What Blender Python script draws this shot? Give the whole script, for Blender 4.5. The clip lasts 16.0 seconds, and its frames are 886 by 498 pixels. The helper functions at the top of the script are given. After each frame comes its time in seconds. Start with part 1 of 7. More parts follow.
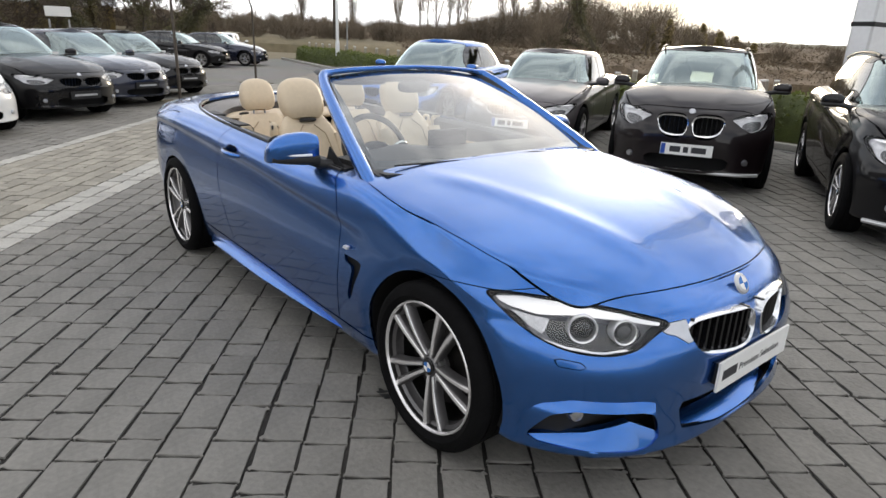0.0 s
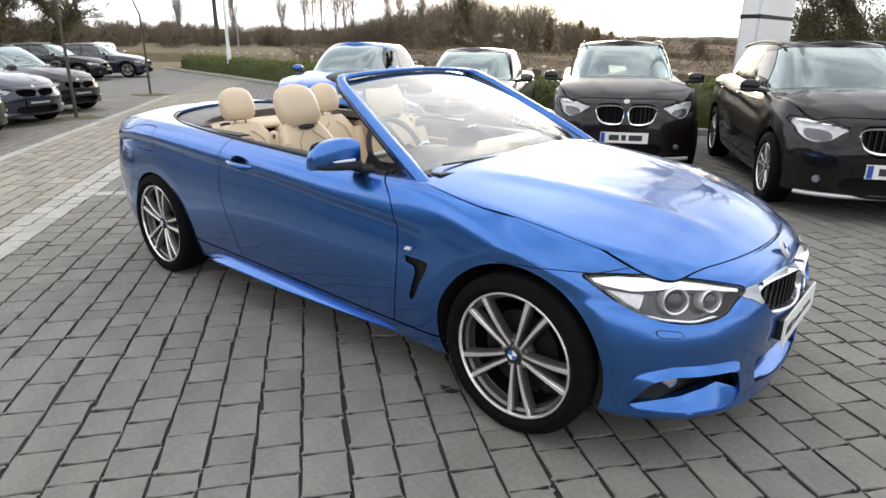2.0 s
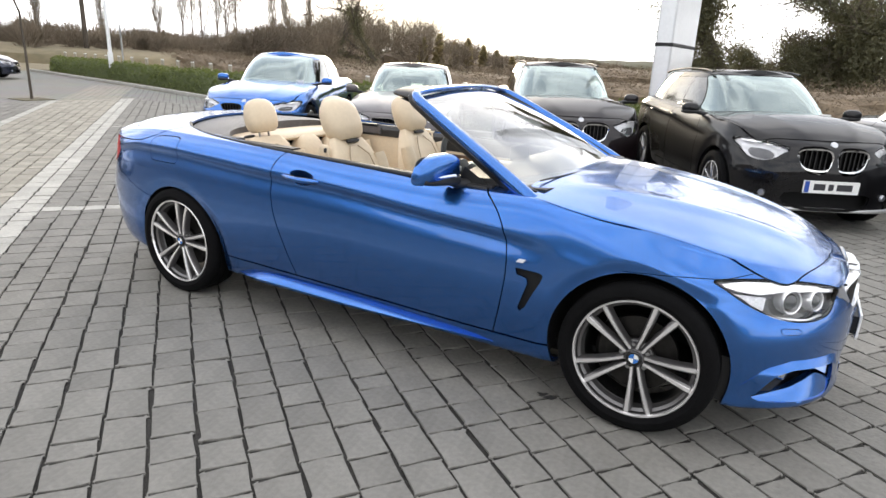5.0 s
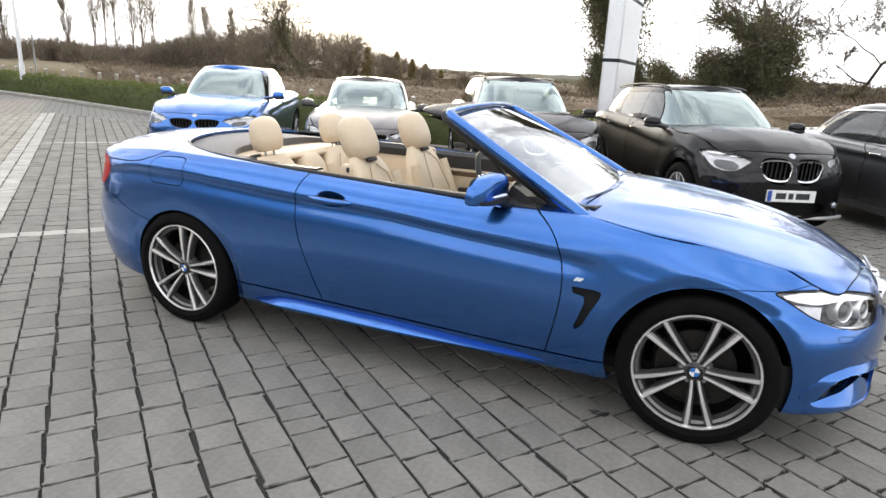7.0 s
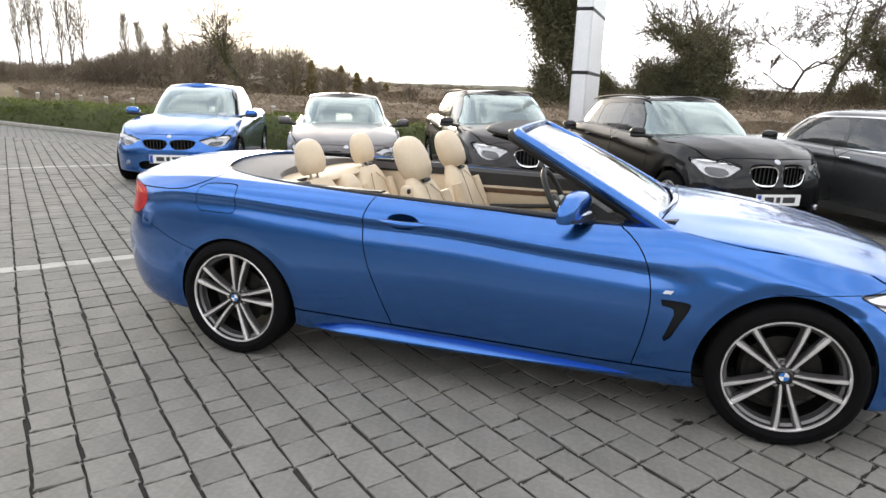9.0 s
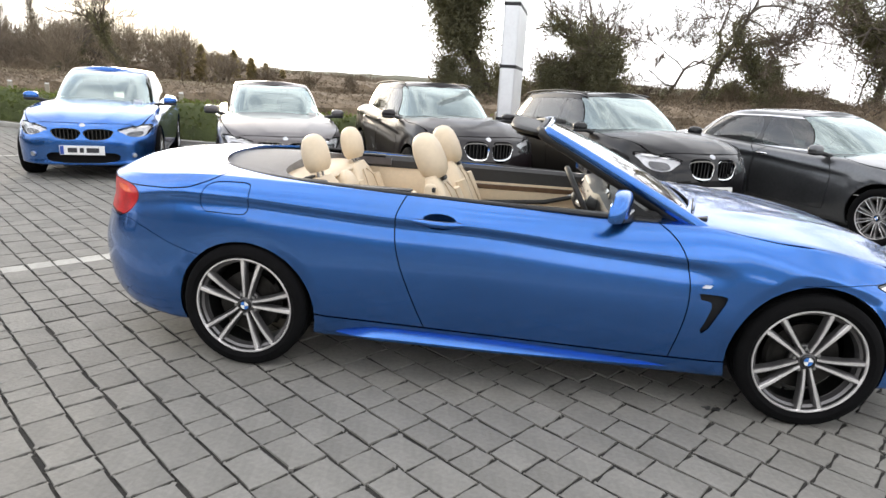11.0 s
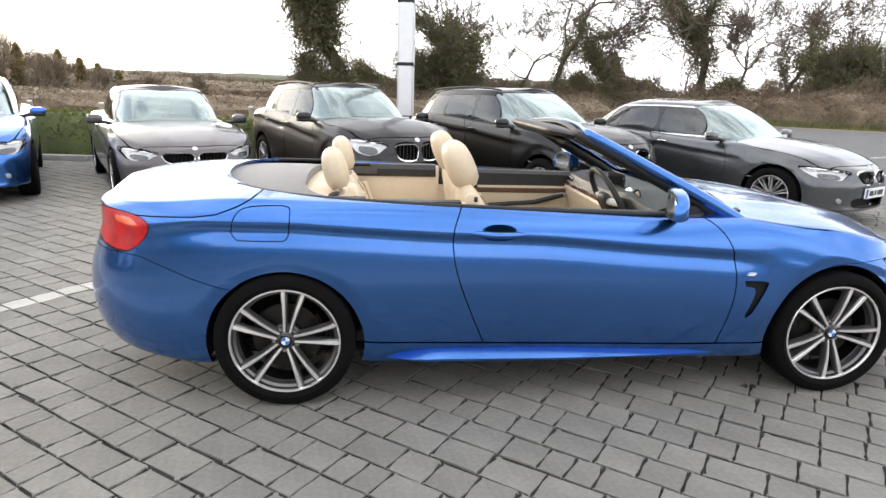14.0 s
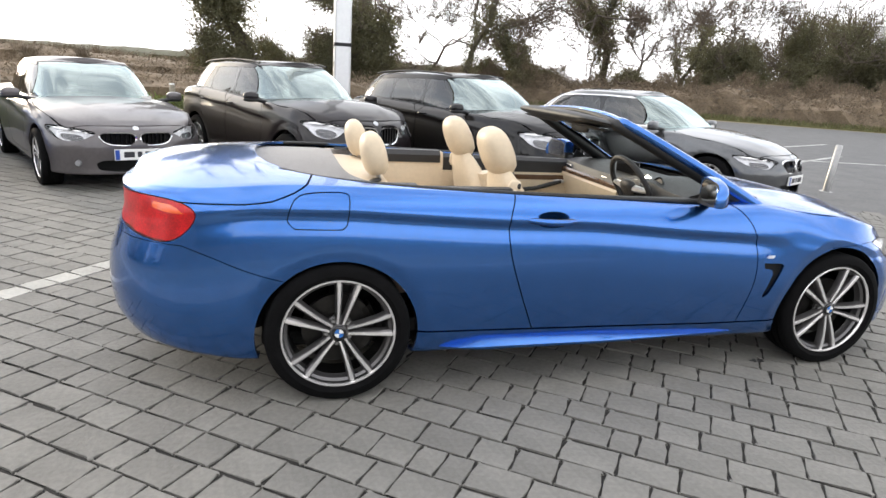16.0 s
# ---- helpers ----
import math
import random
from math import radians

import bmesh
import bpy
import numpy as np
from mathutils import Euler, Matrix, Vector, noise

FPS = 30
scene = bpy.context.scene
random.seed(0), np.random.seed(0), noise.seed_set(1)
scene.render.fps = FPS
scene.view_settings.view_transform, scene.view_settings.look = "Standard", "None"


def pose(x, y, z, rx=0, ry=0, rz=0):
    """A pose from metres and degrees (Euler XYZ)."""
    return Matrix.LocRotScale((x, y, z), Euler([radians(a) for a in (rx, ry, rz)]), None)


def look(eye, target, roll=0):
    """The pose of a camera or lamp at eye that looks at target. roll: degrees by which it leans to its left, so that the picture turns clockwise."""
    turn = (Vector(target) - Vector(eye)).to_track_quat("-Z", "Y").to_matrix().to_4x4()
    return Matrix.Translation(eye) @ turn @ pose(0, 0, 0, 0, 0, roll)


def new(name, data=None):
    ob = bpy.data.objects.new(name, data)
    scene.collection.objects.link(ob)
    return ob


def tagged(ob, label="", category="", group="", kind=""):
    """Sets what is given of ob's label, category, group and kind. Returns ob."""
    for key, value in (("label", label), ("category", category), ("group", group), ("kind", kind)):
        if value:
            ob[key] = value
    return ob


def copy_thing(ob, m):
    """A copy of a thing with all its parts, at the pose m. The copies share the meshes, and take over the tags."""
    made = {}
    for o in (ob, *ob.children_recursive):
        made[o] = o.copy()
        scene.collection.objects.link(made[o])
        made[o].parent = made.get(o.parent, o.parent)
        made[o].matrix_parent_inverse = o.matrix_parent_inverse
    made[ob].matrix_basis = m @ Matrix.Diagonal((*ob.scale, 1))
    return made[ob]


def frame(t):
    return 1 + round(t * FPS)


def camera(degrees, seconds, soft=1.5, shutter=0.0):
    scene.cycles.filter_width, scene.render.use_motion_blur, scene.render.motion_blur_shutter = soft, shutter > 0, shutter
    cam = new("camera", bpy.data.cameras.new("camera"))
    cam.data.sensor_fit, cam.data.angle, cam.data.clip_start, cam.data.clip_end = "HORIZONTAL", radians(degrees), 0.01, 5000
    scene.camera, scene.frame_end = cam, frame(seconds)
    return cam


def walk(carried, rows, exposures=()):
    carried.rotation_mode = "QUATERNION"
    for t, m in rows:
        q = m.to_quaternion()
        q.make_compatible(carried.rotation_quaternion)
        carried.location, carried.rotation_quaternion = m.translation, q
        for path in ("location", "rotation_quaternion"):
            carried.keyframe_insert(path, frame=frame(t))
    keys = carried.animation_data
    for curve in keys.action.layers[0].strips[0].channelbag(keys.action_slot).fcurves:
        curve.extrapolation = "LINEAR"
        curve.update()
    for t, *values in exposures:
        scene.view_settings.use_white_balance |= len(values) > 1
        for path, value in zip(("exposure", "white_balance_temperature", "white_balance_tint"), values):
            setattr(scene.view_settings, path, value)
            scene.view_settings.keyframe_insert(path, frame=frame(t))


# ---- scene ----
cam = camera(71.6, 16.0)
PATH = [
    (0, (3.007, -2.14, 1.503), (1.553, -0.928, 0.857), 2.2),
    (0.5, (2.931, -2.322, 1.482), (1.584, -0.996, 0.827), 2.4),
    (1, (2.87, -2.486, 1.484), (1.62, -1.071, 0.824), 1.8),
    (1.5, (2.746, -2.576, 1.472), (1.479, -1.17, 0.826), 0.6),
    (2, (2.589, -2.674, 1.486), (1.36, -1.23, 0.852), 0.4),
    (2.5, (2.482, -2.793, 1.478), (1.313, -1.296, 0.85), 3.5),
    (3, (2.361, -2.949, 1.489), (1.292, -1.378, 0.862), 3.2),
    (3.5, (2.25, -3.037, 1.478), (1.183, -1.46, 0.865), 3.6),
    (4, (2.084, -3.089, 1.468), (1.052, -1.486, 0.863), 1.9),
    (4.5, (1.944, -3.158, 1.491), (0.92, -1.543, 0.908), 2.7),
    (5, (1.826, -3.296, 1.487), (0.896, -1.626, 0.901), 2.7),
    (5.2, (1.783, -3.355, 1.497), (0.881, -1.663, 0.928), 2.2),
    (7.3, (1.198, -3.535, 1.485), (0.53, -1.729, 0.945), 2.3),
    (7.5, (1.133, -3.585, 1.496), (0.516, -1.768, 0.931), 1.5),
    (8, (1.008, -3.67, 1.507), (0.431, -1.824, 0.998), 1.9),
    (8.5, (0.855, -3.688, 1.491), (0.264, -1.845, 0.986), 1.9),
    (9, (0.682, -3.693, 1.501), (0.114, -1.841, 1.005), 1.9),
    (9.2, (0.63, -3.691, 1.504), (0.073, -1.839, 0.993), 2.4),
    (11.3, (-0.112, -3.774, 1.502), (-0.3, -1.85, 0.991), 2.2),
    (11.5, (-0.169, -3.76, 1.509), (-0.333, -1.835, 0.994), 1.4),
    (12, (-0.31, -3.752, 1.508), (-0.389, -1.827, 0.969), 1.9),
    (12.5, (-0.506, -3.799, 1.516), (-0.376, -1.885, 0.95), 1.5),
    (13, (-0.637, -3.813, 1.518), (-0.453, -1.889, 1.002), 3.1),
    (13.5, (-0.802, -3.731, 1.503), (-0.537, -1.812, 1.007), 2.3),
    (14, (-0.965, -3.65, 1.515), (-0.758, -1.727, 1.008), 1.8),
    (14.5, (-1.114, -3.619, 1.505), (-0.829, -1.704, 1.004), 2.0),
    (15, (-1.324, -3.602, 1.514), (-0.815, -1.736, 1.008), 1.9),
    (15.5, (-1.501, -3.576, 1.51), (-0.983, -1.712, 1.004), 4.0),
    (16, (-1.667, -3.494, 1.488), (-1.15, -1.639, 0.947), 3.7),
]
walk(cam, [(t, look(eye, target, roll)) for t, eye, target, roll in PATH],
     exposures=[(0.0, 0.37), (1.5, 0.57), (3.5, 0.92), (5.0, 0.94), (8.0, 0.88), (9.0, 0.86), (12.5, 1.14), (14.5, 1.10), (16.0, 1.05)])

# ---- light: low winter sun behind thin broken cloud ----
SUN_AZ, SUN_EL = 121.0, 9.0
world = bpy.data.worlds.new("sky")
scene.world = world
world.use_nodes = True
wn, wl = world.node_tree.nodes, world.node_tree.links
wn.clear()
w_out, w_bg = wn.new("ShaderNodeOutputWorld"), wn.new("ShaderNodeBackground")
sky = wn.new("ShaderNodeTexSky")
sky.sky_type, sky.sun_disc = "NISHITA", False
sky.sun_elevation, sky.sun_rotation = radians(SUN_EL + 16), radians(90 - SUN_AZ)
sky.air_density, sky.dust_density, sky.ozone_density = 1.0, 1.2, 1.0
w_tc, w_map = wn.new("ShaderNodeTexCoord"), wn.new("ShaderNodeMapping")
w_map.inputs["Scale"].default_value = (1.0, 1.0, 2.6)
w_noise = wn.new("ShaderNodeTexNoise")
w_noise.inputs["Scale"].default_value, w_noise.inputs["Detail"].default_value = 2.6, 7.0
w_noise.inputs["Roughness"].default_value = 0.58
w_ramp = wn.new("ShaderNodeValToRGB")
w_ramp.color_ramp.elements[0].position, w_ramp.color_ramp.elements[1].position = 0.40, 0.60
w_ramp.color_ramp.elements[0].color = (0.42, 0.42, 0.42, 1)
w_ramp.color_ramp.elements[1].color = (1, 1, 1, 1)
w_sep = wn.new("ShaderNodeSeparateXYZ")
w_band = wn.new("ShaderNodeMapRange")
w_band.inputs["From Min"].default_value, w_band.inputs["From Max"].default_value = 0.02, 0.42
w_band.inputs["To Min"].default_value, w_band.inputs["To Max"].default_value = 1.0, 0.0
w_max = wn.new("ShaderNodeMath")
w_max.operation, w_max.use_clamp = "MAXIMUM", True
w_mix = wn.new("ShaderNodeMix")
w_mix.data_type = "RGBA"
w_mix.inputs["B"].default_value = (12.3, 12.25, 12.4, 1)
wl.new(w_tc.outputs["Generated"], w_map.inputs["Vector"])
wl.new(w_map.outputs["Vector"], w_noise.inputs["Vector"])
wl.new(w_noise.outputs["Fac"], w_ramp.inputs["Fac"])
wl.new(w_tc.outputs["Generated"], w_sep.inputs["Vector"])
wl.new(w_sep.outputs["Z"], w_band.inputs["Value"])
wl.new(w_ramp.outputs["Color"], w_max.inputs[0])
wl.new(w_band.outputs["Result"], w_max.inputs[1])
wl.new(w_max.outputs["Value"], w_mix.inputs["Factor"])
wl.new(sky.outputs["Color"], w_mix.inputs["A"])
w_dot = wn.new("ShaderNodeVectorMath")
w_dot.operation = "DOT_PRODUCT"
w_dot.inputs[1].default_value = (math.cos(radians(SUN_AZ)), math.sin(radians(SUN_AZ)), 0.0)
w_glow = wn.new("ShaderNodeMapRange")
w_glow.inputs["From Min"].default_value, w_glow.inputs["From Max"].default_value = -1.0, 1.0
w_glow.inputs["To Min"].default_value, w_glow.inputs["To Max"].default_value = 1.08, 1.34
w_scale = wn.new("ShaderNodeVectorMath")
w_scale.operation = "SCALE"
wl.new(w_tc.outputs["Generated"], w_dot.inputs[0])
wl.new(w_dot.outputs["Value"], w_glow.inputs["Value"])
wl.new(w_mix.outputs["Result"], w_scale.inputs[0])
wl.new(w_glow.outputs["Result"], w_scale.inputs["Scale"])
w_dir = wn.new("ShaderNodeVectorMath")
w_dir.operation = "DOT_PRODUCT"
w_dir.inputs[1].default_value = (math.cos(radians(SUN_AZ)) * math.cos(radians(SUN_EL)), math.sin(radians(SUN_AZ)) * math.cos(radians(SUN_EL)), math.sin(radians(SUN_EL)))
w_pos = wn.new("ShaderNodeMath")
w_pos.operation, w_pos.inputs[1].default_value = "MAXIMUM", 0.0
w_pow = wn.new("ShaderNodeMath")
w_pow.operation, w_pow.inputs[1].default_value = "POWER", 60.0
w_warm = wn.new("ShaderNodeMix")
w_warm.data_type = "RGBA"
w_warm.inputs["B"].default_value = (15.0, 12.6, 8.2, 1)
wl.new(w_tc.outputs["Generated"], w_dir.inputs[0])
wl.new(w_dir.outputs["Value"], w_pos.inputs[0])
wl.new(w_pos.outputs["Value"], w_pow.inputs[0])
wl.new(w_pow.outputs["Value"], w_warm.inputs["Factor"])
wl.new(w_scale.outputs["Vector"], w_warm.inputs["A"])
wl.new(w_warm.outputs["Result"], w_bg.inputs["Color"])
w_bg.inputs["Strength"].default_value = 0.085
wl.new(w_bg.outputs["Background"], w_out.inputs["Surface"])

sun = new("sun", bpy.data.lights.new("sun", "SUN"))
sun.data.energy, sun.data.angle, sun.data.color = 1.0, radians(14), (1.0, 0.86, 0.66)
_sd = Vector((math.cos(radians(SUN_AZ)) * math.cos(radians(SUN_EL)), math.sin(radians(SUN_AZ)) * math.cos(radians(SUN_EL)), math.sin(radians(SUN_EL))))
sun.matrix_world = look(_sd * 60, (0, 0, 0))

# ---- materials ----
def mat(name, color, rough=0.5, metal=0.0, coat=0.0, vary=0.0, scale=8.0, second=None, bump=0.0, bump_scale=60.0, rand=0.0, spec=0.5, island=False):
    """A principled surface: colour varied by coarse and fine noise, with fine relief."""
    m = bpy.data.materials.new(name)
    m.use_nodes = True
    n, l = m.node_tree.nodes, m.node_tree.links
    b = n["Principled BSDF"]
    b.inputs["Base Color"].default_value = (*color, 1)
    b.inputs["Roughness"].default_value = rough
    b.inputs["Metallic"].default_value = metal
    b.inputs["Coat Weight"].default_value = coat
    b.inputs["Coat Roughness"].default_value = 0.05
    b.inputs["Specular IOR Level"].default_value = spec
    tc = n.new("ShaderNodeTexCoord")
    if vary or second:
        big, fine = n.new("ShaderNodeTexNoise"), n.new("ShaderNodeTexNoise")
        for t, s in ((big, scale), (fine, scale * 9)):
            t.inputs["Scale"].default_value, t.inputs["Detail"].default_value = s, 5
            l.new(tc.outputs["Object"], t.inputs["Vector"])
        add = n.new("ShaderNodeMath")
        add.operation = "ADD"
        half = n.new("ShaderNodeMath")
        half.operation, half.inputs[1].default_value = "MULTIPLY", 0.5
        l.new(big.outputs["Fac"], add.inputs[0])
        l.new(fine.outputs["Fac"], add.inputs[1])
        l.new(add.outputs["Value"], half.inputs[0])
        ramp = n.new("ShaderNodeValToRGB")
        ramp.color_ramp.elements[0].position, ramp.color_ramp.elements[1].position = 0.36, 0.64
        lo = second or tuple(c * (1 - vary) for c in color)
        hi = tuple(min(1, c * (1 + vary)) for c in color)
        ramp.color_ramp.elements[0].color, ramp.color_ramp.elements[1].color = (*lo, 1), (*hi, 1)
        l.new(half.outputs["Value"], ramp.inputs["Fac"])
        out = ramp.outputs["Color"]
        if rand:
            src = n.new("ShaderNodeNewGeometry").outputs["Random Per Island"] if island else n.new("ShaderNodeObjectInfo").outputs["Random"]
            mr = n.new("ShaderNodeMapRange")
            mr.inputs["To Min"].default_value, mr.inputs["To Max"].default_value = 1 - rand, 1 + rand
            l.new(src, mr.inputs["Value"])
            hsv = n.new("ShaderNodeHueSaturation")
            l.new(mr.outputs["Result"], hsv.inputs["Value"])
            l.new(out, hsv.inputs["Color"])
            out = hsv.outputs["Color"]
        l.new(out, b.inputs["Base Color"])
    if bump:
        t = n.new("ShaderNodeTexNoise")
        t.inputs["Scale"].default_value, t.inputs["Detail"].default_value = bump_scale, 4
        l.new(tc.outputs["Object"], t.inputs["Vector"])
        bp = n.new("ShaderNodeBump")
        bp.inputs["Strength"].default_value, bp.inputs["Distance"].default_value = bump, 0.01
        l.new(t.outputs["Fac"], bp.inputs["Height"])
        l.new(bp.outputs["Normal"], b.inputs["Normal"])
    return m


def glass(name, color, alpha, rough=0.02, gain=2.0, tint=(1, 1, 1)):
    """Thin tinted glass: mostly see-through, with a glossy skin."""
    m = bpy.data.materials.new(name)
    m.use_nodes = True
    n, l = m.node_tree.nodes, m.node_tree.links
    n.clear()
    o, mix, tr, gl, fr = (n.new("ShaderNode" + k) for k in ("OutputMaterial", "MixShader", "BsdfTransparent", "BsdfGlossy", "LayerWeight"))
    tr.inputs["Color"].default_value = (*color, 1)
    gl.inputs["Roughness"].default_value = rough
    gl.inputs["Color"].default_value = (*tint, 1)
    fr.inputs["Blend"].default_value = 0.5
    steep = n.new("ShaderNodeMath")
    steep.operation, steep.inputs[1].default_value = "POWER", 5.0
    l.new(fr.outputs["Facing"], steep.inputs[0])
    amp = n.new("ShaderNodeMath")
    amp.operation, amp.use_clamp = "MULTIPLY_ADD", True
    amp.inputs[1].default_value, amp.inputs[2].default_value = 0.96 * gain, alpha + 0.04 * gain
    l.new(steep.outputs["Value"], amp.inputs[0])
    l.new(amp.outputs["Value"], mix.inputs["Fac"])
    l.new(tr.outputs["BSDF"], mix.inputs[1])
    l.new(gl.outputs["BSDF"], mix.inputs[2])
    l.new(mix.outputs["Shader"], o.inputs["Surface"])
    return m


M_BLUE = mat("blue_metallic_paint", (0.033, 0.146, 0.462), 0.26, 0.97, 1.0, vary=0.05, scale=1.5, bump=0.012, bump_scale=900)
M_BLUE.node_tree.nodes["Principled BSDF"].inputs["Coat Roughness"].default_value = 0.045
M_BLACKP = mat("black_paint", (0.0018, 0.0016, 0.0024), 0.5, 0.0, 0.7, vary=0.2, scale=3, spec=0.1)
M_BROWNP = mat("dark_brown_paint", (0.0055, 0.0028, 0.0036), 0.45, 0.0, 0.75, vary=0.15, scale=3, spec=0.15)
M_GREYP = mat("mineral_grey_paint", (0.092, 0.095, 0.101), 0.28, 0.75, 1.0, vary=0.1, scale=3)
M_TAUPEP = mat("taupe_grey_paint", (0.090, 0.080, 0.082), 0.38, 0.4, 0.8, vary=0.1, scale=3)
M_NAVYP = mat("dark_navy_paint", (0.012, 0.016, 0.035), 0.25, 0.4, 1.0, vary=0.1, scale=3)
M_WHITEP = mat("white_paint", (0.75, 0.75, 0.74), 0.3, 0.0, 1.0, vary=0.04, scale=3)
M_TRIM = mat("black_plastic", (0.008, 0.008, 0.0085), 0.5, vary=0.25, scale=20, bump=0.1, bump_scale=400)
M_DARK = mat("underbody_black", (0.003, 0.003, 0.003), 0.85, vary=0.3, scale=6)
M_GLOSSB = mat("gloss_black", (0.006, 0.006, 0.007), 0.12, coat=0.6)
M_RUBBER = mat("tyre_rubber", (0.0042, 0.0042, 0.0045), 0.85, vary=0.3, scale=14, bump=0.2, bump_scale=180, spec=0.1)
M_ALLOY = mat("machined_alloy", (0.88, 0.86, 0.85), 0.24, 0.7, vary=0.06, scale=12)
M_GUNMETAL = mat("gunmetal_alloy", (0.15, 0.145, 0.145), 0.33, 0.7, vary=0.1, scale=12)
M_DISC = mat("brake_disc_steel", (0.035, 0.033, 0.031), 0.45, 0.9, vary=0.25, scale=25)
M_CHROME = mat("chrome", (0.80, 0.80, 0.80), 0.08, 1.0)
M_SATIN = mat("satin_chrome", (0.50, 0.51, 0.54), 0.28, 0.9, vary=0.04)
M_BRIGHT = mat("bright_trim", (0.70, 0.71, 0.73), 0.16, 1.0)
M_SILVER = mat("silver_plastic", (0.55, 0.55, 0.55), 0.35, 0.6, vary=0.05)
M_LEATHER = mat("beige_leather", (0.64, 0.525, 0.375), 0.46, vary=0.05, scale=5, bump=0.06, bump_scale=260)
M_LEATHER_D = mat("beige_seam", (0.36, 0.27, 0.17), 0.6, vary=0.1, scale=20)
M_FABRIC = mat("tonneau_fabric", (0.060, 0.052, 0.052), 0.8, vary=0.2, scale=30, bump=0.25, bump_scale=700)
M_FABRIC.node_tree.nodes["Principled BSDF"].inputs["Sheen Weight"].default_value = 0.5
M_DASH = mat("dark_dash_plastic", (0.018, 0.017, 0.017), 0.5, vary=0.2, scale=30, bump=0.2, bump_scale=300)
M_WOOD = mat("brown_wood_trim", (0.10, 0.055, 0.03), 0.25, coat=0.5, vary=0.3, scale=18)
M_GLASS = glass("clear_glass", (0.82, 0.87, 0.85), 0.12, rough=0.05, gain=1.6)
M_PRIVACY = glass("dark_rear_glass", (0.08, 0.09, 0.09), 0.10)
M_TINT = glass("car_window_glass", (0.20, 0.24, 0.23), 0.04, gain=1.5)
M_LENS = glass("lamp_cover_glass", (0.985, 0.985, 0.985), 0.0, gain=1.0)
M_RED = mat("tail_lamp_red", (0.47, 0.004, 0.007), 0.3, coat=0.12, vary=0.35, scale=14)
M_REDL = mat("tail_lamp_orange_red", (0.80, 0.13, 0.04), 0.2, coat=1.0, vary=0.1, scale=30)
M_RED_D = mat("tail_lamp_dark_red", (0.10, 0.004, 0.004), 0.25, coat=0.4)
M_REFL = mat("lamp_reflector", (0.88, 0.88, 0.88), 0.16, 0.6)
M_LAMPIN = mat("lamp_bezel", (0.36, 0.36, 0.38), 0.24, 0.30, vary=0.30, scale=22, bump=0.15, bump_scale=60)
M_LAMPB = mat("bright_lamp_bezel", (0.66, 0.66, 0.68), 0.24, 0.30, vary=0.30, scale=22, bump=0.15, bump_scale=60)
M_LAMPW = mat("lamp_white", (0.82, 0.83, 0.85), 0.2, 0.2, coat=0.5)
M_PLATE = mat("plate_white", (0.80, 0.80, 0.78), 0.4, vary=0.03)
M_INK = mat("plate_ink", (0.03, 0.03, 0.035), 0.5)
M_EUBLUE = mat("plate_blue", (0.02, 0.07, 0.36), 0.4)
M_BADGEB = mat("badge_blue", (0.03, 0.16, 0.50), 0.25, coat=0.8)
M_SCREENW = mat("windscreen_paper", (0.78, 0.78, 0.76), 0.6, vary=0.03)
M_PAVE = mat("grey_sett", (0.187, 0.179, 0.161), 0.82, vary=0.16, scale=4.5, bump=0.5, bump_scale=55, rand=0.10, island=True)
M_PAVEO = mat("grey_sett_single", (0.187, 0.179, 0.161), 0.82, vary=0.16, scale=4.5, bump=0.5, bump_scale=55, rand=0.09)
M_BUFF = mat("buff_sett", (0.275, 0.256, 0.213), 0.82, vary=0.16, scale=4.5, bump=0.5, bump_scale=55, rand=0.16, island=True)
M_CREAM = mat("cream_sett", (0.38, 0.368, 0.335), 0.8, vary=0.14, scale=5, bump=0.4, bump_scale=55, rand=0.1, island=True)
M_JOINT = mat("joint_sand", (0.025, 0.023, 0.020), 0.95, vary=0.45, scale=3, bump=0.8, bump_scale=120)
M_STAIN = mat("oil_stain", (0.02, 0.02, 0.02), 0.5, vary=0.3)
M_KERB = mat("kerb_concrete", (0.36, 0.35, 0.32), 0.85, vary=0.2, scale=4, bump=0.4, bump_scale=90)
M_ROAD = mat("worn_asphalt", (0.12, 0.12, 0.12), 0.85, vary=0.2, scale=2, bump=0.5, bump_scale=140)
M_ROADP = mat("road_paint", (0.40, 0.40, 0.385), 0.8, vary=0.4, scale=3)
M_GRASS = mat("rough_grass", (0.098, 0.105, 0.042), 0.9, vary=0.4, scale=3, second=(0.10, 0.085, 0.035), rand=0.3, island=True)
M_SOIL = mat("soil_and_leaf", (0.10, 0.085, 0.05), 0.95, vary=0.4, scale=1.5, bump=0.8, bump_scale=30)
M_HEDGE = mat("hedge_leaf", (0.082, 0.102, 0.030), 0.7, vary=0.4, scale=4, second=(0.048, 0.060, 0.020), rand=0.28, island=True)
M_SCRUB = mat("brown_scrub", (0.165, 0.125, 0.085), 0.9, vary=0.4, scale=1.5, second=(0.10, 0.077, 0.052), rand=0.25, island=True)
M_TWIG = mat("bare_twig", (0.105, 0.082, 0.062), 0.9, vary=0.3, scale=2)
# paler than bare_twig: distance haze is put into the twig colour
M_HAZETWIG = mat("hazed_far_twigs", (0.205, 0.168, 0.125), 0.9, vary=0.5, scale=0.16, rand=0.25, island=True)
M_BARREL = mat("satin_barrel", (0.05, 0.049, 0.049), 0.34, 0.85, vary=0.2)
M_BARK = mat("bark", (0.085, 0.07, 0.055), 0.9, vary=0.35, scale=3, bump=0.8, bump_scale=25)
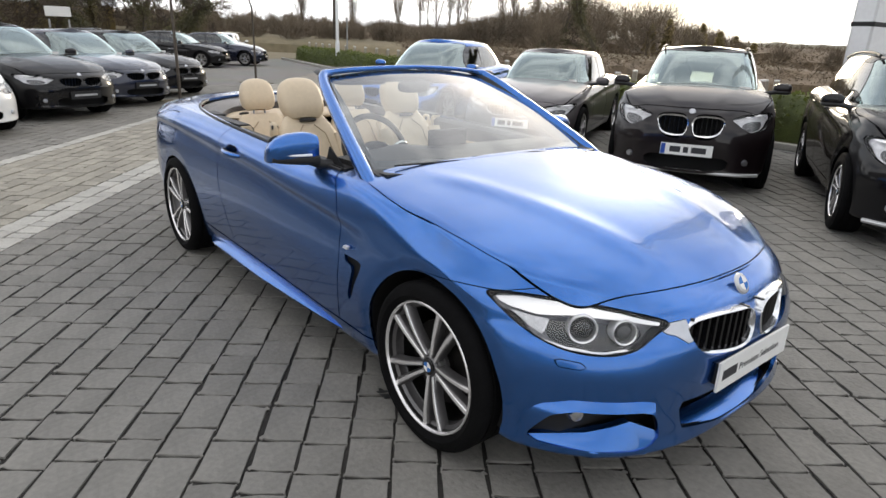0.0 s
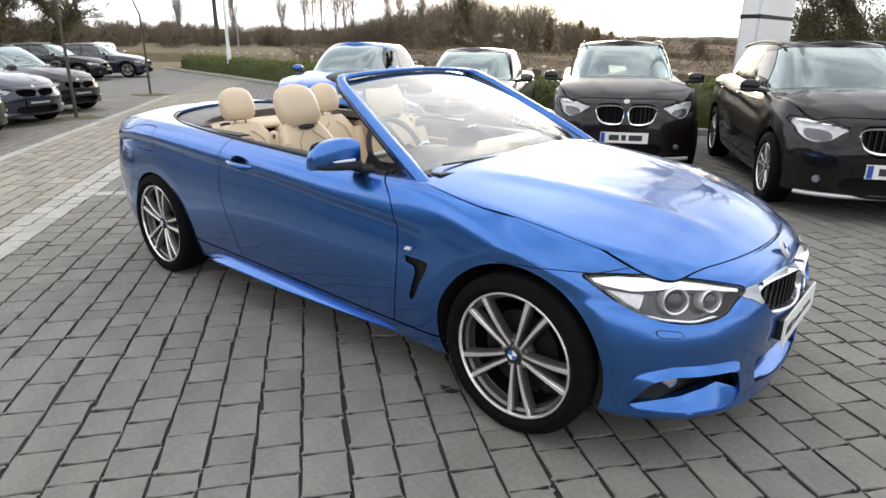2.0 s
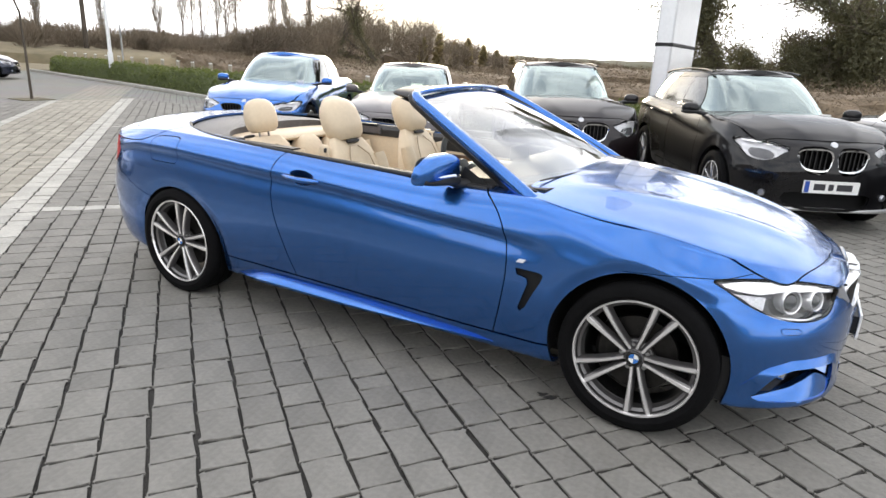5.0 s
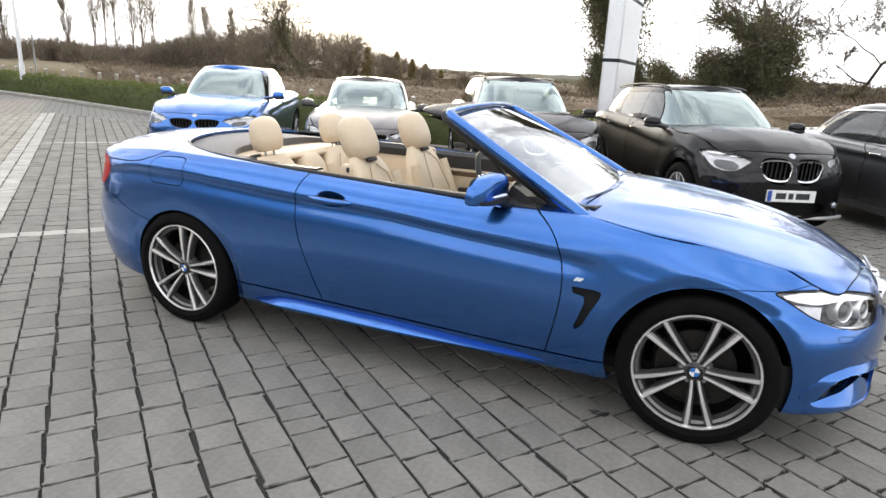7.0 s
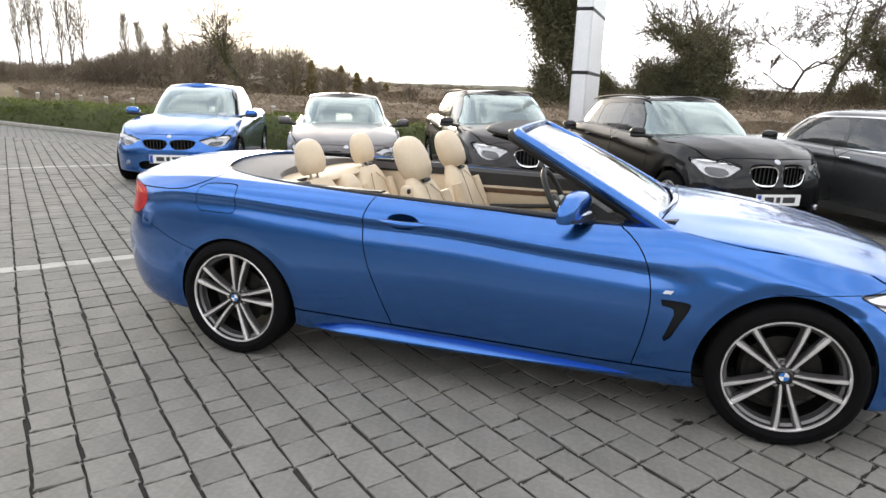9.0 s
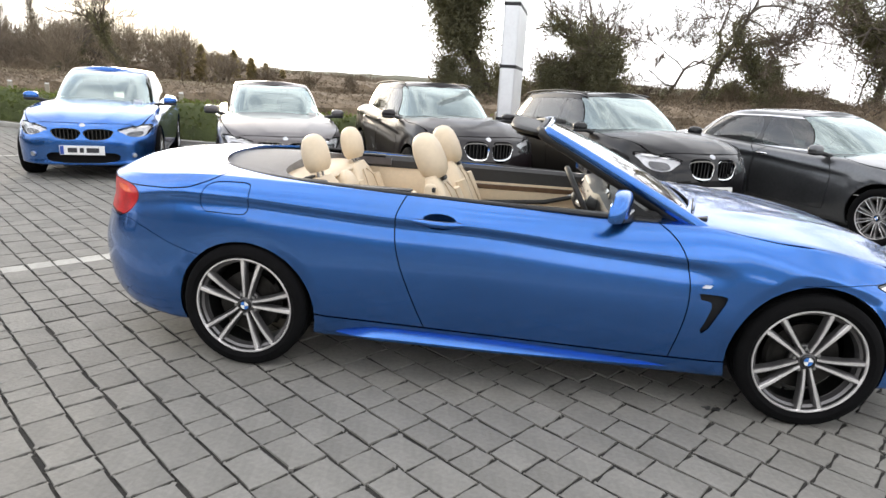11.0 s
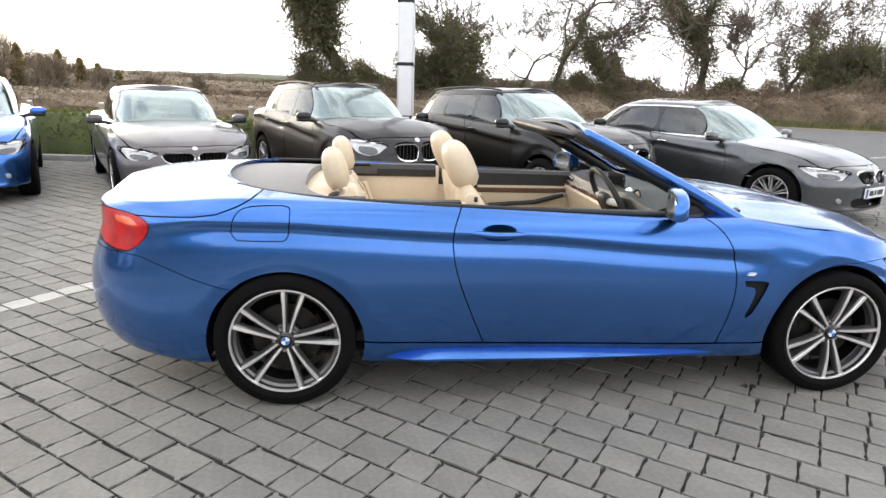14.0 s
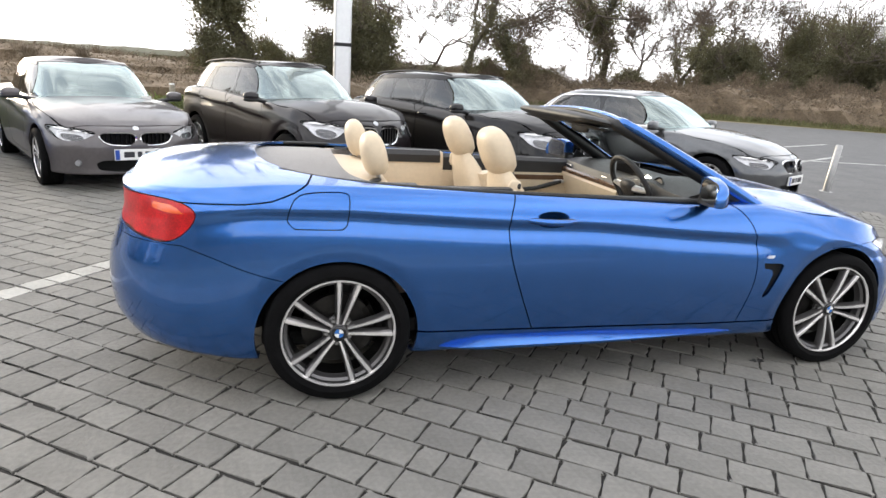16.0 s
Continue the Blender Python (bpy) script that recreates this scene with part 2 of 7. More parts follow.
M_IVY = mat("ivy_leaf", (0.100, 0.096, 0.054), 0.7, vary=0.5, scale=2, second=(0.058, 0.058, 0.033), rand=0.32, island=True)
# needle colour warmed and lightened to hold the low sun's glow
M_CONIFER = mat("conifer_needles", (0.15, 0.125, 0.055), 0.8, vary=0.4, scale=2, rand=0.4, island=True)
M_FIELD = mat("dry_field", (0.175, 0.14, 0.085), 0.95, vary=0.3, scale=0.15, second=(0.14, 0.12, 0.07), bump=0.5, bump_scale=2)
M_TIMBER = mat("grey_timber", (0.30, 0.27, 0.22), 0.85, vary=0.25, scale=6, bump=0.5, bump_scale=60)
M_PYLON = mat("pylon_white", (0.83, 0.84, 0.85), 0.35, 0.1, coat=0.2, vary=0.04, scale=2)
M_STEEL = mat("brushed_steel", (0.36, 0.36, 0.355), 0.4, 0.9, vary=0.1, scale=20)
M_STONE = mat("field_stone", (0.19, 0.17, 0.15), 0.9, vary=0.35, scale=3, bump=0.8, bump_scale=20, rand=0.3, island=True)

def backlit(m, color, share):
    """Lets part of the light through thin leaves and twigs."""
    n, l = m.node_tree.nodes, m.node_tree.links
    tr, mix = n.new("ShaderNodeBsdfTranslucent"), n.new("ShaderNodeMixShader")
    tr.inputs["Color"].default_value = (*color, 1)
    mix.inputs["Fac"].default_value = share
    l.new(n["Principled BSDF"].outputs["BSDF"], mix.inputs[1])
    l.new(tr.outputs["BSDF"], mix.inputs[2])
    l.new(mix.outputs["Shader"], n["Material Output"].inputs["Surface"])


# far twigs and conifers pass extra warm light, imitating the glow towards the sun
backlit(M_HAZETWIG, (0.40, 0.31, 0.20), 0.20)
backlit(M_CONIFER, (0.55, 0.44, 0.22), 0.50)
backlit(M_IVY, (0.20, 0.17, 0.06), 0.25)
backlit(M_HEDGE, (0.22, 0.26, 0.05), 0.30)

# ---- mesh tools ----
def smooth01(a, b, x):
    t = np.clip((np.asarray(x, float) - a) / (b - a), 0, 1)
    return t * t * (3 - 2 * t)


def spl(x, knots):
    """Monotone cubic through knots (x, value)."""
    k = np.array(knots, float)
    return pchip(k[:, 0], k[:, 1][:, None] * np.ones((1, 1)), np.asarray(x, float).ravel())[:, 0].reshape(np.shape(x))


def pchip(xk, yk, x):
    h, dl = np.diff(xk), np.diff(yk, axis=0) / np.diff(xk)[:, None]
    d = np.zeros_like(yk)
    d[0], d[-1] = dl[0], dl[-1]
    same = dl[1:] * dl[:-1] > 0
    w1, w2 = (2 * h[1:] + h[:-1])[:, None], (h[1:] + 2 * h[:-1])[:, None]
    with np.errstate(all="ignore"):
        m = (w1 + w2) / (w1 / dl[:-1] + w2 / dl[1:])
    d[1:-1] = np.where(same, m, 0)
    x = np.clip(x, xk[0], xk[-1])
    i = np.clip(np.searchsorted(xk, x) - 1, 0, len(xk) - 2)
    t = ((x - xk[i]) / h[i])[:, None]
    hi = h[i][:, None]
    return (2 * t**3 - 3 * t**2 + 1) * yk[i] + (t**3 - 2 * t**2 + t) * hi * d[i] + (3 * t**2 - 2 * t**3) * yk[i + 1] + (t**3 - t**2) * hi * d[i + 1]


def thing(name, label, category, at=None, group="", kind=""):
    ob = new(name)
    ob.empty_display_size = 0.1
    if at is not None:
        ob.matrix_basis = at
    return tagged(ob, label, category, group, kind)


def mk(name, V, F, material, parent=None, label="", smooth=True, sharp=38):
    me = bpy.data.meshes.new(name)
    me.from_pydata([tuple(map(float, v)) for v in V], [], [tuple(map(int, f)) for f in F])
    me.materials.append(material)
    if smooth:
        me.shade_smooth()
        me.set_sharp_from_angle(angle=radians(sharp))
    else:
        me.shade_flat()
    ob = new(name, me)
    if parent:
        ob.parent = parent
    if label:
        ob["label"] = label
    return ob


def part(name, bm, material, parent, label="", smooth=True, sharp=38):
    """Links a bmesh as one mesh object under a thing or a part."""
    me = bpy.data.meshes.new(name)
    bm.to_mesh(me)
    bm.free()
    me.materials.append(material)
    if smooth:
        me.shade_smooth()
        me.set_sharp_from_angle(angle=radians(sharp))
    ob = new(name, me)
    if parent:
        ob.parent = parent
    if label:
        ob["label"] = label
    return ob


def merge(*meshes):
    V, F, k = [], [], 0
    for v, f in meshes:
        V.append(np.asarray(v, float))
        F += [tuple(i + k for i in q) for q in f]
        k += len(v)
    return np.concatenate(V), F


def move(vf, m):
    v = np.asarray(vf[0], float)
    a = np.array(m)
    return v @ a[:3, :3].T + a[:3, 3], vf[1]


def mirror_y(vf):
    return np.asarray(vf[0]) * (1, -1, 1), [tuple(reversed(f)) for f in vf[1]]


def loft(rings, caps=True, closed=True):
    rings = np.asarray(rings, float)
    n, m = rings.shape[:2]
    F = []
    for i in range(n - 1):
        for j in range(m if closed else m - 1):
            k = (j + 1) % m
            F.append((i * m + j, i * m + k, (i + 1) * m + k, (i + 1) * m + j))
    if caps and closed:
        F.append(tuple(reversed(range(m))))
        F.append(tuple(range((n - 1) * m, n * m)))
    return rings.reshape(-1, 3), F


def ring2(w, h, p=4, m=20):
    """Rounded rectangle (superellipse) of half sizes w, h in the plane."""
    a = np.linspace(0, 2 * np.pi, m, endpoint=False)
    c, s = np.cos(a), np.sin(a)
    return np.stack([w * np.sign(c) * np.abs(c) ** (2 / p), h * np.sign(s) * np.abs(s) ** (2 / p)], 1)


def pillow(sx, sy, sz, p=3.2, q=3.0, nu=20, nv=11):
    """Superellipsoid: a soft block of half sizes sx, sy, sz."""
    rings = []
    for t in np.linspace(-np.pi / 2, np.pi / 2, nv + 2)[1:-1]:
        c = abs(math.cos(t)) ** (2 / q)
        r = ring2(sx * c, sy * c, p, nu)
        rings.append(np.column_stack([r, np.full(nu, sz * np.sign(math.sin(t)) * abs(math.sin(t)) ** (2 / q))]))
    return loft(rings)


def box(x0, x1, y0, y1, z0, z1, b=0.0):
    """Box with chamfered edges."""
    if b <= 0:
        V = [(x, y, z) for z in (z0, z1) for y in (y0, y1) for x in (x0, x1)]
        return np.array(V, float), [(0, 2, 3, 1), (4, 5, 7, 6), (0, 1, 5, 4), (2, 6, 7, 3), (0, 4, 6, 2), (1, 3, 7, 5)]
    rings = []
    for z, k in ((z0, b), (z0 + b, 0), (z1 - b, 0), (z1, b)):
        c = b
        rings.append([(x0 + c + k * .0, y0 + k, z), (x1 - c, y0 + k, z), (x1 - k, y0 + c, z), (x1 - k, y1 - c, z), (x1 - c, y1 - k, z), (x0 + c, y1 - k, z), (x0 + k, y1 - c, z), (x0 + k, y0 + c, z)])
    return loft(rings)


def tube(path, r, sides=10, caps=True, flat=1.0):
    """Round bar along a path; r: a radius or one for each point; flat squeezes it across."""
    P = np.asarray(path, float)
    R = np.full(len(P), r) if np.isscalar(r) else np.asarray(r, float)
    T = np.gradient(P, axis=0)
    T /= np.linalg.norm(T, axis=1)[:, None] + 1e-9
    up = np.array((0, 0, 1.0)) if abs(T[0][2]) < 0.9 else np.array((1.0, 0, 0))
    rings = []
    for p, t, rr in zip(P, T, R):
        a = np.cross(t, up)
        a /= np.linalg.norm(a) + 1e-9
        b = np.cross(a, t)
        up = b
        g = np.linspace(0, 2 * np.pi, sides, endpoint=False)
        rings.append(p + rr * (np.cos(g)[:, None] * a * flat + np.sin(g)[:, None] * b))
    return loft(rings, caps)


def lathe(profile, n=48, y_axis=True):
    """Turn (radius, height) points round the y axis."""
    g = np.linspace(0, 2 * np.pi, n, endpoint=False)
    rings = [np.stack([r * np.cos(g), np.full(n, h), r * np.sin(g)], 1) for r, h in profile]
    return loft(rings, caps=False)


def plate(poly, d0, d1, axis=1, bevel=0.0):
    """A plane shape (a, b) pulled from d0 to d1 along an axis (0 x, 1 y, 2 z)."""
    P = np.asarray(poly, float)
    c = P.mean(0)
    rings = []
    steps = [(d0, 1.0), (d1, 1.0)]
    if bevel:
        s = 1 - bevel / max(1e-6, np.abs(P - c).max())
        steps = [(d0, 1.0), (d1 - np.sign(d1 - d0) * bevel, 1.0), (d1, s)]
    for d, k in steps:
        q = c + (P - c) * k
        cols = [q[:, 0], q[:, 1]]
        cols.insert(axis, np.full(len(P), d))
        rings.append(np.stack(cols, 1))
    return loft(rings)


def chaikin(poly, times=2, closed=True):
    P = np.asarray(poly, float)
    for _ in range(times):
        if closed:
            Q = np.roll(P, -1, 0)
            P = np.stack([0.75 * P + 0.25 * Q, 0.25 * P + 0.75 * Q], 1).reshape(-1, P.shape[1])
        else:
            A, B = P[:-1], P[1:]
            P = np.concatenate([P[:1], np.stack([0.75 * A + 0.25 * B, 0.25 * A + 0.75 * B], 1).reshape(-1, P.shape[1]), P[-1:]])
    return P


def sd_poly(P, poly):
    """Signed distance of points P to a polygon, negative inside."""
    A = np.asarray(poly, float)
    B = np.roll(A, -1, 0)
    best = np.full(len(P), 1e9)
    inside = np.zeros(len(P), bool)
    for a, b in zip(A, B):
        e, w = b - a, P - a
        t = np.clip((w @ e) / (e @ e + 1e-12), 0, 1)
        best = np.minimum(best, ((w - t[:, None] * e) ** 2).sum(1))
        c = (a[1] > P[:, 1]) != (b[1] > P[:, 1])
        with np.errstate(all="ignore"):
            xx = a[0] + (P[:, 1] - a[1]) / (b[1] - a[1]) * (b[0] - a[0])
        inside ^= c & (P[:, 0] < xx)
    return np.where(inside, -1, 1) * np.sqrt(best)


class Sheet:
    """A surface with its own normals, that can be cut along the zero line of a field into panels."""

    def __init__(self, V, N, F):
        self.V, self.N, self.F = np.asarray(V, float), np.asarray(N, float), list(F)

    def cut(self, field, gap=0.0):
        """(inside, outside): the parts where the field is below -gap and above +gap."""
        if gap:
            return self._cut(lambda V: field(V) + gap)[0], self._cut(lambda V: field(V) - gap)[1]
        return self._cut(field)

    def _cut(self, field):
        f = field(self.V)
        f = np.where(np.abs(f) < 1e-7, 1e-7, f)
        neg = f < 0
        newV, newN, cache, IN, OUT = [], [], {}, [], []
        base = len(self.V)

        def cross(a, b):
            k = (a, b) if a < b else (b, a)
            if k not in cache:
                t = f[k[0]] / (f[k[0]] - f[k[1]])
                cache[k] = base + len(newV)
                newV.append(self.V[k[0]] * (1 - t) + self.V[k[1]] * t)
                newN.append(self.N[k[0]] * (1 - t) + self.N[k[1]] * t)
            return cache[k]

        for q in self.F:
            s = [neg[i] for i in q]
            if all(s):
                IN.append(q)
            elif not any(s):
                OUT.append(q)
            else:
                p, o = [], []
                for j, a in enumerate(q):
                    b = q[(j + 1) % len(q)]
                    (p if s[j] else o).append(a)
                    if neg[a] != neg[b]:
                        c = cross(a, b)
                        p.append(c)
                        o.append(c)
                if len(p) > 2:
                    IN.append(tuple(p))
                if len(o) > 2:
                    OUT.append(tuple(o))
        V = np.concatenate([self.V, np.array(newV).reshape(-1, 3)])
        N = np.concatenate([self.N, np.array(newN).reshape(-1, 3)])
        return Sheet(V, N, IN), Sheet(V, N, OUT)

    def tidy(self):
        used = sorted({i for q in self.F for i in q})
        at = {i: k for k, i in enumerate(used)}
        return Sheet(self.V[used], self.N[used], [tuple(at[i] for i in q) for q in self.F])

    def islands(self):
        """The connected pieces of the sheet."""
        root = {}

        def find(a):
            while root.setdefault(a, a) != a:
                root[a] = root[root[a]]
                a = root[a]
            return a
        for q in self.F:
            for a in q[1:]:
                root[find(a)] = find(q[0])
        groups = {}
        for q in self.F:
            groups.setdefault(find(q[0]), []).append(q)
        return [Sheet(self.V, self.N, g) for g in groups.values() if len(g) > 2]

    def mirrored(self):
        return Sheet(self.V * (1, -1, 1), self.N * (1, -1, 1), [tuple(reversed(q)) for q in self.F])

    def plus(self, other):
        k = len(self.V)
        return Sheet(np.concatenate([self.V, other.V]), np.concatenate([self.N, other.N]), self.F + [tuple(i + k for i in q) for q in other.F])

    def pushed(self, d):
        n = self.N / (np.linalg.norm(self.N, axis=1)[:, None] + 1e-9)
        return Sheet(self.V + n * d, self.N, self.F)

    def make(self, name, material, parent=None, label="", rim=0.014):
        s = self.tidy()
        V, N, F = s.V, s.N / (np.linalg.norm(s.N, axis=1)[:, None] + 1e-9), s.F
        loops = [N[i] for q in F for i in q]
        if rim:
            edges = {}
            for q in F:
                for a, b in zip(q, q[1:] + q[:1]):
                    edges[(a, b)] = 1
            lone = [(a, b) for a, b in edges if (b, a) not in edges and not (abs(V[a][1]) < 1e-4 and abs(V[b][1]) < 1e-4)]
            ext, add = {}, []
            F = list(F)
            for a, b in lone:
                for i in (a, b):
                    if i not in ext:
                        ext[i] = len(V) + len(add)
                        add.append(V[i] - N[i] * rim)
                F.append((b, a, ext[a], ext[b]))
                nn = np.cross(V[a] - V[b], N[a])
                nn = -nn / (np.linalg.norm(nn) + 1e-9)
                loops += [nn] * 4
            if add:
                V = np.concatenate([V, np.array(add)])
        me = bpy.data.meshes.new(name)
        me.from_pydata([tuple(v) for v in V.tolist()], [], F)
        me.materials.append(material)
        me.shade_smooth()
        me.normals_split_custom_set([tuple(map(float, n)) for n in loops])
        ob = new(name, me)
        if parent:
            ob.parent = parent
        if label:
            ob["label"] = label
        return ob


def grid_sheet(P):
    """Sheet from a grid of points (rows, columns, 3)."""
    r, c = P.shape[:2]
    du, dv = np.gradient(P, axis=1), np.gradient(P, axis=0)
    N = np.cross(du, dv)
    ln = np.linalg.norm(N, axis=2)
    N /= ln[..., None] + 1e-12
    F = [(i * c + j, i * c + j + 1, (i + 1) * c + j + 1, (i + 1) * c + j) for i in range(r - 1) for j in range(c - 1)]
    return Sheet(P.reshape(-1, 3), N.reshape(-1, 3), F)

# ---- ground: far sheet, road, verge ----
def brick_mat(name, c1, c2, mortar):
    m = mat(name, c1, 0.85)
    n, l = m.node_tree.nodes, m.node_tree.links
    tc, mp, br, nz = n.new("ShaderNodeTexCoord"), n.new("ShaderNodeMapping"), n.new("ShaderNodeTexBrick"), n.new("ShaderNodeTexNoise")
    mp.inputs["Rotation"].default_value = (0, 0, radians(-142.3))
    br.inputs["Color1"].default_value, br.inputs["Color2"].default_value, br.inputs["Mortar"].default_value = (*c1, 1), (*c2, 1), (*mortar, 1)
    br.inputs["Scale"].default_value, br.inputs["Brick Width"].default_value, br.inputs["Row Height"].default_value = 1.0, 0.21, 0.18
    br.inputs["Mortar Size"].default_value = 0.008
    nz.inputs["Scale"].default_value, nz.inputs["Detail"].default_value = 0.7, 6
    mx = n.new("ShaderNodeMix")
    mx.data_type, mx.blend_type = "RGBA", "MULTIPLY"
    mx.inputs["Factor"].default_value = 0.35
    l.new(tc.outputs["Object"], mp.inputs["Vector"])
    l.new(mp.outputs["Vector"], br.inputs["Vector"])
    l.new(tc.outputs["Object"], nz.inputs["Vector"])
    l.new(br.outputs["Color"], mx.inputs["A"])
    l.new(nz.outputs["Color"], mx.inputs["B"])
    l.new(mx.outputs["Result"], n["Principled BSDF"].inputs["Base Color"])
    bp = n.new("ShaderNodeBump")
    bp.inputs["Strength"].default_value, bp.inputs["Distance"].default_value = 0.6, 0.01
    bp.invert = True
    l.new(br.outputs["Fac"], bp.inputs["Height"])
    l.new(bp.outputs["Normal"], n["Principled BSDF"].inputs["Normal"])
    return m


M_FARPAVE = brick_mat("far_grey_setts", (0.235, 0.228, 0.208), (0.198, 0.192, 0.175), (0.07, 0.065, 0.055))
M_FARBUFF = brick_mat("far_buff_setts", (0.30, 0.28, 0.235), (0.25, 0.23, 0.19), (0.10, 0.09, 0.07))

PA = np.array((math.cos(radians(142.3)), math.sin(radians(142.3))))
PN = np.array((-PA[1] * -1, PA[0] * -1))


def ground_xy(s, q):
    return PA * s + PN * q


ground = mk("ground", *box(-700, 700, -700, 700, -.5, -.024), M_FIELD, None, "", False)
tagged(ground, "dry winter field reaching the horizon", "ground", kind="structure")


def slab(name, poly, z0, z1, material, label, category, kind="structure"):
    ob = mk(name, *plate(poly, z0, z1, 2), material, None, "", False)
    return tagged(ob, label, category, kind=kind)


far = slab("pavement", [(-34, -34), (9.5, -34), (9.5, 1.0), (6.2, 3.2), (8.2, 8.3), (4.5, 8.7), (-6.7, 8.5), (-14, 10.2), (-27, 13.4), (-34, 15)], -.022, -.016, M_FARPAVE, "grey concrete sett paving of the car yard", "paving")
q0, q1 = -4.55, -3.15
slab("pavement_lane", [tuple(ground_xy(s, q)) for s, q in ((12.5, q0), (12.5, q1), (24, q1), (24, q0))], -.0155, -.006, M_FARBUFF, "buff sett lane between cream bands", "paving")
slab("road", [(6.1, 3.2), (9.4, .9), (9.4, -34), (60, -34), (40, 16), (31, 22), (22, 27), (14, 34), (11, 25), (8.0, 8.3)], -.020, -.010, M_ROAD, "worn grey asphalt road and yard entrance", "road")
for a, b, w in (((7.8, 4.0), (14.5, 9.0), .12), ((9.0, 8.0), (13.8, 10.6), .12), ((10.8, 9.4), (15.6, 8.4), .12), ((12.6, 12.2), (17.2, 14.4), .12)):
    d = np.array(b) - a
    n = np.array((-d[1], d[0])) / np.hypot(*d) * w / 2
    slab("road_marking", [tuple(np.array(a) - n), tuple(np.array(b) - n), tuple(np.array(b) + n), tuple(np.array(a) + n)], -.010, -.004, M_ROADP, "worn white line painted on the asphalt", "road marking")

# unseen walls added behind the walk; the tall western pair darkens the car's reflections
M_WALL = mat("grey_render", (0.16, 0.155, 0.15), 0.8, vary=0.15, scale=0.8, bump=0.3, bump_scale=30)
for nm, x0, x1, y0, y1, h in (("wall_south", -13, 34, -27.3, -27, 3.6), ("wall_west", -46, -13.3, -13.3, -13, 6.0), ("wall_inner", -13.3, -13, -27.3, -13, 6.0)):
    wall = mk(nm, *box(x0, x1, y0, y1, -.03, h, .02), M_WALL, None, "", False)
    tagged(wall, "plain grey rendered wall added out of view behind the walk", "wall", kind="structure")
# kerb and planted strip behind the parked row
KERB = [(6.6, 8.75), (3.0, 8.75), (-1.0, 8.65), (-6.7, 8.45), (-10.0, 9.05), (-14.0, 10.2), (-20.0, 11.9), (-27.0, 13.5), (-34, 15.2)]
kp = chaikin(KERB, 1, False)
verge_poly = [tuple(p) for p in kp] + [(-36, 60), (30, 60), (20, 30), (9.0, 12.0)]
slab("verge", verge_poly, -.02, .06, M_SOIL, "soil and rough grass behind the kerb", "verge")
kerb = thing("kerb", "pale concrete kerb edging the paved yard", "kerb", kind="structure")
for i in range(len(kp) - 1):
    a, b = kp[i], kp[i + 1]
    n = max(1, int(round(np.hypot(*(b - a)) / .91)))
    for k in range(n):
        p, q = a + (b - a) * k / n, a + (b - a) * (k + 1) / n
        L = np.hypot(*(q - p))
        ob = mk("kerb_stone", *box(0.004, L - .004, -.065, .065, -.02, .09, .012), M_KERB, kerb)
        ob.matrix_basis = Matrix.Translation((*p, 0)) @ Matrix.Rotation(math.atan2(q[1] - p[1], q[0] - p[0]), 4, "Z")

# ---- car body: side rows swept round the plan outline, then a crowned top ----
W_SIDE = [(-2.45, .835), (-2.0, .884), (-1.405, .908), (-.9, .898), (0, .896), (.8, .896), (1.405, .903), (1.8, .888), (2.2, .86)]
SWAGE = [(-2.4, .90), (-1.95, .905), (-1.4, .902), (-1.1, .884), (-.64, .858), (-.23, .848), (.35, .805), (.8, .775), (1.1, .742), (1.5, .69), (2.2, .62)]
BELT = [(-2.4, .955), (-2.0, .972), (-1.6, 1.000), (-1.2, .992), (-.56, .968), (0, .946), (.5, .928), (.8, .930), (1.1, .900), (1.405, .862), (1.7, .800), (1.95, .745), (2.06, .728)]
CROWN = [(-2.4, .985), (-2.2, 1.030), (-1.9, 1.050), (-1.5, 1.050), (0, 1.0), (.7, 1.005), (1.0, .985), (1.405, .938), (1.75, .868), (1.95, .800), (2.06, .742), (2.09, .728)]


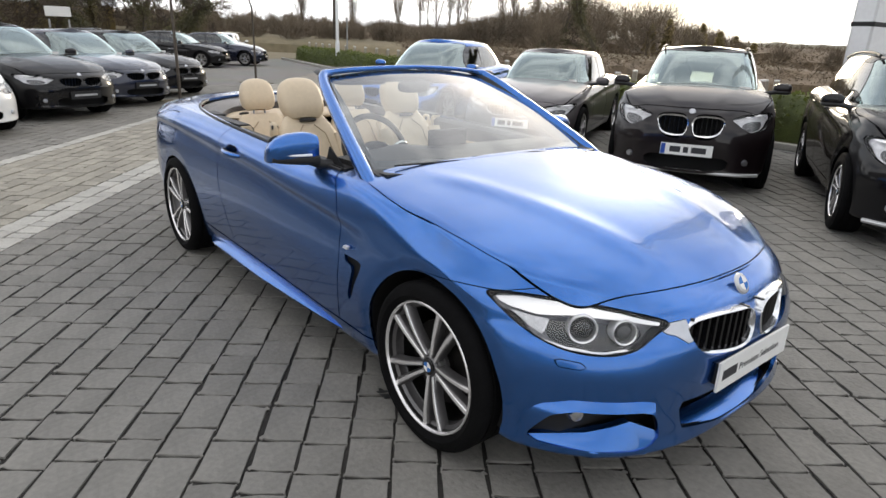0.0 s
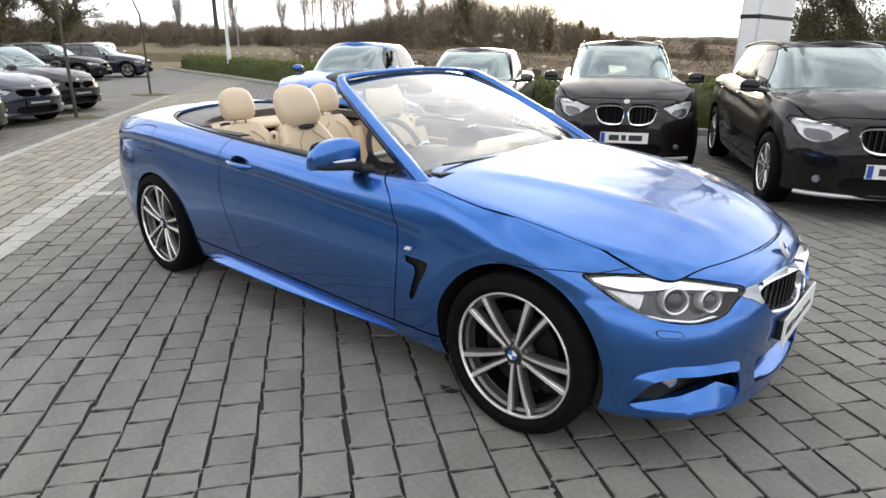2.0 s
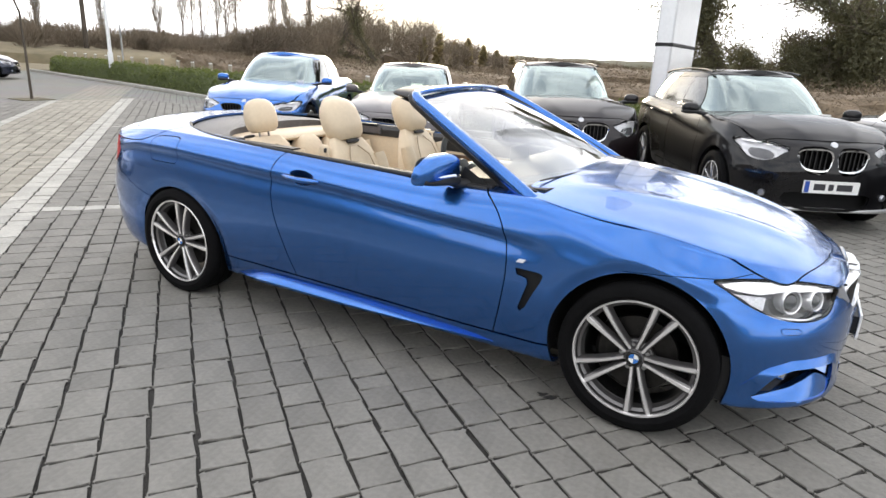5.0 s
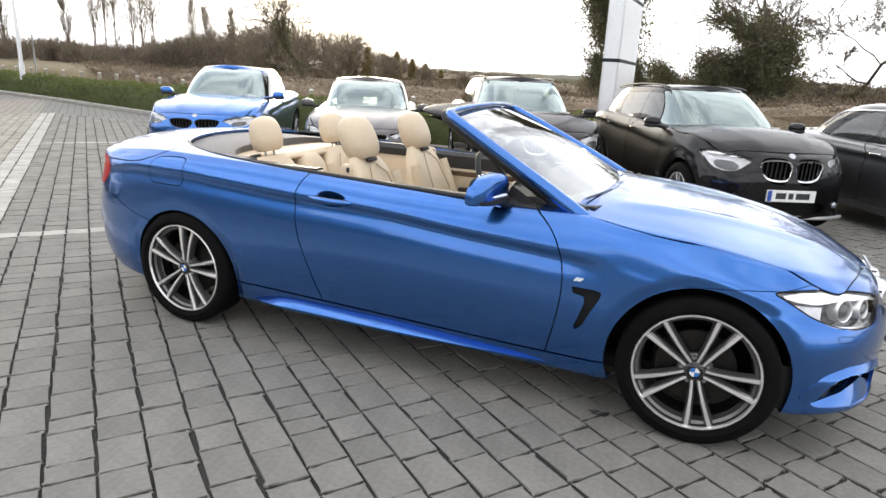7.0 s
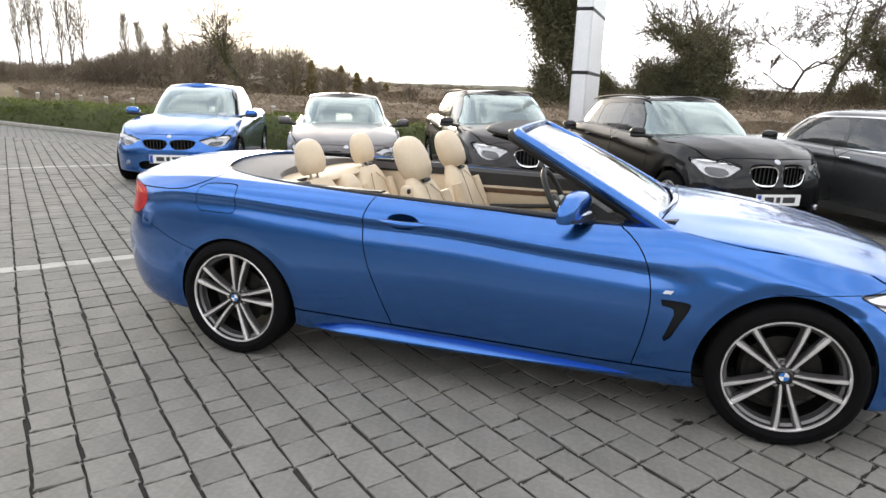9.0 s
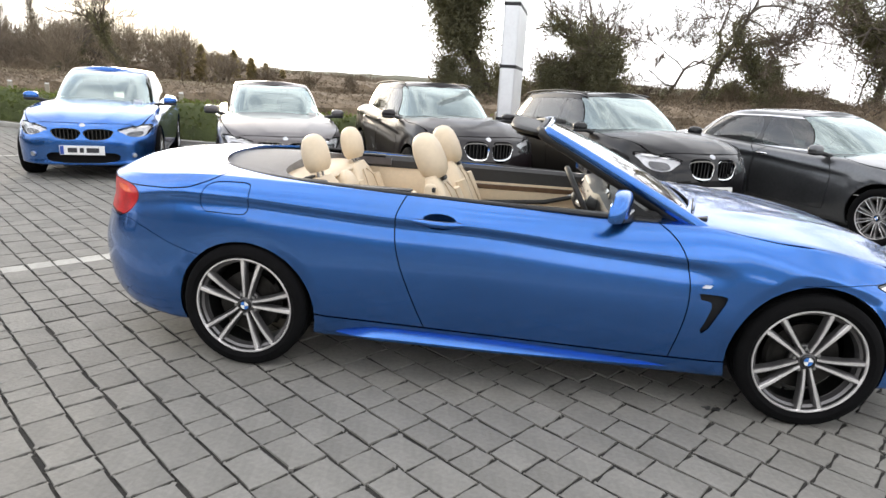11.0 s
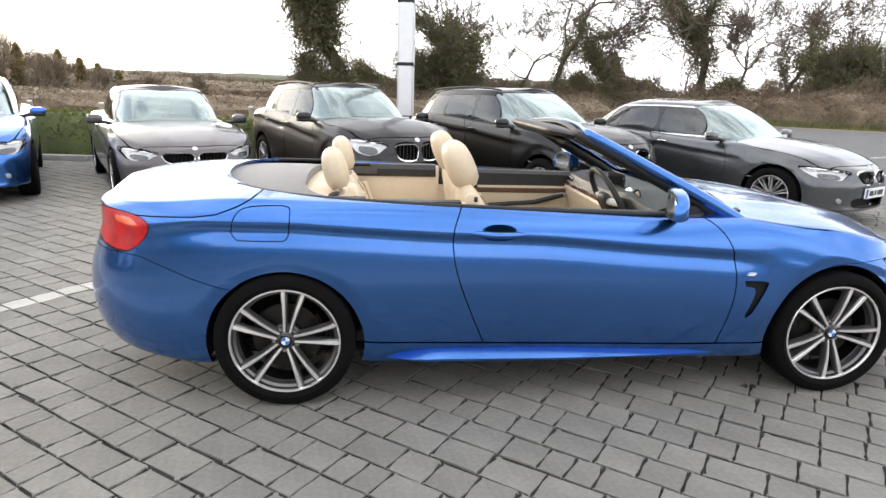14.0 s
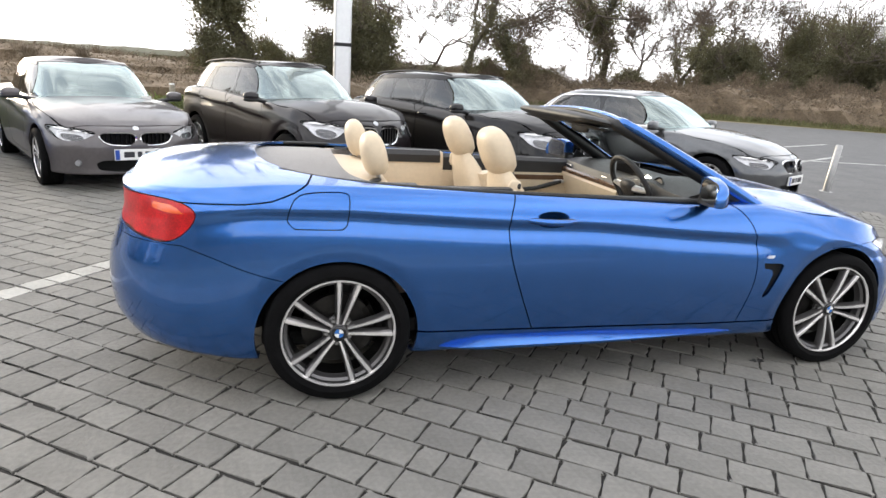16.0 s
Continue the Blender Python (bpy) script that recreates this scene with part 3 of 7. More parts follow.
def body_sheet(nr=34, ns=86, nf=46, sub=4, ntop=20):
    """Right half of a saloon's lower body, 2.81 m wheelbase, x ahead, nose at 2.2."""
    cols = nr + ns + nf
    xf = np.array([2.10, 2.178, 2.190, 2.185, 2.190, 2.198, 2.190, 2.175, 2.162, 2.144, 2.112, 2.068])
    xr = -np.array([2.30, 2.37, 2.425, 2.46, 2.47, 2.46, 2.42, 2.39, 2.38, 2.38, 2.385, 2.345])
    nF = np.array([2.5, 2.5, 2.5, 2.45, 2.4, 2.3, 2.2, 2.1, 2.0, 2.0, 2.0, 2.0])
    mF = np.array([3.0, 3.0, 3.0, 2.9, 2.8, 2.7, 2.6, 2.55, 2.5, 2.5, 2.45, 2.35])
    dS = np.array([.13, .066, .042, .024, .007, 0, .010, .029, .018, .040, .072, .105])
    dE = np.array([.12, .046, .028, .020, .008, 0, .006, .012, .018, .028, .050, .085])
    zF = np.array([.200, .206, .222, .275, .385, .490, .565, .605, .635, .670, .705, .728])
    zR = np.array([.22, .24, .30, .38, .49, .60, .72, .80, .84, .89, .935, .955])
    P = np.zeros((12, cols, 3))
    for r in range(12):
        a = np.linspace(0, np.pi / 2, nr, endpoint=False)
        x0 = -1.6
        xa = x0 + (xr[r] - x0) * np.cos(a) ** (2 / 2.9)
        ya = np.sin(a) ** (2 / 3.6)
        xb = np.linspace(x0, 1.45, ns, endpoint=False)
        c = np.linspace(0, np.pi / 2, nf)
        xc = 1.45 + (xf[r] - 1.45) * np.sin(c) ** (2 / nF[r])
        yc = np.cos(c) ** (2 / mF[r])
        x = np.concatenate([xa, xb, xc])
        k = np.concatenate([ya, np.ones(ns), yc])
        wf, wr = smooth01(1.0, 1.95, x), smooth01(-1.7, -2.25, x)
        sw, be = spl(x, SWAGE), spl(x, BELT)
        zS = [.18, .195, .245, .325, .235 + .5 * (sw - .38), sw - .25, None, None, None, None, None, None][r]
        if zS is None:
            zS = [sw - .12, sw - .038, sw, sw * .5 + be * .5, be - .02, be][r - 6]
        we = np.maximum(wf, wr)
        z = zS * (1 - we) + zF[r] * wf + zR[r] * wr if r < 11 else be
        soft = (.011, .019, .026)[r - 6] if 6 <= r <= 8 else dS[r]
        keep = 1 - smooth01(.72, 1.10, x)
        d = (soft + (dS[r] - soft) * keep) * (1 - we) + dE[r] * we
        P[r] = np.stack([x, -np.maximum(0, (spl(x, W_SIDE) - d)) * np.abs(k), z], 1)
    fine = []
    t = np.arange(12.0)
    tt = np.unique(np.concatenate([np.linspace(i, i + 1, sub + 1) for i in range(11)]))
    fine = pchip(t, P.reshape(12, -1), tt).reshape(len(tt), cols, 3)
    edge = fine[-1]
    x, ye, ze = edge[:, 0], -edge[:, 1], edge[:, 2]
    top = []
    for v in np.linspace(0, 1, ntop + 1)[1:]:
        y = ye * (1 - v)
        q = 1 - (1 - v) ** 2.3
        z = ze + (np.maximum(spl(x, CROWN), ze) - ze) * q
        ridge = .25 + .30 * np.clip((2.05 - x) / 1.2, 0, 1)
        z = z + .010 * np.exp(-((y - ridge) / .055) ** 2) * smooth01(.85, 1.2, x) * smooth01(2.05, 1.8, x)
        top.append(np.stack([x, -y, z], 1))
    full = np.concatenate([fine, np.array(top)])
    for cx, cz in ((1.398, .329), (-1.405, .305)):  # rolled lips round the wheels
        r = np.hypot(full[..., 0] - cx, full[..., 2] - cz)
        full[..., 1] += .011 * smooth01(.430, .372, r) * (full[..., 1] < -.6)
    s = grid_sheet(full)
    flat = np.abs(s.V[:, 1]) < 1e-4
    s.N[flat, 1] = 0
    bad = np.linalg.norm(s.N, axis=1) < 0.3
    s.N[bad] = (0, 0, 1)
    return s

# ---- wheels ----
def rot_y(vf, deg):
    return move(vf, Matrix.Rotation(radians(deg), 4, "Y"))


def make_wheel(parent, at, phase, kind="double", R=0.331, rim=0.262, label=""):
    """A wheel whose outer face looks along -y of its own axes."""
    k = R / 0.331
    q = rim / 0.262
    barrel = lathe([(rim, -.098), (rim - .006, -.101), (rim - .016, -.092), (rim - .022, -.05), (rim - .04, .06), (rim - .012, .085), (rim, .098)], 56)
    wheel = mk("wheel", *barrel, M_BARREL, parent, label)
    wheel.matrix_basis = at
    tp = [(rim - .004, -.096), (rim + .010, -.108), (rim + .3 * (R - rim), -.1165), (rim + .62 * (R - rim), -.113), (R - .009, -.104), (R - .003, -.092)]
    for g in (-.055, 0.0, .055):
        tp += [(R, g - .030 if g < 0 else g - .022), (R, g - .006), (R - .007, g - .004), (R - .007, g + .004), (R, g + .006)]
    tp += [(R - .003, .092), (R - .009, .104), (rim + .5 * (R - rim), .115), (rim - .004, .096)]
    mk("tyre", *lathe(tp, 64), M_RUBBER, wheel)
    mk("rim_lip", *lathe([(rim - .001, -.1005), (rim - .004, -.1035), (rim - .009, -.1035), (rim - .013, -.096), (rim - .016, -.078)], 64), M_ALLOY, wheel, "bright machined rim edge")
    mk("rim_step", *lathe([(rim - .0165, -.080), (rim - .024, -.074), (rim - .030, -.070), (rim - .033, -.040), (rim - .036, -.036)], 64), M_GUNMETAL, wheel, "grey inner step of the rim")
    n = 10 if kind == "multi" else 5
    for i in range(n):
        for s in (-1, 1):
            def bar(w0, w1, lift, deep):
                rings = []
                for t in np.linspace(0, 1, 9):
                    r = .040 + (rim - .012 - .040) * t
                    off = s * ((.0125 + .034 * t ** 1.25) if kind != "multi" else (.006 + .016 * t))
                    w = (w0 + (w1 - w0) * t ** 1.3) * (1 if kind != "multi" else .55)
                    yf = -.074 - .014 * t ** 1.5 - lift - .008 * math.sin(math.pi * t)
                    inner, outer = off - s * w, off + s * w
                    rings.append([(inner, yf + .005, r), (off - s * w * .55, yf - .002, r), (off + s * w * .8, yf - .003, r), (outer, yf + .001, r), (outer + s * .004, yf + deep, r), (inner - s * .002, yf + deep, r)])
                return loft(rings if s > 0 else [q[::-1] for q in rings])
            a = -phase + 90 - i * 360 / n
            sv, sf = rot_y(bar(.0098, .0170, 0, .034), a)
            fv, ff = rot_y(bar(.0066, .0118, .0036, .008), a)
            # the machined face lies on its spoke as a second material
            me = mk("spoke", *merge((sv, sf), (fv, ff)), M_GUNMETAL, wheel).data
            me.materials.append(M_ALLOY)
            for f in me.polygons[len(sf):]:
                f.material_index = 1
    mk("hub", *lathe([(.0, -.079), (.036, -.079), (.041, -.074), (.044, -.058), (.072, -.050), (.074, .0)], 32), M_GUNMETAL, wheel)
    mk("hub_cap", *lathe([(.0, -.088), (.028, -.088), (.033, -.085), (.034, -.078)], 32), M_GLOSSB, wheel, "round cap with blue and white quarters")
    for j in range(4):
        g = np.linspace(math.radians(90 * j + 3), math.radians(90 * j + 87), 6)
        pts = [(0.0, 0.0)] + [(.021 * math.cos(v), .021 * math.sin(v)) for v in g]
        mk("cap_quarter", *plate(pts, -.0885, -.0895, 1), M_BADGEB if j % 2 else M_PLATE, wheel)
    for i in range(5):
        g = math.radians(phase + 36 + 72 * i)
        v, f = lathe([(.0, -.070), (.008, -.070), (.0095, -.065), (.0095, -.03)], 10)
        mk("wheel_bolt", v + (.057 * math.cos(g), 0, .057 * math.sin(g)), f, M_STEEL, wheel)
    mk("brake_disc", *lathe([(.055, -.035), (.075, -.035), (.076, -.018), (.165, -.018), (.166, -.004), (.165, .01)], 40), M_DISC, wheel)
    return wheel


def calliper(parent, at):
    rings = []
    for a in np.linspace(-38, 38, 9):
        c, s = math.cos(radians(a)), math.sin(radians(a))
        rings.append([(r * c, y, r * s) for r, y in ((.105, -.03), (.165, -.045), (.182, -.03), (.182, .03), (.105, .03))])
    ob = mk("brake_calliper", *loft(rings), M_DISC, parent)
    ob.matrix_basis = at
    return ob

# ---- the blue convertible ----
hero = thing("convertible_car", "bright blue convertible with roof down and beige leather seats", "car")
AX, AZ = 1.405, 0.331


def side(poly, lim=-.55):
    return lambda V: np.where(V[:, 1] < lim, sd_poly(V[:, [0, 2]], poly), 1.0)


def arch(x, z, r):
    return lambda V: np.where(V[:, 1] < -.5, np.hypot(V[:, 0] - x, V[:, 2] - z) - r, 1.0)


def top_view(poly, zmin):
    return lambda V: np.where(V[:, 2] > zmin, sd_poly(np.stack([V[:, 0], np.abs(V[:, 1])], 1), poly), 1.0)


def front_view(poly, xmin=1.75):
    return lambda V: np.where(V[:, 0] > xmin, sd_poly(np.stack([np.abs(V[:, 1]), V[:, 2]], 1), poly), 1.0)


def along(p0, e, poly, xs):
    """Shape drawn in (distance along e from p0, z); xs: which end of the car."""
    def f(V):
        p = (V[:, 0] - p0[0]) * e[0] + (V[:, 1] - p0[1]) * e[1]
        return np.where(xs(V), sd_poly(np.stack([p, V[:, 2]], 1), poly), 1.0)
    return f


S = body_sheet(34, 136, 52, 5, 20)
SIDE0 = S.V[S.V[:, 1] < -.5]


def side_y(x, z):
    """Half width of the body at a point of its side."""
    return float(-SIDE0[np.argmin((SIDE0[:, 0] - x) ** 2 + (SIDE0[:, 2] - z) ** 2), 1])


G = .0029
COCKPIT = chaikin([(.90, 0), (.89, .35), (.80, .62), (.70, .742), (.30, .752), (-.5, .757), (-1.0, .750), (-1.36, .715), (-1.58, .62), (-1.70, .46), (-1.77, .25), (-1.79, 0), (-1.79, -.4), (.9, -.4)], 1)
_, S = S.cut(top_view(COCKPIT, .80))
_, S = S.cut(arch(1.398, .329, .375))
_, S = S.cut(arch(-1.405, .305, .372))
HOOD = chaikin([(.93, -.5), (.93, .0), (.915, .35), (.83, .66), (.785, .757), (.86, .786), (1.10, .808), (1.40, .803), (1.58, .781), (1.70, .749), (1.80, .708), (1.868, .670), (1.905, .640), (1.928, .606), (1.950, .550), (2.008, .39), (2.045, .22), (2.06, .08), (2.062, 0), (2.062, -.5)], 1)
hood, S = S.cut(top_view(HOOD, .655), .0021)
HL_E = (.655, .756)
HEADLAMP = chaikin([(-.03, .722), (.10, .731), (.25, .727), (.42, .703), (.57, .672), (.588, .655), (.53, .630), (.47, .588), (.36, .572), (.22, .586), (.10, .632), (.02, .690)], 2)
head, S = S.cut(along((1.69, -.832), HL_E, HEADLAMP, lambda V: V[:, 0] > 1.55), .002)
TL_E = (-.88, .475)
TAILLAMP = chaikin([(-.03, .872), (.02, .905), (.12, .925), (.32, .925), (.62, .905), (.62, .80), (.40, .775), (.22, .745), (.10, .738), (.02, .79)], 2)
tail, S = S.cut(along((-2.0, -.79), TL_E, TAILLAMP, lambda V: V[:, 0] < -1.9), .002)
KIDNEY = chaikin([(.022, .664), (.20, .672), (.335, .660), (.352, .618), (.315, .556), (.23, .524), (.07, .524), (.026, .552)], 2)
_, S = S.cut(front_view(KIDNEY))
INTAKE = chaikin([(-.4, .392), (.36, .392), (.385, .375), (.335, .245), (-.4, .235)], 1)
_, S = S.cut(front_view(INTAKE, 1.95))
FOG = chaikin([(.47, .360), (.51, .386), (.60, .388), (.742, .392), (.782, .31), (.792, .250), (.70, .238), (.60, .232), (.50, .230), (.44, .262), (.45, .31)], 1)
_, S = S.cut(front_view(FOG, 1.84))
JOINT = [(.345, .665), (.44, .660), (.44, .632), (.40, .622), (.355, .590), (.335, .60)]
joint, S = S.cut(front_view(JOINT, 1.9), .001)
shell_in = S.plus(hood).pushed(-.022)
SILL = [(-1.3, .318), (-.5, .305), (0, .296), (.6, .284), (1.2, .284), (1.2, .1), (-1.3, .1)]
sill, S = S.cut(side(SILL), .0045)
DOOR = chaikin([(.60, 1.05), (.625, .945), (.715, .885), (.775, .80), (.806, .687), (.812, .58), (.795, .45), (.768, .325), (.745, .22), (.735, .1), (-.37, .1), (-.40, .20), (-.465, .335), (-.54, .51), (-.595, .656), (-.618, .77), (-.618, .865), (-.60, .92), (-.568, .985), (-.555, 1.05)], 1)
door, S = S.cut(side(DOOR), G)
FUEL = chaikin([(-1.545, .972), (-1.40, .976), (-1.368, .968), (-1.366, .94), (-1.374, .845), (-1.385, .82), (-1.42, .818), (-1.59, .820), (-1.628, .823), (-1.632, .86), (-1.615, .925), (-1.59, .958)], 2)
fuel, S = S.cut(side(FUEL), .0022)
VENT = [(.836, .622), (.848, .628), (.975, .625), (.988, .612), (.980, .590), (.945, .520), (.916, .455), (.894, .430), (.866, .424), (.880, .446), (.897, .496), (.920, .572), (.918, .592), (.850, .600)]
_, S = S.cut(side(VENT))
TRUNK = [(-2.6, .912), (-2.0, .914), (-1.80, .922), (-1.70, .934), (-1.63, .955), (-1.56, .99), (-1.50, 1.03), (-1.50, 1.3), (-2.6, 1.3)]
trunk, S = S.cut(lambda V: np.where(V[:, 2] > .8, sd_poly(V[:, [0, 2]], TRUNK), 1.0), G)
RBUMP = [(-2.6, .735), (-2.06, .735), (-1.93, .690), (-1.81, .640), (-1.66, .590), (-1.60, .58), (-1.60, 0), (-2.6, 0)]
rbump, S = S.cut(lambda V: np.where(V[:, 0] < -1.5, sd_poly(V[:, [0, 2]], RBUMP), 1.0), .0018)
FBUMP = [(1.30, .700), (1.55, .722), (1.69, .725), (1.9, .78), (2.4, .80), (2.4, 0), (1.30, 0)]
fbump, S = S.cut(lambda V: np.where(V[:, 0] > 1.3, sd_poly(V[:, [0, 2]], FBUMP), 1.0), .0015)
flap, fbump = fbump.cut(along((1.69, -.832), HL_E, [(.20, .560), (.30, .552), (.315, .528), (.215, .534)], lambda V: V[:, 0] > 1.55), .0012)
fold = fbump.cut(lambda V: front_view(FOG, 1.80)(V) - .034)[0].cut(lambda V: .285 - V[:, 2])[0].cut(lambda V: V[:, 1] + .48)[0]


def both(sheet, name, material, parent, label="", rim=.014):
    sheet.make(name, material, parent, label, rim)
    sheet.mirrored().make(name, material, parent, label, rim)


def whole(sheet, name, material, parent, label="", rim=.014):
    return sheet.plus(sheet.mirrored()).make(name, material, parent, label, rim)


rear, wing = S.cut(lambda V: V[:, 0] - .1)
body = whole(rear, "body", M_BLUE, hero, "blue metallic body shell with a sharp shoulder crease")
both(wing, "front_wing", M_BLUE, hero)
whole(shell_in, "inner_shell", M_DARK, hero, "black inner shell", 0)
whole(hood, "bonnet", M_BLUE, hero, "long blue bonnet with two raised creases")
whole(trunk, "boot_lid", M_BLUE, hero, "blue boot lid")
whole(fbump, "front_bumper", M_BLUE, hero, "blue sport bumper with large intakes")
both(flap, "washer_flap", M_BLUE, hero)
fn = fold.N / (np.linalg.norm(fold.N, axis=1)[:, None] + 1e-9)
rise = .001 + .014 * np.clip(1 - front_view(FOG, 1.80)(fold.V) / .034, 0, 1)
fold = Sheet(fold.V + fn * rise[:, None], fn + np.array((0, 0, .55)) * smooth01(.34, .40, fold.V[:, 2])[:, None], fold.F)
both(fold, "bumper_fold", M_BLUE, hero, "folded blue edge over the fog lamp", .02)
whole(rbump, "rear_bumper", M_BLUE, hero)
both(joint.pushed(.002), "grille_wing", M_SATIN, hero, "chrome wing between lamp and grille", .01)
fuel.make("fuel_flap", M_BLUE, hero, "square blue fuel flap with rounded corners")
both(sill, "side_sill", M_BLUE, hero)
BOWL = ring2(.082, .036, 2.1, 28) + (-.40, .862)
_, door = door.cut(side(BOWL))
HANDLE_Y = float(-door.V[np.argmin(np.hypot(door.V[:, 0] + .40, door.V[:, 2] - .862)), 1])
door_r = door.make("door", M_BLUE, hero, "long closed blue door")
door_l = door.mirrored().make("door", M_BLUE, hero, "long closed blue door")

# underside
mk("undertray", *box(1.70, 2.10, -.50, .50, .188, .204, .005), M_DARK, hero)
mk("underbody", *box(-1.75, 1.85, -.72, .72, .20, .27, .02), M_DARK, hero)
for sx in (1.398, -1.405):
    for sy in (-1, 1):
        g = np.linspace(math.radians(-14), math.radians(194), 24)
        r0, z0 = (.3755, .329) if sx > 0 else (.3725, .305)
        rings = []
        for a in g:
            yb = side_y(sx + r0 * math.cos(a), z0 + r0 * math.sin(a))
            rings.append([(sx + r * math.cos(a), sy * y, z0 + r * math.sin(a)) for r, y in ((r0, yb - .003), (r0 + .012, yb - .05), (.40, .50), (.0, .47))])
        mk("wheel_arch_liner", *loft(rings, caps=False, closed=False), M_DARK, hero)

# side skirt blade
for sy in (-1, 1):
    rings = []
    for t in np.linspace(0, 1, 17):
        x = -.93 + 1.70 * t
        e = min(1, t * 9, (1 - t) * 2.0) ** .7
        up = .040 * float(smooth01(0, .16, t)) * (1 - .62 * t) + .004
        zc = .226 + .002 * t
        y = .848 + .037 * e
        up *= e
        rings.append([(x, sy * (y - .035), zc + up + .006), (x, sy * (y - .004), zc + up), (x, sy * (y + .022 * e), zc + up * .25), (x, sy * (y + .020 * e), zc - .004), (x, sy * (y - .03), zc - .012)])
    mk("skirt_blade", *loft(rings), M_BLUE, hero, "blue flared skirt blade")

# lamps
for sy in (-1, 1):
    lamp = (head if sy < 0 else head.mirrored()).pushed(-.075).make("headlamp", M_LAMPIN, hero, "bright headlamp with two round projectors behind clear glass", 0)
    lens = (head if sy < 0 else head.mirrored()).make("lens", M_LENS, lamp, "clear cover", 0)
    lens.visible_shadow = False
    core, ring = head.cut(lambda V: -(along((1.69, -.832), HL_E, HEADLAMP, lambda W: W[:, 0] > 1.5)(V)) - .0035)
    edge = core if sy < 0 else core.mirrored()  # the dark rim of the lamp
    edge.pushed(.0008).make("lamp_seal", M_DARK, lamp, "", .01)
    for u, z, r in ((.29, .640, .050), (.425, .634, .043)):
        pu = (head.V[:, 0] - 1.69) * HL_E[0] + (head.V[:, 1] + .832) * HL_E[1]
        used = np.array(sorted({i for q in head.F for i in q}))
        k = used[np.argmin((pu[used] - u) ** 2 + (head.V[used, 2] - z) ** 2)]
        nrm = Vector(head.N[k]).normalized()
        nrm.z *= .3
        eye = Vector(head.V[k]) - nrm * .034
        if sy > 0:
            eye.y, nrm.y = -eye.y, -nrm.y
        m = Matrix.Translation(eye) @ nrm.to_track_quat("-Y", "Z").to_matrix().to_4x4()
        for nm, prof, mt in (("projector_ring", [(r, .03), (r, -.012), (r * .93, -.017), (r * .84, -.014), (r * .80, .0), (r * .80, .02)], M_REFL), ("projector", [(r * .79, .01), (r * .70, .0), (r * .66, -.006), (r * .45, -.016), (r * .2, -.021), (.0, -.022)], M_GLOSSB)):
            mk(nm, *move(lathe(prof, 28), m), mt, lamp)
    for nm, poly, dp, mt in (("light_bar", [(.0, .709), (.10, .722), (.25, .718), (.42, .695), (.56, .664), (.55, .655), (.42, .678), (.27, .688), (.15, .680), (.06, .692)], -.009, M_REFL), ("bezel", chaikin([(.15, .668), (.30, .684), (.47, .662), (.53, .640), (.47, .600), (.36, .580), (.20, .596)], 1), -.060, M_GLOSSB), ("side_lamp", [(.05, .686), (.14, .676), (.19, .672), (.17, .622), (.12, .640)], -.03, M_LAMPB), ("lower_trim", [(.16, .612), (.24, .597), (.36, .586), (.46, .600), (.46, .592), (.36, .578), (.24, .589), (.16, .604)], -.02, M_REFL)):
        b_ = head.cut(along((1.69, -.832), HL_E, poly, lambda V: V[:, 0] > 1.5))[0].pushed(dp)
        (b_ if sy < 0 else b_.mirrored()).make(nm, mt, lamp, "", .008)
    tl = (tail if sy < 0 else tail.mirrored())
    tlamp = tl.make("tail_lamp", M_RED, hero, "red tail lamp wrapped round the corner", .03)
    for nm, poly, mt in (("lamp_band", [(.03, .868), (.09, .900), (.20, .905), (.20, .878), (.10, .866)], M_REDL), ("lamp_edge", [(.04, .775), (.10, .748), (.22, .757), (.40, .787), (.40, .775), (.2, .742), (.09, .735)], M_RED_D)):
        bar = tail.cut(along((-2.0, -.79), TL_E, poly, lambda V: V[:, 0] < -1.9))[0]
        (bar if sy < 0 else bar.mirrored()).pushed(.0012).make(nm, mt, tlamp, "", 0)

# kidney grilles
for sy in (-1, 1):
    kp = KIDNEY
    n = len(kp)

    def nose_x(y):
        return 1.45 + (2.166 - 1.45) * (1 - (abs(y) / .87) ** 2.25) ** .5 + .022 * (1 - min(1, abs(y) / .34) ** 2)
    rings = []
    c = kp.mean(0)
    for i in range(n):
        p = kp[i]
        o = (p - c) / np.linalg.norm(p - c)
        a, b = p + o * .004, p - o * float(np.interp(p[1], [.53, .57, .66], [.013, .010, .003]))
        lean = (.60 - p[1]) * .10
        x = nose_x(p[0])
        rings.append([(x - .03 + lean, sy * -a[0] * -1, a[1]), (x + .008 + lean, sy * a[0], a[1]), (x + .011 + lean, sy * (a[0] + b[0]) / 2, (a[1] + b[1]) / 2), (x + .004 + lean, sy * b[0], b[1]), (x - .04 + lean, sy * b[0], b[1])])
    rings.append(rings[0])
    kid = mk("kidney_grille", *loft(rings, caps=False), M_BRIGHT, hero, "chrome-framed kidney grille with black upright slats")
    back = [(sy * p[0], p[1]) for p in kp]
    mk("grille_back", *plate(back, nose_x(.2) - .09, nose_x(.2) - .075, 0), M_DARK, kid)
    for y in np.linspace(.055, .320, 9):
        x = nose_x(y)
        zb = .535 + max(0, (y - .24)) ** 2 * 6
        rings = [[(x - .045 + dx, sy * (y + w), z) for dx, w in ((0, -.006), (.038, -.005), (.042, 0), (.038, .005), (0, .006))] for z in (zb, .60, .665)]
        mk("grille_slat", *loft(rings), M_GLOSSB, kid)
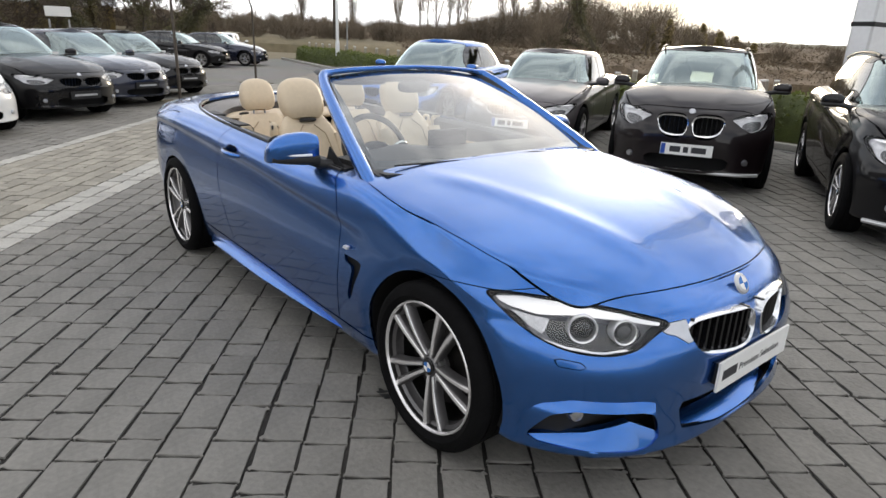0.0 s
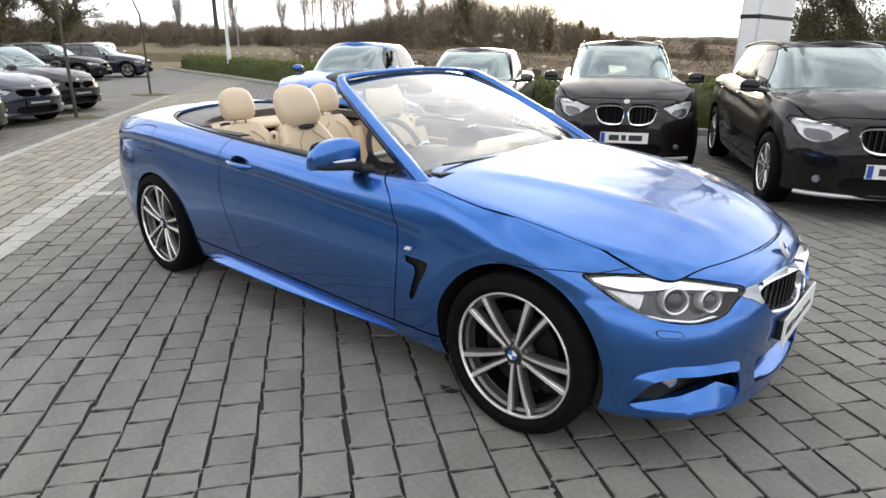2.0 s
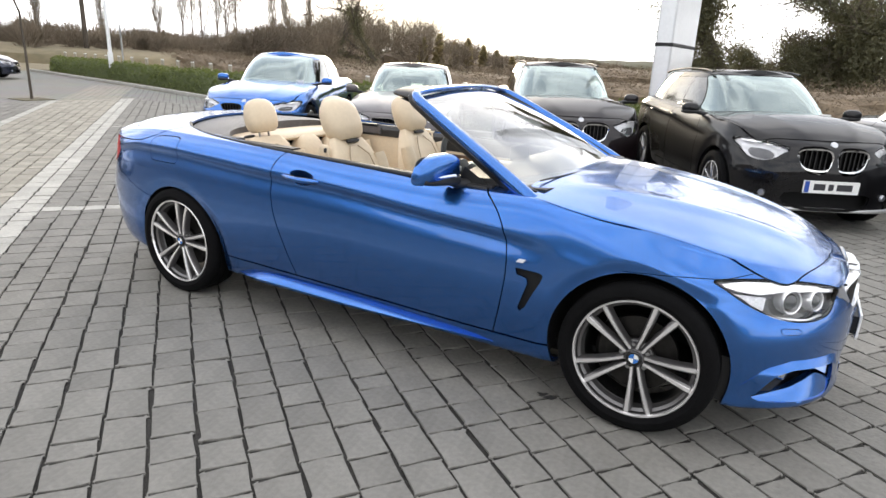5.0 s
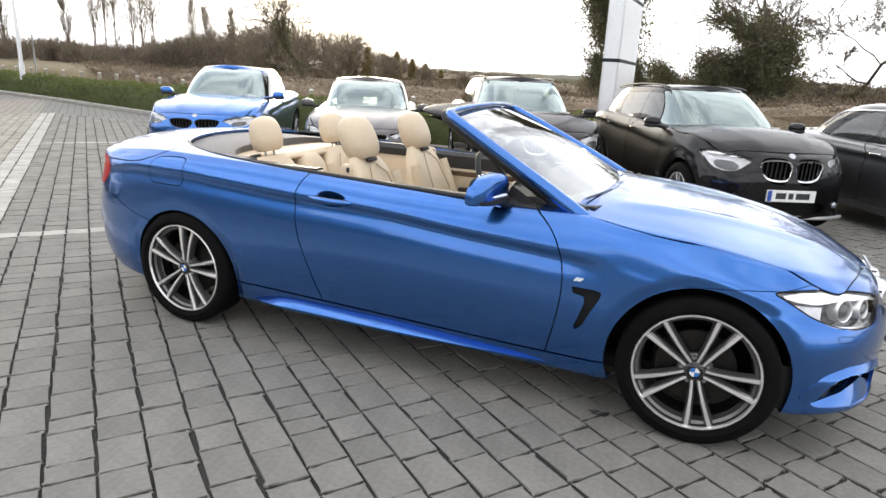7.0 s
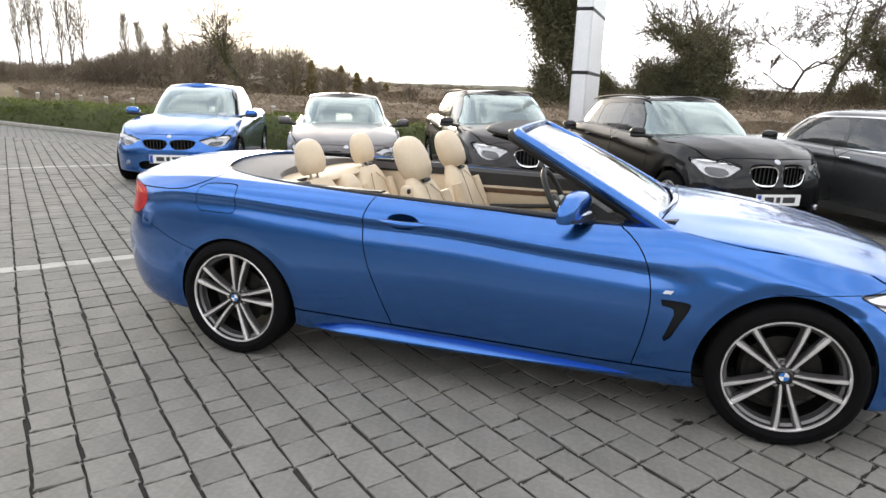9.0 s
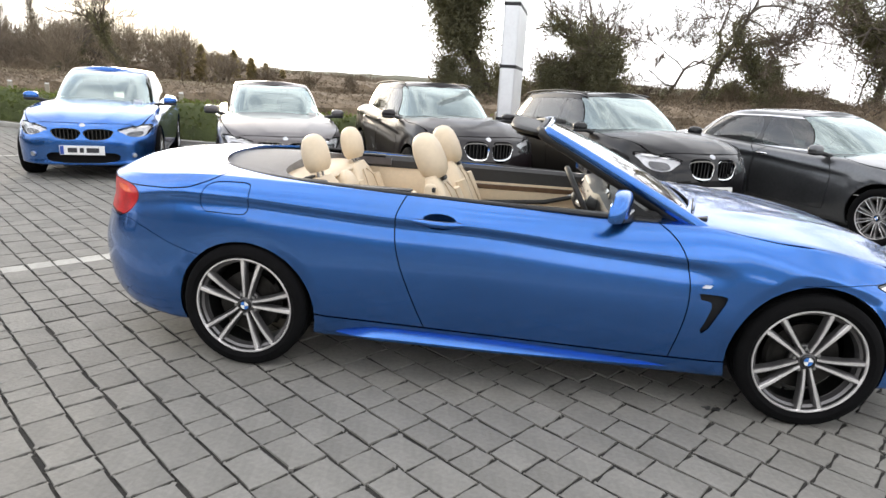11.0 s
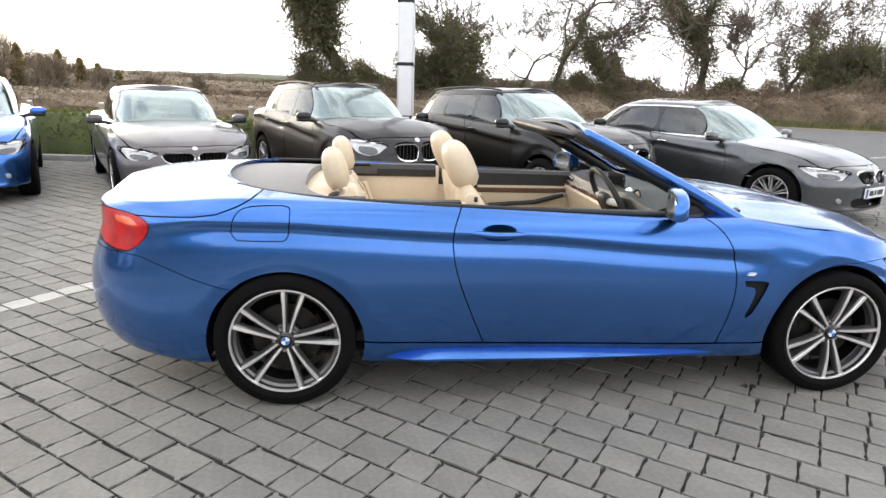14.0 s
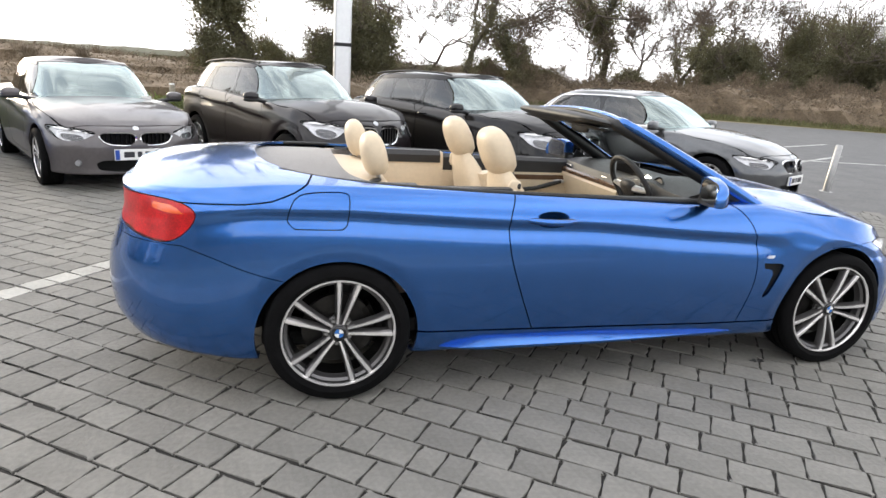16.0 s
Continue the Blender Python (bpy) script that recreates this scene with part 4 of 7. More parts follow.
mk("bonnet_badge", *move(lathe([(0, -.006), (.030, -.006), (.036, -.004), (.040, .003)], 32), look((2.116, 0, .716), (2.312, 0, .84)) @ Matrix.Rotation(radians(90), 4, "X")), M_SILVER, hero, "round badge with a chrome edge")
for j in range(4):
    g = np.linspace(radians(90 * j), radians(90 * j + 90), 7)
    q = [(0.0, 0.0)] + [(.026 * math.cos(v), .026 * math.sin(v)) for v in g]
    mk("badge_quarter", *move(plate(q, -.0062, -.0072, 1), look((2.116, 0, .716), (2.312, 0, .84)) @ Matrix.Rotation(radians(90), 4, "X")), M_BADGEB if j % 2 else M_PLATE, hero)

# intakes
cen = [(-.46, .45), (.46, .45), (.46, .19), (-.46, .19)]
mk("intake_back", *plate(cen, 1.88, 1.99, 0), M_DARK, hero, "black mesh behind the lower intake")
for z in (.255, .285, .315, .345):
    path = [(2.06 - .10 * (y / .42) ** 2, y, z) for y in np.linspace(-.42, .42, 13)]
    mk("intake_bar", *tube(path, .005, 6), M_DARK, hero)
for sy in (-1, 1):
    fo = [(1.68, .78), (1.77, .79), (1.92, .70), (2.02, .46), (1.97, .42), (1.80, .55)]
    mk("fog_recess", *plate([(x, sy * y) for x, y in fo], .215, .41, 2), M_TRIM, hero, "black recess")
    lamp = mk("fog_lamp", *move(lathe([(0, -.030), (.022, -.027), (.030, -.012), (.034, .03)], 24), look((1.935, sy * .650, .340), (2.6, sy * .95, .345)) @ Matrix.Rotation(radians(90), 4, "X")), M_BRIGHT, hero, "small round fog lamp")
    # lip of the bumper corner: a ledge that widens towards its inner point
    out = [(1.866, .782, .240), (1.945, .722, .231), (2.032, .650, .228), (2.092, .550, .222), (2.124, .492, .222), (2.146, .400, .262)]
    inn = [(1.856, .778, .262), (1.922, .710, .272), (1.985, .640, .281), (2.035, .570, .300), (2.070, .520, .322), (2.140, .412, .270)]
    rings = []
    for (x, y, z), (u, v, w) in zip(out, inn):
        rings.append([(u - .03, sy * v, w), (u, sy * v, w), (x, sy * y, z + .004), (x + .003, sy * y, z - .006), (x - .01, sy * y, z - .022), (u - .03, sy * v, z - .02)])
    mk("bumper_lip", *loft(rings), M_BLUE, hero, "blue lip below the fog lamp")
lip = [[(2.186 - .030 * (y / .34) ** 2 - a, y, .238 + b) for a, b in ((0, -.022), (-.006, -.006), (.004, .006), (.085, .030), (.085, -.02))] for y in np.linspace(-.34, .34, 15)]
mk("splitter", *loft(lip), M_BLUE, hero, "blue lower lip of the front bumper")

# front plate with bars and words
pl = mk("show_plate", *plate([(-.24, .425), (.24, .425), (.24, .505), (-.24, .505)], 2.15, 2.211, 0), M_TRIM, hero, "white dealer plate in a black holder")
mk("plate_face", *plate([(-.26, .409), (.26, .409), (.26, .519), (-.26, .519)], 2.206, 2.2145, 0), M_PLATE, pl)
mk("brand_bar", *plate([(-.235, .447), (-.135, .447), (-.135, .484), (-.235, .484)], 2.2145, 2.2155, 0), M_INK, pl)
fc = bpy.data.curves.new("plate_words", "FONT")
fc.body, fc.size, fc.extrude = "Premium Selection", .040, .0005
fc.materials.append(M_INK)
tx = new("plate_words", fc)
tx.parent = pl
tx.matrix_basis = Matrix(((0, 0, 1, 2.2152), (1, 0, 0, -.120), (0, 1, 0, .451), (0, 0, 0, 1)))

# side vent, badge, handles
for sy in (-1, 1):
    mk("side_vent", *plate([(x, z) for x, z in VENT], sy * .845, sy * .862, 1), M_GLOSSB, hero, "black L-shaped vent behind the wheel")
    mk("wing_badge", *plate([(.860, .659), (.871, .673), (.904, .673), (.893, .659)], sy * .890, sy * .9015, 1), M_LAMPW, hero, "small bright badge")
    dr = door_r if sy < 0 else door_l
    g = np.linspace(0, 1, 9)
    path = [(-.525 + .245 * t, sy * (.874 + .034 * math.sin(math.pi * min(1, max(0, t)))), .858 - .004 * t) for t in g]
    mk("door_handle", *tube(path, [.010, .0135, .015, .0155, .0155, .0155, .015, .0135, .009], 10), M_BLUE, dr, "blue pull handle")
    seal = [(x, sy * (abs(y) - .007), z - .001) for x, y, z in path]
    mk("handle_gasket", *tube(seal, [.012, .0155, .0165, .017, .017, .017, .0165, .0155, .011], 10), M_DARK, dr)
    dish = [[(-.40 + a * k, sy * (HANDLE_Y - .003 - .011 * (1 - k * k)), .862 + b * k) for a, b in ring2(.088, .041, 2.1, 28)] for k in (1.0, .9, .75, .55, .3, .05)]
    mk("handle_bowl", *loft(dish if sy > 0 else [r[::-1] for r in dish], caps=False), M_BLUE, dr, "hollow behind the handle")

# wheels
for x, y, ph in ((AX, -.772, 65), (-AX, -.798, 8)):
    make_wheel(hero, pose(x, y, AZ), ph, label="five-spoke double-bar alloy wheel with a low-profile tyre")
    make_wheel(hero, pose(x, -y, AZ, 0, 0, 180), ph + 20, label="five-spoke double-bar alloy wheel with a low-profile tyre")
    calliper(hero, pose(x, y + .02, AZ, 0, 180 if x > 0 else 0, 0))

# windscreen
def ws(v, t):
    b = np.array((.905 - .125 * v * v, .735 * v, .962 - .006 * v * v))
    u = np.array((.125 - .075 * v * v, .548 * v, 1.338 - .032 * v * v))
    bulge = math.sin(math.pi * t) * .022
    return b * (1 - t) + u * t + np.array((.45, 0, .89)) * bulge


grid = np.array([[ws(v, t) for v in np.linspace(-1, 1, 25)] for t in np.linspace(0, 1, 13)])
screen = grid_sheet(grid)
# rows run from cowl to header, columns from right to left: outward side is ahead and up
screen.make("windscreen", M_GLASS, hero, "raked clear windscreen", 0)
frit_f = lambda V: np.maximum(np.abs(V[:, 1]) - (.735 - .187 * (V[:, 2] - .96) / .37) + .040, np.maximum(V[:, 2] - (1.315 - .03 * (V[:, 1] / .55) ** 2), .985 - V[:, 2]))
_, frit = screen.cut(frit_f)
frit.pushed(-.002).make("screen_border", M_GLOSSB, hero, "black painted edge of the glass", 0)
fp = [(.98, -.775, .835), (.84, -.755, .918), (.66, -.718, 1.018), (.42, -.660, 1.142), (.20, -.602, 1.256), (.115, -.570, 1.296), (.085, -.535, 1.318), (.105, -.40, 1.334), (.125, -.2, 1.345), (.133, 0, 1.350)]
fp = chaikin(fp, 2, False)
fp = np.concatenate([fp, (fp * (1, -1, 1))[::-1][1:]])
rad = np.interp(np.abs(fp[:, 1]), [0, .5, .55, .75], [.012, .014, .025, .034])
mk("windscreen_frame", *tube(fp, rad, 14, True), M_BLUE, hero, "blue windscreen frame and pillars")
ip = fp + np.where(np.abs(fp[:, 1:2]) > .52, np.array([[-.030, 0, -.012]]), np.array([[-.038, 0, -.010]]))
ip[:, 1] *= .958
mk("frame_lining", *tube(ip, rad * 1.18, 12, True), M_TRIM, hero, "black lining of the windscreen frame")
mk("header_pad", *move(pillow(.105, .54, .034, 4, 2.4), pose(-.005, 0, 1.305, 0, 10, 0)), M_TRIM, hero)
mk("rear_view_mirror", *move(pillow(.02, .11, .035, 3, 3), pose(.13, 0, 1.245)), M_TRIM, hero)
for sy in (-1, 1):
    mk("sun_visor", *move(pillow(.075, .17, .008, 5, 2), pose(.0, sy * .30, 1.270, 0, 12, 0)), M_DASH, hero, "folded dark sun visor")
    tri = [(.47, .935), (.66, .930), (.585, .975), (.51, 1.020)]
    mk("quarter_pane", *plate(tri, sy * .752, sy * .758, 1), M_TRIM, hero)
mk("cowl", *loft([[(.84 + .10 * (1 - v * v) + a, .70 * v, .955 + b) for a, b in ((-.03, -.004), (.05, -.002), (.05, -.05), (-.03, -.05))] for v in np.linspace(-1, 1, 21)]), M_TRIM, hero, "black cowl below the glass")
for a, b in (((.955, .55, .962), (.895, -.22, .988)), ((.955, -.02, .966), (.835, -.62, .975))):
    mk("wiper", *tube([a, tuple((np.array(a) + b) / 2 + (0.01, 0, .012)), b], .0045, 6), M_TRIM, hero)

# door mirrors
for sy in (-1, 1):
    turn = pose(.43, sy * .90, 0, 0, 0, 7 * sy) @ pose(-.43, -sy * .90, 0)
    rings = []
    for i, t in enumerate((0, .125, .25, .375, .5, .625, .75, .875, .97, 1.03, 1.05)):
        k = (.90, .97, 1.0, 1.0, 1.0, .99, .96, .90, .76, .52, .26)[i]
        kz = (.88, .97, 1.0, 1.0, .98, .95, .89, .79, .62, .40, .20)[i]
        rings.append([(.455 - .030 * t + max(a, -.026) - .02 * (1 - k), sy * (.800 + .212 * t), 1.016 - .004 * t + max(b, -.040) + .055 * (kz - 1)) for a, b in ring2(.050 * k, .070 * kz, 3.2, 28)])
    mir = mk("door_mirror", *move(loft(rings), turn), M_BLUE, hero, "blue door mirror with a black foot and bright indicator strip")
    low = [[(.455 - .030 * t + max(a, -.027) * 1.02, sy * (.798 + .207 * t), .962 + .006 * t + b) for a, b in ring2(.052 * (1 - .28 * t ** 3), .026 * (1 - .45 * t ** 3), 3, 16)] for t in np.linspace(0, 1, 7)]
    mk("mirror_foot", *move(loft(low), turn), M_TRIM, mir)
    mk("indicator_strip", *move(tube([(.502, sy * .835, .988), (.488, sy * .90, .987), (.470, sy * .965, .987), (.428, sy * 1.003, .987)], .0065, 8), turn), M_LAMPW, mir)
    for nm, w, h, d, mt in (("mirror_bezel", .101, .062, .0275, M_TRIM), ("mirror_glass", .092, .053, .0295, M_CHROME)):
        face = [[(.455 - .030 * ((b + .106) / .212) - dd, sy * (.906 + b), 1.010 + c_) for b, c_ in ring2(w, h, 3.4, 24)] for dd in (d - .006, d)]
        mk(nm, *move(loft(face), turn), mt, mir)
    mk("mirror_arm", *tube([(.53, sy * .735, .935), (.50, sy * .79, .940), (.47, sy * .84, .962)], [.030, .024, .026], 10), M_TRIM, mir)

# ---- cabin of the convertible ----
def seat(name, x, y, w, back_h, recline, label, rear=False):
    s = mk(name, *move(pillow(.26, w, .10, 4, 2.6), pose(x + .24, y, .46, 0, -6, 0)), M_LEATHER, hero, label)
    rings = []
    for t in np.linspace(0, 1, 11):
        k = [.86, .96, 1.0, 1.0, 1.0, .98, .94, .86, .76, .64, .48][int(round(t * 10))]
        d = [.085, .10, .10, .095, .09, .088, .083, .075, .066, .055, .035][int(round(t * 10))]
        r = ring2(d, w * k, 3.6, 24)
        rings.append([(a - .012 * math.cos(3 * b / w), b, back_h * t) for a, b in r])
    m = pose(x, y, .42, 0, -recline, 0)
    back = mk("backrest", *move(loft(rings), m), M_LEATHER, s)
    for sg in (-1, 1):
        bol = [[(a + .055, sg * (w * .80) + b, back_h * t) for a, b in ring2(.050 * math.sin(math.pi * (.12 + .8 * t)), .052, 2.4, 12)] for t in np.linspace(.05, .80, 8)]
        mk("side_bolster", *move(loft(bol), m), M_LEATHER, s)
    for sg in (-1, 1):
        mk("seam", *move(tube([(.088, sg * w * .52, back_h * .15), (.096, sg * w * .50, back_h * .5), (.075, sg * w * .36, back_h * .80), (.05, sg * w * .14, back_h * .90)], .0035, 5), m), M_LEATHER_D, s)
    HT = (0, .12, .3, .5, .67, .81, .91, .97, 1.0)
    hr = [[(a + .012 - .02 * t, b, back_h - .02 + .255 * t) for a, b in ring2(d_, w_, 2.6, 20)] for t, d_, w_ in zip(HT, (.05, .072, .079, .079, .075, .066, .052, .034, .012), (.095, .126, .140, .142, .136, .122, .100, .066, .024))]
    if rear:
        hr = [[(a, b * .95, back_h + .03 + .212 * t) for a, b in ring2(d_, w_, 2.7, 20)] for t, d_, w_ in zip(HT, (.042, .058, .064, .064, .060, .052, .040, .026, .009), (.092, .118, .127, .127, .120, .107, .086, .056, .020))]
        mk("headrest_post", *move(tube([(0, -.04, back_h - .04), (0, -.04, back_h + .06)], .007, 8), m), M_STEEL, s)
        mk("headrest_post", *move(tube([(0, .04, back_h - .04), (0, .04, back_h + .06)], .007, 8), m), M_STEEL, s)
    mk("headrest", *move(loft(hr), m), M_LEATHER, s, "rounded beige headrest")
    if not rear:
        mk("headrest_slot", *move(pillow(.012, .055, .012, 4, 3), m @ pose(.05, 0, back_h - .035)), M_DASH, s)
        mk("belt_guide", *move(pillow(.035, .018, .05, 3, 3), m @ pose(-.010, -w * .80 if y < 0 else w * .80, back_h * .88, 0, 20, 0)), M_LEATHER, s, "belt guide in the seat shoulder")
        mk("belt_slot", *move(pillow(.013, .020, .018, 3, 3), m @ pose(.012, -w * .80 if y < 0 else w * .80, back_h * .90, 0, 20, 0)), M_DASH, s)
    else:
        mk("belt_slot", *move(pillow(.03, .03, .010, 4, 2.5), m @ pose(-.03, -.10 if y < 0 else .10, back_h + .012)), M_DASH, s)
    return s


for y in (-.37, .37):
    seat("front_seat", -.30, y, .255, .64, 19, "beige leather front seat with built-in headrest")
    seat("rear_seat", -1.03, y, .27, .56, 14, "beige leather rear seat with separate headrest", True)
mk("rear_bench_middle", *move(pillow(.085, .13, .26, 4, 3), pose(-1.10, 0, .70, 0, -14, 0)), M_LEATHER, hero, "beige centre of the rear bench")
mk("rear_shelf", *move(pillow(.13, .58, .035, 3.4, 2.2), pose(-1.27, 0, .945, 0, 3, 0)), M_LEATHER, hero, "beige shelf behind the rear seats")
mk("cabin_floor", *box(-1.3, .9, -.74, .74, .26, .33, .01), M_DASH, hero)
mk("rear_bulkhead", *box(-1.42, -1.32, -.70, .70, .27, .93, .02), M_DASH, hero)

# soft-top cover: a dark horseshoe
def cover_z(x, y):
    return 1.030 - .055 * (np.abs(y) / .72) ** 2 - .012 * smooth01(-1.5, -1.15, x)


xs, ys = np.linspace(-1.90, -.98, 47), np.linspace(-.78, .78, 61)
cov = grid_sheet(np.array([[(x, y, cover_z(x, y)) for x in xs] for y in ys]))
OUTER = chaikin([(-.98, .735), (-1.20, .725), (-1.40, .695), (-1.58, .612), (-1.71, .455), (-1.785, .24), (-1.80, 0), (-1.80, -.3), (-.9, -.3), (-.9, .735)], 1)
INNER = chaikin([(-.9, .655), (-1.12, .65), (-1.24, .60), (-1.335, .50), (-1.36, .30), (-1.365, 0), (-1.365, -.3), (-.8, -.3), (-.8, .655)], 2)
cov, _ = cov.cut(lambda V: sd_poly(np.stack([V[:, 0], np.abs(V[:, 1])], 1), OUTER))
_, cov = cov.cut(lambda V: sd_poly(np.stack([V[:, 0], np.abs(V[:, 1])], 1), INNER))
cov.make("tonneau_cover", M_FABRIC, hero, "dark fabric cover over the folded roof", .05)
for sy in (-1, 1):
    mk("cover_flap", *box(-1.22, -1.03, sy * .69 - .035, sy * .69 + .035, .975, .992, .006), M_TRIM, hero)
    path = [(x, sy * y, z) for x, y, z in ((.64, .770, .930), (.3, .775, .941), (-.2, .778, .957), (-.6, .780, .972), (-1.0, .772, .986), (-1.3, .735, .998), (-1.52, .655, 1.010), (-1.66, .54, 1.022))]
    mk("belt_trim", *tube(chaikin(path, 2, False), .011, 8), M_TRIM, hero, "black rubber strip along the door top")
    # inner door: black top over a beige panel
    dr = door_r if sy < 0 else door_l
    tp = [[(x, sy * (.765 - a), .935 - .03 * (x - .6) * .5 + b) for a, b in ((0, .01), (.045, .012), (.075, -.01), (.080, -.10), (.0, -.10))] for x in np.linspace(-.56, .66, 9)]
    mk("door_top", *loft(tp), M_DASH, dr, "black upper door lining")
    pn = [[(x, sy * (.755 - a), b) for a, b in ((.0, .85), (.075, .85), (.085, .76), (.07, .66), (.10, .62), (.10, .56), (.06, .40), (0, .38))] for x in np.linspace(-.56, .70, 9)]
    mk("door_panel", *loft(pn), M_LEATHER, dr, "beige leather door panel")
    mk("door_pull", *tube([(-.30, sy * .665, .70), (-.1, sy * .635, .72), (.15, sy * .635, .74), (.36, sy * .660, .79)], .016, 8), M_DASH, dr)
    mk("wood_strip", *box(-.45, .62, sy * .672 - .006, sy * .672 + .006, .80, .835, .004), M_WOOD, dr)
    mk("inner_handle", *move(pillow(.045, .012, .015, 3, 3), pose(.35, sy * .662, .79)), M_SILVER, dr)
    q = [[(x, sy * (.745 - a), b) for a, b in ((0, .975), (.055, .975), (.075, .93), (.075, .60), (0, .60))] for x in np.linspace(-1.36, -.548, 9)]
    mk("rear_side_panel", *loft(q), M_LEATHER, hero, "beige leather panel beside the rear seat")
    mk("side_panel_top", *loft([[(x, sy * (.752 - a), b) for a, b in ((0, .985), (.06, .985), (.088, .955), (.088, .905), (.0, .90))] for x in np.linspace(-1.30, -.57, 7)]), M_DASH, hero)

# dashboard
prof = [(.86, .945), (.70, .972), (.50, .968), (.42, .945), (.40, .90), (.43, .86), (.50, .70), (.60, .45), (.86, .45)]
mk("dashboard", *loft([[(x - .02 * (1 - (y / .7) ** 2), y, z + (.03 * math.exp(-((y + .37) / .17) ** 2) if z > .9 and x < .75 else 0)) for x, z in prof] for y in np.linspace(-.72, .72, 25)]), M_DASH, hero, "dark dashboard with a hood over the dials")
mk("dash_lower", *loft([[(x, y, z) for x, z in ((.395, .885), (.375, .85), (.40, .76), (.46, .62), (.52, .62), (.5, .86))] for y in np.linspace(-.10, .70, 9)]), M_LEATHER, hero, "beige lower dashboard")
mk("dash_trim", *loft([[(x, y, z) for x, z in ((.385, .905), (.372, .892), (.378, .868), (.40, .868))] for y in np.linspace(-.10, .70, 9)]), M_WOOD, hero)
mk("screen", *box(.47, .485, -.16, .10, .965, 1.055, .006), M_GLOSSB, hero, "flat black display on the dash")
for y in (-.43, -.31):
    mk("dial", *move(lathe([(0, .0), (.045, .0), (.052, -.008), (.055, .004)], 24), pose(.435, y, .955, 0, 0, 90) @ pose(0, 0, 0, 18, 0, 0)), M_REFL if y > -.4 else M_TRIM, hero)
for y in (-.62, -.09, .09, .62):
    mk("air_vent", *move(pillow(.012, .065, .025, 4, 3), pose(.400, y, .905)), M_GLOSSB, hero)
con = [[(x, y * (1 - .1 * (z - .3)), z) for y, z in ((-.13, .33), (-.125, .56), (-.10, .59), (.10, .59), (.125, .56), (.13, .33))] for x in np.linspace(-.62, .48, 9)]
mk("centre_console", *loft(con), M_DASH, hero)
mk("armrest", *move(pillow(.17, .085, .045, 4, 3), pose(-.32, 0, .63)), M_LEATHER, hero)
mk("gear_lever", *tube([(.12, 0, .58), (.11, 0, .66), (.10, 0, .70)], [.012, .018, .024], 10), M_GLOSSB, hero)
swm = pose(.305, -.37, .945, 0, 0, 90) @ pose(0, 0, 0, 62, 0, 0)
g = np.linspace(0, 2 * np.pi, 41)
sw = mk("steering_wheel", *move(tube(np.stack([.183 * np.cos(g), .183 * np.sin(g), 0 * g], 1), .0155, 10, False), swm), M_DASH, hero, "black three-spoke steering wheel")
mk("wheel_boss", *move(pillow(.065, .055, .03, 3, 2.5), swm @ pose(0, -.005, -.015)), M_DASH, sw)
for a in (180, 0, 270):
    c, s_ = math.cos(radians(a)), math.sin(radians(a))
    mk("wheel_spoke", *move(tube([(.05 * c, .05 * s_, -.012), (.115 * c, .115 * s_, -.008), (.178 * c, .178 * s_, 0)], [.022, .018, .014], 8), swm), M_SILVER if a != 90 else M_DASH, sw)
mk("steering_column", *tube([(.33, -.37, .93), (.52, -.37, .84)], .045, 12), M_DASH, hero)

# ---- parked cars ----
B = body_sheet(20, 52, 30, 2, 10)
p_hood, B = B.cut(top_view(HOOD, .655), .004)
p_head, B = B.cut(along((1.69, -.832), HL_E, HEADLAMP, lambda V: V[:, 0] > 1.55), .003)
p_tail, B = B.cut(along((-2.0, -.79), TL_E, TAILLAMP, lambda V: V[:, 0] < -1.9), .003)
_, B = B.cut(front_view(chaikin([(-.4, .375), (.36, .375), (.46, .33), (.40, .235), (-.4, .235)], 1), 1.95))
DOOR_F = chaikin([(.66, 1.05), (.70, .93), (.775, .80), (.80, .66), (.795, .45), (.77, .315), (.70, .305), (-.27, .305), (-.30, .33), (-.30, 1.05)], 1)
DOOR_R = chaikin([(-.315, 1.05), (-.315, .33), (-.29, .305), (-.95, .305), (-1.02, .40), (-1.04, .55), (-1.16, .72), (-1.24, .86), (-1.26, 1.05)], 1)
p_df, B = B.cut(side(DOOR_F), .004)
p_dr, B = B.cut(side(DOOR_R), .004)


def rounded(poly, r=.028):
    """Corners of a polygon softened over the length r."""
    P = np.asarray(poly, float)
    out = []
    for i in range(len(P)):
        a, b, c = P[i - 1], P[i], P[(i + 1) % len(P)]
        for q in (a, c):
            L = np.hypot(*(q - b))
            out.append(b + (q - b) * min(r, .4 * L) / L)
        out.insert(-1, b * .5 + (out[-1] + out[-2]) * .25)
    return np.array(out)


